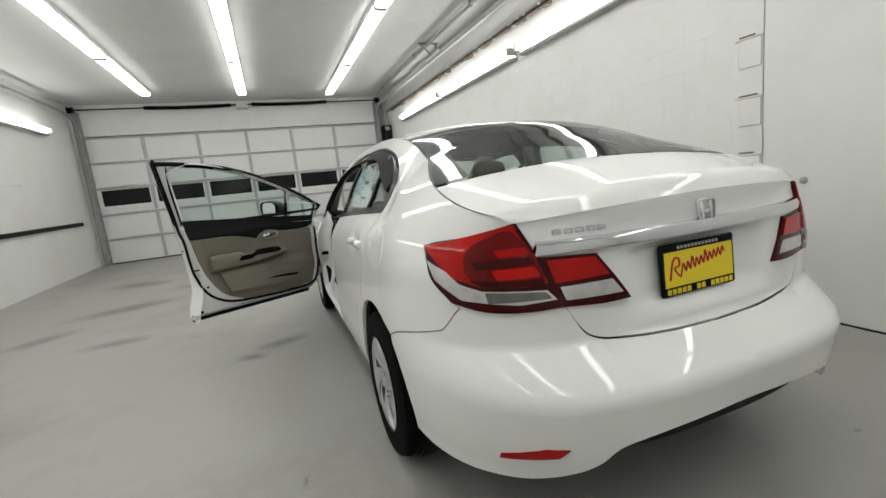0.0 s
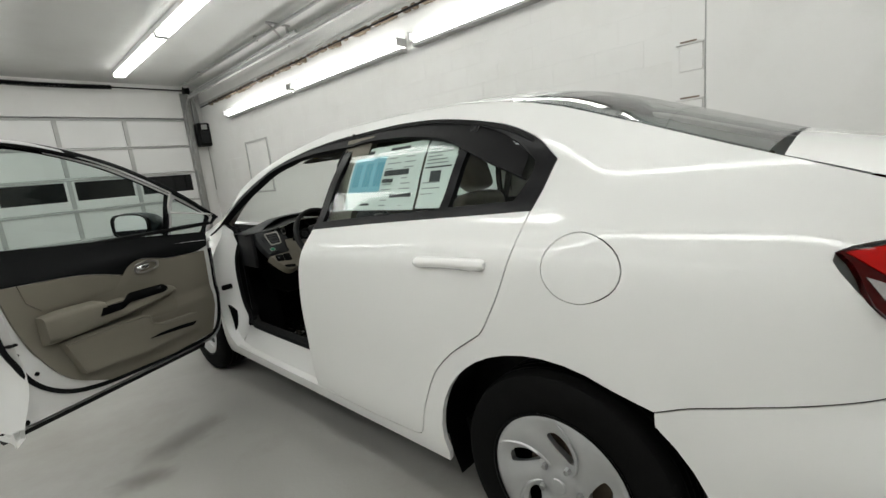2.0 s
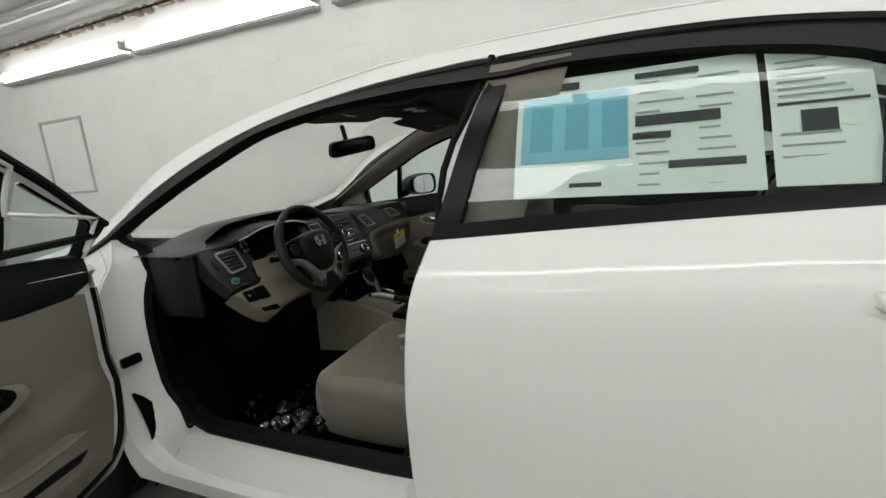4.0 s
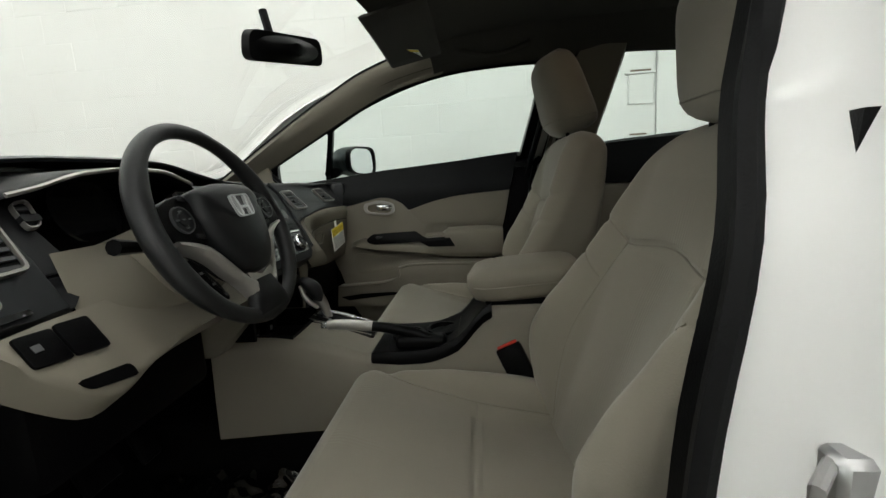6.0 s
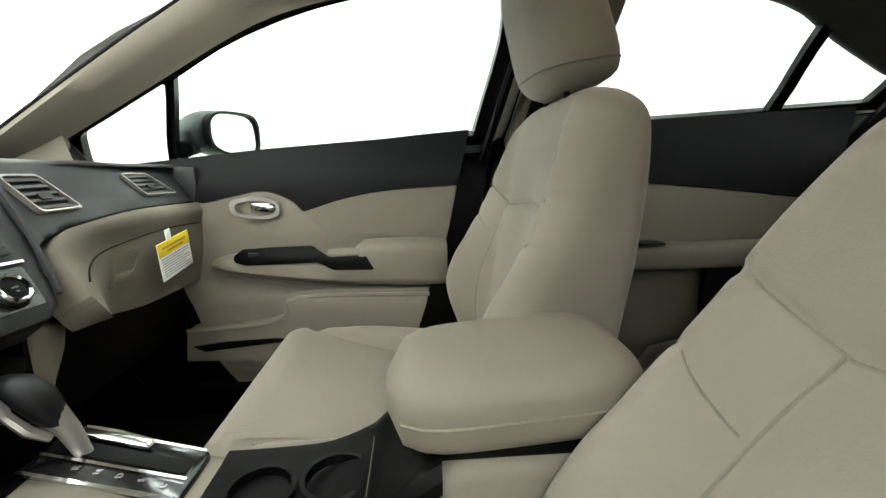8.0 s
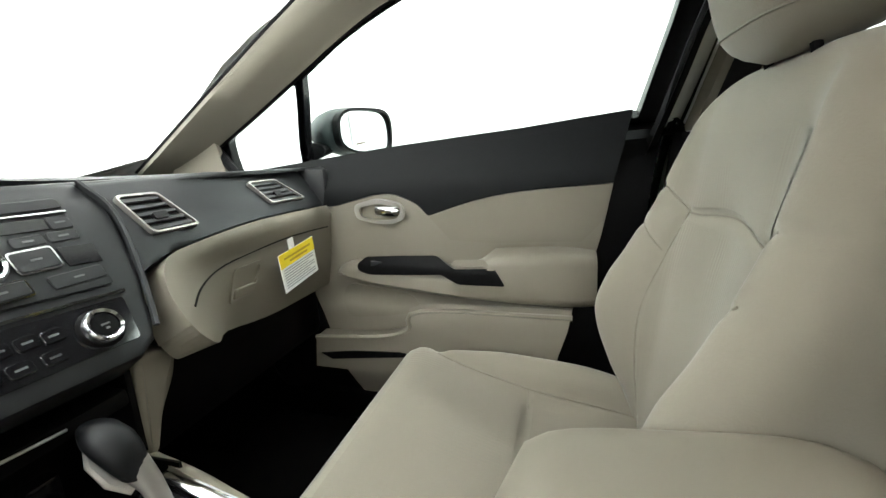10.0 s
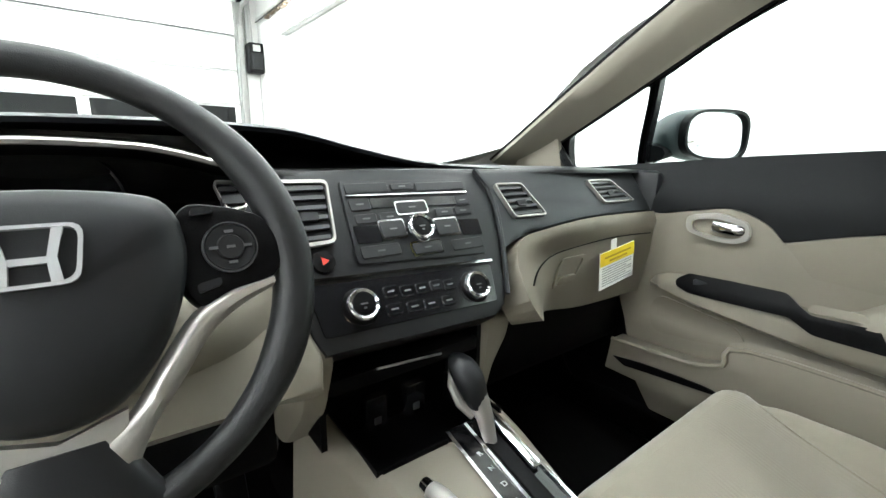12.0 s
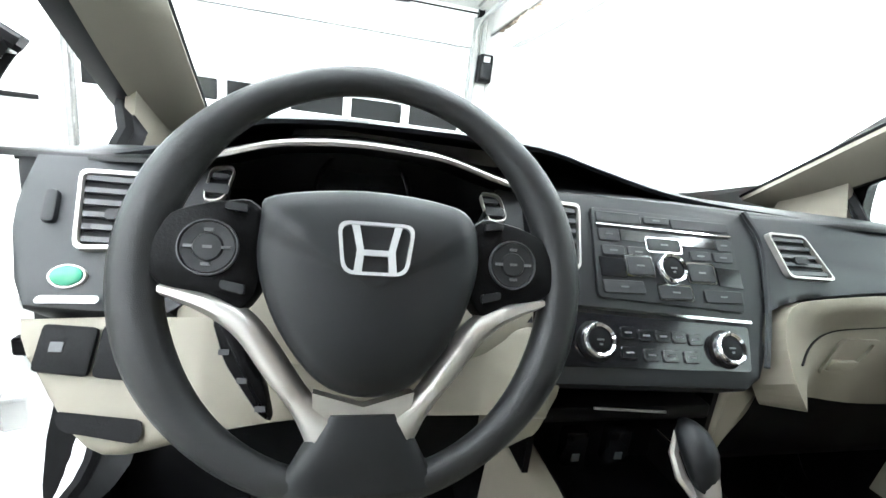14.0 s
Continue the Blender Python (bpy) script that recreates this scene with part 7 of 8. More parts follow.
for k, u in enumerate((-0.638, -0.592)):
    part("switch_blank", plate(round_poly([(u, 0.755 - 0.004 * k), (u + 0.043, 0.751 - 0.004 * k), (u + 0.043, 0.786), (u, 0.788)], 0.004, 2), 0.004, face, 0.001), BLACK, kp, "black switch blank")
part("switch_mark", plate([(-0.628, 0.768), (-0.618, 0.768), (-0.618, 0.775), (-0.628, 0.775)], 0.001, lambda a, b, w: face(a, b, w + 0.004)), DIMINK, kp)
part("coin_slot", plate(round_poly([(-0.606, 0.716), (-0.545, 0.706), (-0.545, 0.722), (-0.614, 0.729)], 0.006, 2), 0.002, face), BLACK, kp)
part("under_dash", slab((-0.55, 3.06, 0.52), (-0.17, 3.40, 0.68), 0.02, 2), BLACK, dash)
part("under_dash", slab((0.14, 3.06, 0.50), (0.71, 3.42, 0.72), 0.02, 2), BLACK, dash)
glove = spl([(0.170, 0.745), (0.176, 0.790), (0.205, 0.826), (0.269, 0.836), (0.425, 0.843), (0.614, 0.839), (0.725, 0.836)], 4) + [(0.725, 0.836), (0.725, 0.74)] + spl([(0.725, 0.634), (0.60, 0.636), (0.45, 0.642), (0.30, 0.670), (0.215, 0.700), (0.180, 0.730), (0.170, 0.760)], 4)


def glove_to(u, v, w):
    k = sm(0.12, 0.36, u) * sm(0.850, 0.785, v)
    y = (2.94 + 0.70 * (v - 0.78) + 0.03 * sm(0.2, 0.7, u)) * (1 - k) + (3.02 + 0.10 * (0.72 - v)) * k - 0.010 * math.sin(math.pi * min(1, max(0, (v - 0.64) / 0.20)))
    return (u, y - (w - 0.05), v)


glove_skin = lambda u, v: np.array([glove_to(a_, b_, 0.056) for a_, b_ in zip(np.ravel(u), np.ravel(v))])
gp = sheet("glove_panel", glove, glove_skin, BEIGE, dash, "beige glove box panel", step=0.02, depth=0.05, out_minus=False)
gl = spl([(0.205, 0.758), (0.250, 0.770), (0.363, 0.783), (0.499, 0.791), (0.600, 0.790), (0.712, 0.784)], 5)
part("lid_gap", tube([glove_to(u, v, 0.0568) for u, v in gl], 0.0016, 5), BLACK, gp, "thin gap above the glove box lid")
part("glove_pull", frame_plate(round_poly([(0.334, 0.708), (0.404, 0.706), (0.438, 0.768), (0.356, 0.768)], 0.012, 3), round_poly([(0.342, 0.713), (0.398, 0.712), (0.427, 0.761), (0.363, 0.761)], 0.010, 3), 0.004, lambda u, v, w: glove_to(u, v, w + 0.057)), BEIGE, gp)
part("pull_cup", plate(round_poly([(0.346, 0.714), (0.398, 0.713), (0.408, 0.730), (0.352, 0.731)], 0.005, 2), 0.008, lambda u, v, w: glove_to(u, v, w + 0.056), 0.002), BEIGEDK, gp)
part("hood_side", slab((0.70, 3.0, 0.74), (0.735, 3.42, 0.93), 0.02, 2), DARK, dash)
part("hood_side", slab((-0.715, 3.05, 0.72), (-0.690, 3.42, 0.925), 0.01, 2), DARK, dash)

# centre stack foot: dark pocket with two sockets, beige cheeks
for lo_, hi_ in (((-0.145, 3.04, 0.52), (0.115, 3.06, 0.75)), ((-0.145, 2.95, 0.735), (0.115, 3.04, 0.75)), ((-0.150, 2.96, 0.592), (-0.142, 3.04, 0.735)), ((0.108, 2.96, 0.592), (0.116, 3.04, 0.735)), ((-0.1085, 2.893, 0.535), (-0.1045, 3.04, 0.590)), ((0.1045, 2.90, 0.535), (0.1085, 3.04, 0.590)), ((-0.1045, 2.893, 0.535), (0.0, 2.897, 0.588))):
    part("pocket_wall", slab(lo_, hi_), BLACK, dash, "black wall of an open pocket")
part("pocket_base", slab((-0.1045, 2.897, 0.528), (0.1045, 3.05, 0.542), 0.003, 1), BLACK, dash)
part("pocket_line", tube([(-0.075, 2.95, 0.690), (0.03, 2.95, 0.682)], 0.0018, 5), SATIN, dash)
part("pocket_shelf", slab((-0.14, 2.955, 0.665), (0.106, 3.05, 0.688), 0.006, 2), BLACK, dash)
for u in (-0.038, 0.033):
    so = part("socket", slab((u - 0.019, 3.018, 0.545), (u + 0.019, 3.042, 0.602), 0.006, 2), GLOSSY, dash, "black flap of a power socket")
    part("socket_mark", slab((u - 0.006, 3.0165, 0.556), (u + 0.006, 3.019, 0.568)), DIMINK, so)
part("cheek", plate(round_poly([(0.124, 0.716), (0.188, 0.706), (0.178, 0.668), (0.150, 0.625), (0.134, 0.575), (0.112, 0.575), (0.112, 0.64)], 0.012, 3), 0.09, lambda u, v, w: (u, 3.05 - w, v), 0.010, 3), BEIGE, dash, "beige cheek of the stack")
part("cheek", plate(round_poly([(2.915, 0.74), (2.94, 0.765), (3.07, 0.77), (3.08, 0.56), (3.03, 0.57), (2.95, 0.655)], 0.02, 3), 0.03, lambda u, v, w: (-0.147 - w, u, v), 0.008), BEIGE, dash, "beige cheek of the stack")

# ---------- steering wheel ----------
sw = new("steering_wheel")
sw.parent = car
sw["label"] = "black steering wheel with silver lower spokes"
SC, SU, SN = Vector((-0.367, 2.859, 0.878)), Vector((0, 0.3754, 0.9269)), Vector((0, -0.9269, 0.3754))


def wh(u, v, w):
    return tuple(SC + Vector((u, 0, 0)) + SU * v + SN * w)


def rim_r(a):
    return 0.0162 + 0.0022 * max(0, math.cos(2 * (a - 0.35))) ** 2


rows = []
for i in range(96):
    a = 2 * math.pi * i / 96
    up_ = max(0.0, math.sin(a))
    r = 0.0172 - 0.0050 * sm(0.35, 0.95, abs(math.sin(a)))
    rc = 0.1600 - 0.0045 * up_
    rows.append([wh((rc + r * math.cos(b)) * math.cos(a), (rc + r * math.cos(b)) * math.sin(a), 0.9 * r * math.sin(b) + 0.004) for b in [2 * math.pi * j / 16 for j in range(16)]])
part("rim", rings(rows, loop=True), mat("wheel_grain", (0.006, 0.0064, 0.0072), 0.42, vary=0.1, scale=30, bump=0.25, bscale=1400, spec=0.42), sw, "black grained wheel rim")
pad = ring([(-0.072, 0.050), (-0.008, 0.059), (0.056, 0.054), (0.078, 0.040), (0.083, 0.004), (0.066, -0.046), (0.035, -0.083), (0.001, -0.092), (-0.033, -0.081), (-0.063, -0.045), (-0.080, -0.002), (-0.080, 0.034)], 4)
rows = []
for f, w in ((1.0, -0.03), (1.0, 0.012), (0.985, 0.020), (0.94, 0.027), (0.80, 0.033), (0.55, 0.037), (0.25, 0.039), (0.02, 0.0395)):
    rows.append([wh(u * f, (v + 0.015) * f - 0.015, w + 0.004 * f * (v > 0.03)) for u, v in pad])
part("airbag_cover", rings(rows), DARK, sw, "dark airbag cover with a chrome badge", sharp=60)
hub = part("wheel_back", rings([[wh(0.075 * f * math.cos(a), -0.01 + 0.07 * f * math.sin(a), w) for a in [2 * math.pi * j / 24 for j in range(24)]] for f, w in ((1.0, -0.02), (0.9, -0.04), (0.6, -0.06), (0.55, -0.14))]), BLACK, sw)
emb_o = round_poly([(-0.0275, 0.018), (0.0275, 0.018), (0.0225, -0.019), (-0.0225, -0.019)], 0.009, 4)
emb_i = [(u * 0.90, v * 0.88) for u, v in emb_o]
eto = lambda u, v, w: wh(u + 0.001, v + 0.013, w + 0.040)
eb = part("wheel_badge", frame_plate(emb_o, emb_i, 0.004, eto), BADGE, sw, "bright wheel badge")
for s in (-1, 1):
    part("badge_bar", plate([(s * 0.0175, 0.0155), (s * 0.0122, 0.0155), (s * 0.0082, -0.003), (s * 0.0092, -0.0168), (s * 0.0148, -0.0168), (s * 0.0132, -0.002)][::s], 0.0045, eto), BADGE, eb)
part("badge_bar", plate([(-0.009, -0.0055), (0.009, -0.0055), (0.0082, -0.0015), (-0.0082, -0.0015)], 0.004, eto), BADGE, eb)
for s in (-1, 1):
    pod = [(s * u, v) for u, v in ((0.076, 0.036), (0.088, 0.048), (0.120, 0.042), (0.140, 0.034), (0.150, 0.012), (0.148, -0.012), (0.135, -0.020), (0.110, -0.022), (0.088, -0.034), (0.078, -0.02))]
    pd = part("button_pod", plate(round_poly(pod[::s], 0.006, 2), 0.024, lambda u, v, w: wh(u, v, w - 0.008), 0.004), BLACK, sw, "black button pod")
    cc = (s * 0.112, 0.010)
    m = Matrix.Translation(wh(*cc, 0.016)) @ SN.to_track_quat("Z", "Y").to_matrix().to_4x4()
    part("button_ring", moved(lathe([(0.0182, 0), (0.0198, 0), (0.0195, 0.004), (0.0186, 0.004)], 32), m), SLAT, pd, "dark grey ring round the buttons")
    part("button_dial", moved(lathe([(0.0, 0.004), (0.009, 0.004), (0.010, 0.002), (0.0175, 0.003), (0.0185, 0.0), (0, 0)], 32), m), DARK, pd)
    for du, dv in ((0, 0.012), (0, -0.012), (-0.012, 0), (0.012, 0), (0, 0)):
        part("button_mark", moved(slab((du - 0.003, dv - 0.001, 0.003), (du + 0.003, dv + 0.001, 0.0046)), m), DIMINK, pd)
    part("small_button", plate(round_poly([(s * 0.086, -0.022), (s * 0.102, -0.018), (s * 0.102, -0.012), (s * 0.086, -0.015)][::s], 0.002, 2), 0.004, lambda u, v, w: wh(u, v, w + 0.0155)), DARK, pd)
    part("small_button", plate(round_poly([(s * 0.088, 0.036), (s * 0.104, 0.038), (s * 0.103, 0.043), (s * 0.089, 0.042)][::s], 0.002, 2), 0.004, lambda u, v, w: wh(u, v, w + 0.0155)), DARK, pd)
    line_i = spl([(0.140, -0.016), (0.108, -0.022), (0.082, -0.034), (0.060, -0.060), (0.038, -0.090), (0.020, -0.101)], 4) + [(0.020, -0.101)]
    line_o = spl([(0.140, -0.024), (0.112, -0.036), (0.090, -0.052), (0.070, -0.078), (0.050, -0.102), (0.036, -0.128)], 4) + [(0.036, -0.128)]
    rows = [[wh(s * (a[0] * (1 - k) + b[0] * k), a[1] * (1 - k) + b[1] * k, w) for k, w in ((0, 0.000), (0.0, 0.012), (0.25, 0.019), (0.7, 0.019), (1.0, 0.010), (1.0, -0.004))] for a, b in zip(line_i, line_o)]
    part("silver_spoke", rings(rows), SATIN, sw, "satin silver lower spoke", sharp=60)
part("silver_bridge", plate([(-0.036, -0.088), (0.0, -0.098), (0.036, -0.088), (0.034, -0.108), (0.0, -0.108), (-0.034, -0.108)], 0.018, lambda u, v, w: wh(u, v, w)), SATIN, sw)
rows = []
for v, hw in ((-0.103, 0.028), (-0.112, 0.034), (-0.125, 0.041), (-0.138, 0.048), (-0.148, 0.056), (-0.156, 0.060)):
    rows.append([wh(hw * math.copysign(abs(math.cos(a)) ** 0.5, math.cos(a)), v, 0.006 + (0.016 if v > -0.14 else 0.012) * math.sin(a)) for a in [2 * math.pi * j / 20 for j in range(20)]])
part("lower_spoke", rings(rows), DARK, sw, "dark lower spoke", sharp=60)
for s in (-1, 1):
    rows = []
    for u, hw in ((0.100, 0.026), (0.120, 0.027), (0.135, 0.029), (0.150, 0.036)):
        rows.append([wh(s * u, 0.010 + hw * math.copysign(abs(math.cos(a)) ** 0.6, math.cos(a)), -0.002 + 0.012 * math.sin(a)) for a in [2 * math.pi * j / 14 for j in range(14)]])
    part("side_spoke", rings(rows), DARK, sw, sharp=60)
tp_ = [(-0.100, -0.030), (-0.088, -0.062), (-0.062, -0.098), (-0.052, -0.104), (-0.060, -0.074), (-0.078, -0.046), (-0.090, -0.028)]
ph_ = part("phone_buttons", plate(round_poly(tp_, 0.006, 2), 0.016, lambda u, v, w: wh(u - 0.012, v - 0.010, w - 0.022), 0.004), BLACK, sw, "black phone buttons below the spoke")
for k in range(3):
    part("button_mark", plate([(-0.094 + 0.014 * k, -0.053 - 0.020 * k), (-0.087 + 0.014 * k, -0.053 - 0.020 * k), (-0.087 + 0.014 * k, -0.049 - 0.020 * k), (-0.094 + 0.014 * k, -0.049 - 0.020 * k)], 0.001, lambda u, v, w: wh(u - 0.010, v - 0.012, w - 0.0055)), DIMINK, ph_)
# column shroud and stalks
col = part("column_shroud", rings([[wh(0.062 * k * math.copysign(abs(math.cos(a)) ** 0.7, math.cos(a)), -0.015 + 0.060 * k * math.copysign(abs(math.sin(a)) ** 0.7, math.sin(a)), w) for a in [2 * math.pi * j / 20 for j in range(20)]] for k, w in ((0.8, -0.045), (1.0, -0.055), (1.12, -0.12), (1.2, -0.20))]), BEIGE, car, "beige steering column shroud")
for s in (-1, 1):
    part("stalk", tube([wh(s * 0.05, 0.0, -0.07), wh(s * 0.11, 0.006, -0.062), wh(s * 0.155, 0.010, -0.055)], [0.008, 0.009, 0.011], 8), BLACK, col, "black column stalk")

# ---------- centre console ----------
con = new("centre_console")
con.parent = car
con["label"] = "beige centre console with black tray and armrest"


def con_top(y):
    return pc([2.20, 2.42, 2.45, 2.52, 2.60, 2.71, 2.80, 2.89, 3.0, 3.08], [0.645, 0.645, 0.632, 0.560, 0.535, 0.532, 0.560, 0.582, 0.588, 0.588], y)


rows = []
for y in [2.20 + 0.03 * i for i in range(24)] + [2.8915, 2.8925] + [2.92 + 0.03 * i for i in range(6)]:
    z, w = con_top(y), pc([2.2, 2.6, 2.8, 3.07], [0.095, 0.100, 0.112, 0.150], y)
    k, h = min(w - 0.022, 0.109), 0.070 if y > 2.892 else 0.0
    rows.append([(-w - 0.010, y, 0.362), (-w - 0.007, y, 0.45), (-w, y, z - 0.02), (-w + 0.006, y, z - 0.006), (-w + 0.02, y, z), (-k, y, z), (-k, y, z - h), (k, y, z - h), (k, y, z), (w - 0.02, y, z), (w - 0.006, y, z - 0.006), (w, y, z - 0.02), (w + 0.007, y, 0.45), (w + 0.010, y, 0.362)])
part("console_body", rings(rows), BEIGE, con, "beige console body", sharp=50)
rows = []
for y in [2.435 + 0.02 * i for i in range(15)]:
    z = con_top(y)
    e = sm(2.435, 2.46, y) * (1 - sm(2.69, 2.716, y))
    rows.append([(-0.102, y, z - 0.022), (-0.106, y, z - 0.004), (-0.098, y, z + 0.008), (-0.082, y, z + 0.007), (-0.074, y, z + 0.006 - 0.003 * e), (0.074, y, z + 0.006 - 0.003 * e), (0.082, y, z + 0.007), (0.098, y, z + 0.008), (0.106, y, z - 0.004), (0.102, y, z - 0.022)])
tray = part("cup_tray", rings(rows), BLACK, con, "black cup tray", sharp=50)
for y in (2.555, 2.645):
    part("cup_well", rings([[(0.012 + r * math.cos(a), y + r * math.sin(a) * 0.95, con_top(y) + h) for a in [2 * math.pi * j / 24 for j in range(24)]] for r, h in ((0.044, 0.004), (0.044, 0.014), (0.038, 0.014), (0.036, 0.003))], cap=False), BLACK, tray)
rows = []
for i in range(15):
    f = -1 + 2 * i / 14
    r = max(0.02, 1 - abs(f) ** 5) ** 0.32
    y = 2.355 + 0.135 * f
    rows.append([(-0.004 + 0.098 * r * math.copysign(abs(math.cos(a)) ** 0.45, math.cos(a)), y, 0.688 + 0.010 * (-f) + 0.041 * r * math.copysign(abs(math.sin(a)) ** 0.6, math.sin(a))) for a in [2 * math.pi * j / 28 for j in range(28)]])
lid_ = part("armrest_lid", rings(rows), BEIGEDK, con, "padded beige armrest lid", sharp=80)
part("lid_seam", tube([rows[i][0] for i in range(1, 14)] + [rows[i][14] for i in range(13, 0, -1)], 0.002, 5, loop=True), BEIGE, lid_)
part("lid_base", slab((-0.088, 2.23, 0.64), (0.082, 2.45, 0.672), 0.008, 2), BLACK, con)
# handbrake
hb = part("handbrake", tube([(-0.072, 2.575, 0.560), (-0.073, 2.62, 0.578), (-0.076, 2.68, 0.592), (-0.078, 2.72, 0.598)], [0.0125, 0.0125, 0.012, 0.0115], 12), BLACK, con, "black and silver handbrake lever")
part("grip", tube([(-0.078, 2.712, 0.597), (-0.079, 2.75, 0.602), (-0.080, 2.80, 0.604), (-0.081, 2.818, 0.603)], [0.0115, 0.0125, 0.0120, 0.0105], 14), SATIN, hb)
part("release_button", tube([(-0.081, 2.816, 0.603), (-0.081, 2.832, 0.602)], [0.009, 0.008], 12), CHROME, hb)
part("gaiter", slab((-0.092, 2.54, 0.54), (-0.052, 2.66, 0.572), 0.012, 3), BLACK, hb)
# gear selector
pl = part("selector_plate", plate(round_poly([(0.000, 2.735), (0.094, 2.735), (0.094, 2.905), (0.006, 2.905)], 0.010, 3), 0.012, lambda u, v, w: (u, v, con_top(v) - 0.004 + w), 0.002), GLOSSY, con, "black selector plate with chrome lines")
for u in (0.004, 0.036, 0.090):
    part("chrome_line", plate([(u - 0.0025, 2.74), (u + 0.0025, 2.74), (u + 0.0025, 2.90), (u - 0.0025, 2.90)], 0.004, lambda a, b, w: (a, b, con_top(b) + 0.007 + w)), CHROME, pl)
part("selector_gate", plate(round_poly([(0.042, 2.745), (0.066, 2.745), (0.066, 2.895), (0.042, 2.895)], 0.005, 2), 0.003, lambda a, b, w: (a, b, con_top(b) + 0.0075 + w)), BLACK, pl)
part("chrome_gate", plate(round_poly([(0.068, 2.80), (0.086, 2.80), (0.086, 2.895), (0.072, 2.895)], 0.005, 2), 0.006, lambda a, b, w: (a, b, con_top(b) + 0.0075 + w), 0.002), CHROME, pl)
for k, ch in enumerate("RNDSL"):
    words("gear_letter", ch, 0.011, pose(0.020, 2.850 - 0.023 * k, con_top(2.850 - 0.023 * k) + 0.0085, 0, 0, 0), GREYINK, pl, 0.0004)
lever = part("selector_lever", tube([(0.052, 2.862, 0.575), (0.047, 2.872, 0.615), (0.042, 2.884, 0.640)], [0.009, 0.012, 0.016], 14), SATIN, con, "silver selector lever with a black knob")
rows = []
for f, a_, b_ in ((0.0, 0.016, 0.014), (0.2, 0.019, 0.018), (0.45, 0.022, 0.024), (0.7, 0.023, 0.027), (0.88, 0.019, 0.022), (0.97, 0.010, 0.012), (1.0, 0.001, 0.001)):
    c = Vector((0.042, 2.882, 0.632)) + Vector((-0.012, 0.024, 0.062)) * f
    rows.append([(c.x + a_ * math.cos(t_), c.y + b_ * math.sin(t_), c.z + 0.25 * b_ * math.sin(t_)) for t_ in [2 * math.pi * j / 18 for j in range(18)]])
part("knob", rings(rows), DARK, lever, "black selector knob", sharp=80)
part("knob_trim", tube([(0.030, 2.926, 0.672), (0.022, 2.915, 0.650), (0.026, 2.900, 0.628), (0.038, 2.886, 0.612)], [0.004, 0.006, 0.007, 0.006], 8), SATIN, lever)
# pedals and wrapped mat under the wheel
for x, w, h in ((-0.33, 0.06, 0.05), (-0.22, 0.03, 0.07)):
    pe = part("pedal", moved(slab((-w / 2 - 0.01, -0.008, -h), (w / 2 + 0.01, 0.008, h), 0.006, 2), pose(x, 3.22, 0.42, -25, 0, 0)), BLACK, car, "black pedal")
    part("pedal_arm", tube([(x, 3.23, 0.44), (x, 3.30, 0.62)], 0.009, 6), BLACK, pe)

film = thing("floor_mat_film", "crumpled clear plastic film over the floor mat", "plastic film", (-0.40, 2.98, 0.24))
noise_z = lambda u, v: 0.035 + 0.034 * noise.noise((u * 7, v * 9, 1.7)) + 0.012 * noise.noise((u * 19, v * 15, 4.1))
part("sheet", grid(lambda u, v: (-0.24 + 0.48 * u, -0.22 + 0.44 * v, noise_z(u, v)), 60, 56), WRAP, film, sharp=60)
mat_ = thing("floor_mat", "black carpet floor mat", "mat", (-0.40, 2.98, 0.236))
part("carpet_pad", slab((-0.25, -0.24, 0), (0.25, 0.26, 0.012), 0.005, 1), CARPET, mat_)

# ---------- loose papers ----------
card = thing("hang_tag", "yellow and white paper tag hanging from the glove box", "tag", (0.520, 2.980, 0.774))
cm = pose(0, 0, 0, 0, -7, 0)
part("card", moved(slab((-0.063, -0.001, -0.080), (0.063, 0.001, 0.0)), cm), PAPER, card)
part("header", moved(slab((-0.063, -0.0018, -0.029), (0.063, -0.001, 0.0)), cm), YELLOW, card, "yellow header")
part("tab", moved(slab((-0.024, -0.001, -0.002), (-0.004, 0.001, 0.022), 0.0008, 1), cm), PAPER, card)
BROWNINK = mat("brown_ink", (0.45, 0.30, 0.02), 0.6)
for k in range(2):
    part("print_line", moved(slab((-0.048 + 0.018 * k, -0.0024, -0.014 - 0.009 * k), (0.048 - 0.014 * k, -0.0017, -0.010 - 0.009 * k)), cm), BROWNINK, card)
for k in range(8):
    part("print_line", moved(slab((-0.056, -0.0018, -0.0355 - 0.0054 * k), (0.054 - 0.02 * (k % 3 == 2), -0.001, -0.0334 - 0.0054 * k)), cm), GREYINK, card)

# price sheet behind the rear door glass
sheet_m = doors[0]


def pane_at(y, z, out):
    p = skin(np.array(y), np.array(z))
    return (float(p[0]) + 0.014 - out, y, z)


def label_bar(name, y0, z0, y1, z1, material, parent, lev, label=""):
    # y runs forward, so the sheet's left edge lies at the higher y
    rows = [[pane_at(y0 + (y1 - y0) * i / 4, z0 + (z1 - z0) * j / 4, lev * 0.0006) for i in range(5)] for j in range(5)]
    return part(name, rings(rows, False, False), material, parent, label)


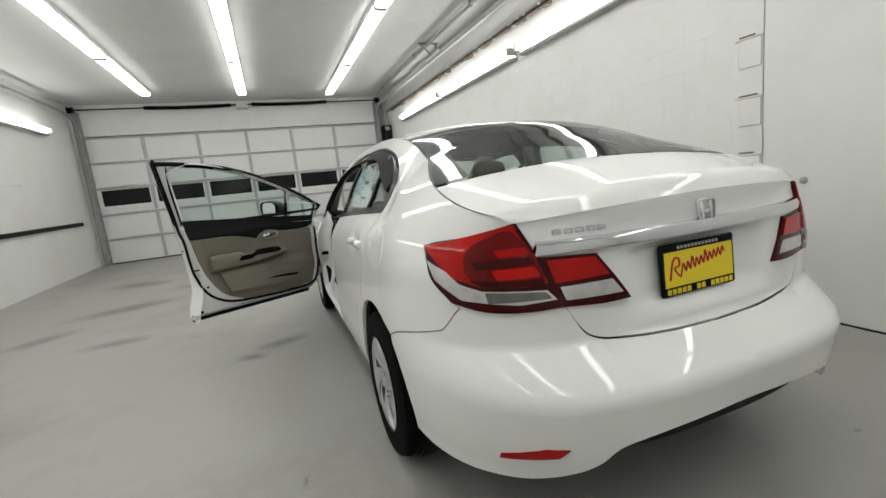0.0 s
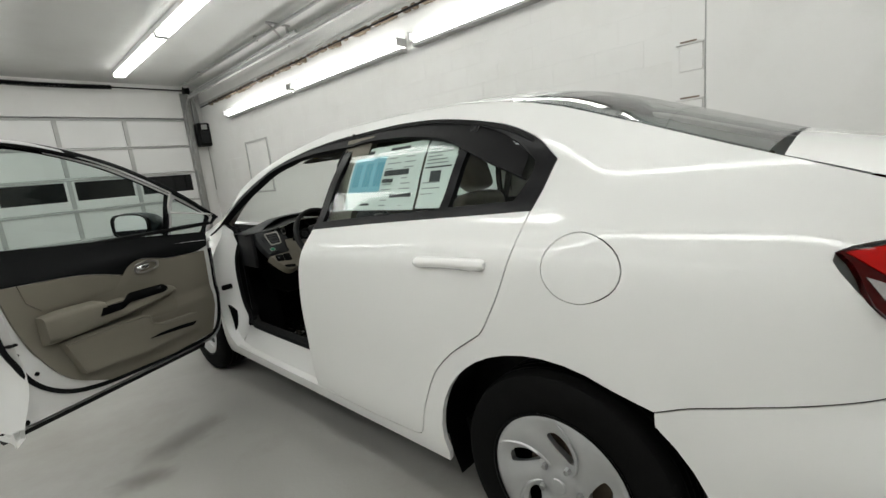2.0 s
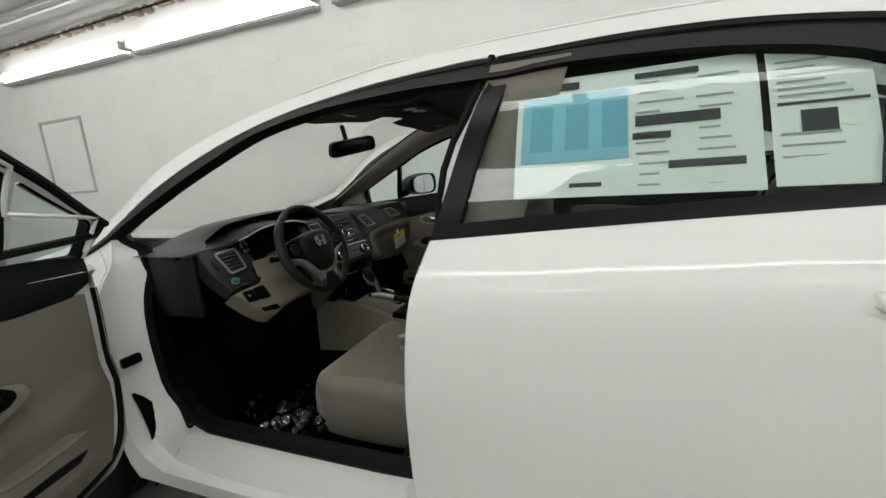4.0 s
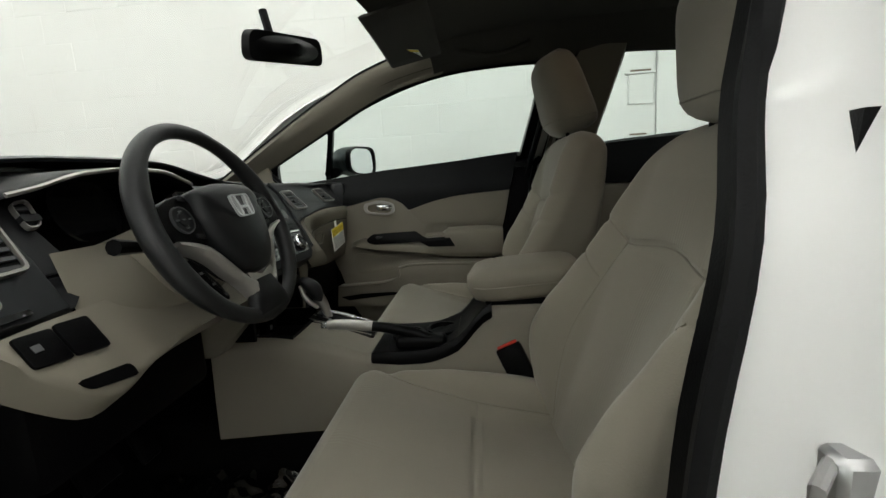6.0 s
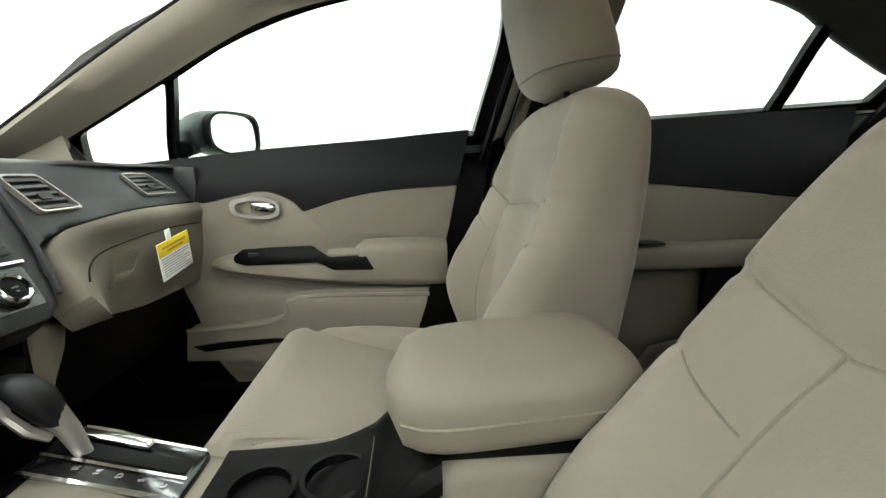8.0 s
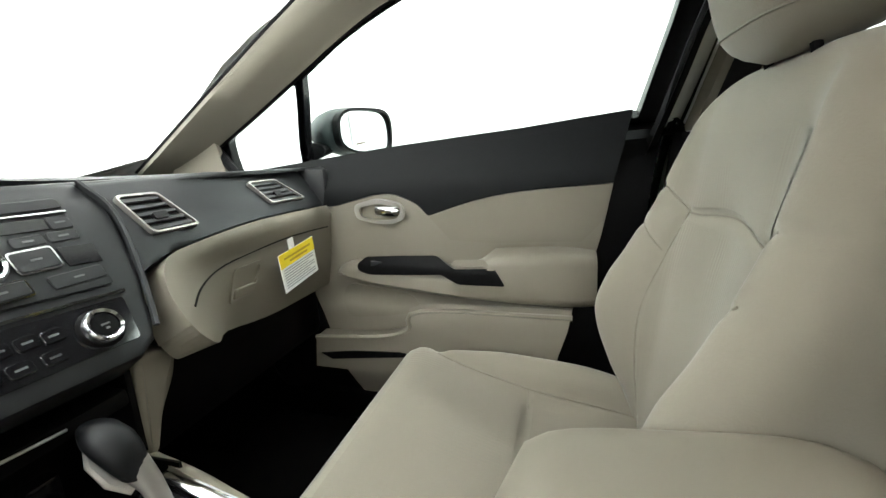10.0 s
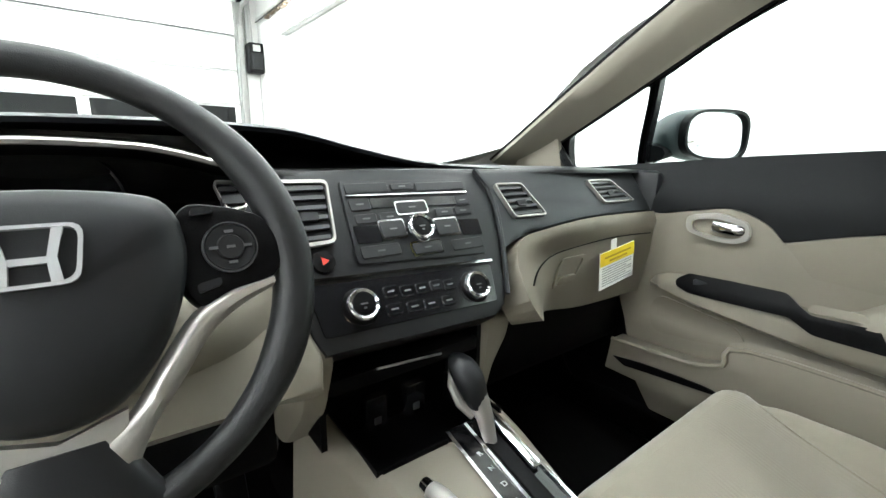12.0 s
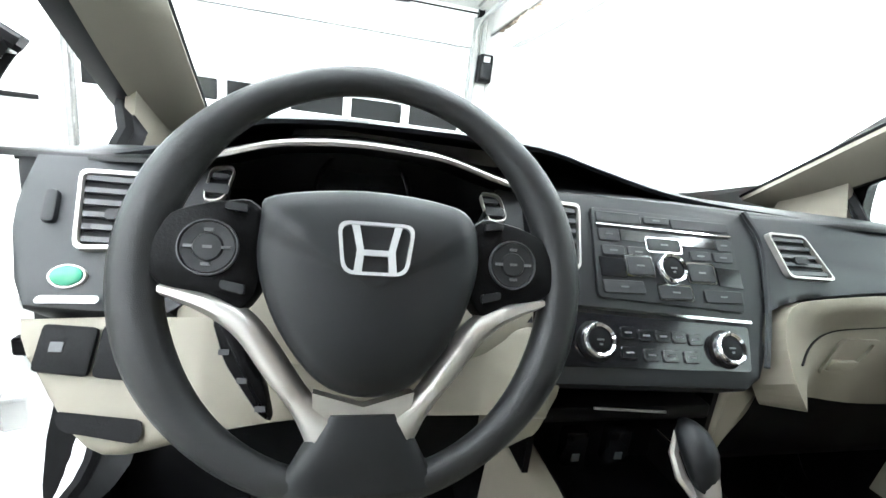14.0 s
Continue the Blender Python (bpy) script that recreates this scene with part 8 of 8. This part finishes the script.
stk = thing("price_sheet", "printed price sheet stuck inside the rear door glass", "sticker", (0, 0, 0))
BLUEMARK = mat("blue_ink", (0.05, 0.07, 0.35), 0.5)
label_bar("paper", 2.030, 1.060, 1.598, 1.300, PAPER, stk, 0, "white printed sheet")
label_bar("second_paper", 1.586, 1.064, 1.442, 1.304, PAPER, stk, 1, "narrow white label")
label_bar("blue_block", 2.018, 1.128, 1.812, 1.262, BLUEINK, stk, 2, "pale blue block")
label_bar("header_bar", 2.014, 1.272, 1.905, 1.288, INK, stk, 2)
for y0, z0, y1, z1 in ((1.800, 1.276, 1.690, 1.288), (1.800, 1.184, 1.660, 1.204), (1.805, 1.160, 1.740, 1.172), (1.745, 1.104, 1.625, 1.118), (1.920, 1.078, 1.860, 1.086), (1.576, 1.196, 1.452, 1.201), (1.576, 1.092, 1.452, 1.097), (1.545, 1.150, 1.495, 1.186)):
    label_bar("dark_block", y0, z0, y1, z1, INK, stk, 3)
rnd = random.Random(7)
for k in range(22):
    z = 1.075 + (k % 11) * 0.019
    y0 = (1.800 if k < 11 else 1.70) - 0.01 * rnd.random()
    label_bar("print_line", y0, z, y0 - 0.03 - 0.05 * rnd.random(), z + 0.004, GREYINK, stk, 2)
for k in range(9):
    z = 1.108 + 0.019 * k if k < 3 else 1.21 + 0.012 * (k - 3)
    label_bar("print_line", 1.574, z, 1.574 - 0.05 - 0.06 * rnd.random(), z + 0.004, GREYINK, stk, 3)
for k in range(4):
    label_bar("blue_mark", 1.575 - 0.026 * k, 1.292, 1.557 - 0.026 * k, 1.302, BLUEMARK, stk, 3)
for k in range(3):
    label_bar("blue_band", 2.00 - 0.07 * k, 1.150, 1.955 - 0.07 * k, 1.240, mat("deeper_blue_ink", (0.16, 0.42, 0.56), 0.6) if k == 0 else bpy.data.materials["deeper_blue_ink"], stk, 3)

# ---------- smears on the concrete ----------
for x, y, a, b, turn in ((-1.30, 2.86, 0.34, 0.16, 20), (-1.52, 2.66, 0.20, 0.12, -30), (-3.0, 5.4, 0.9, 0.35, 15), (-3.3, 7.2, 0.8, 0.45, -20), (-3.5, 4.5, 0.5, 0.25, 40), (-2.7, 3.85, 0.45, 0.2, 0), (-1.26, 0.98, 0.02, 0.07, -15), (0.84, 0.14, 0.03, 0.02, 0), (-2.3, 6.3, 0.6, 0.3, -10)):
    st = part("stain", join(grid(lambda u, v: ((2 * u - 1), (2 * v - 1), 0.0), 4, 4)), SMUDGE, floor)
    st.matrix_basis = pose(x, y, 0.0015, 0, 0, turn) @ Matrix.Diagonal((a, b, 1, 1))
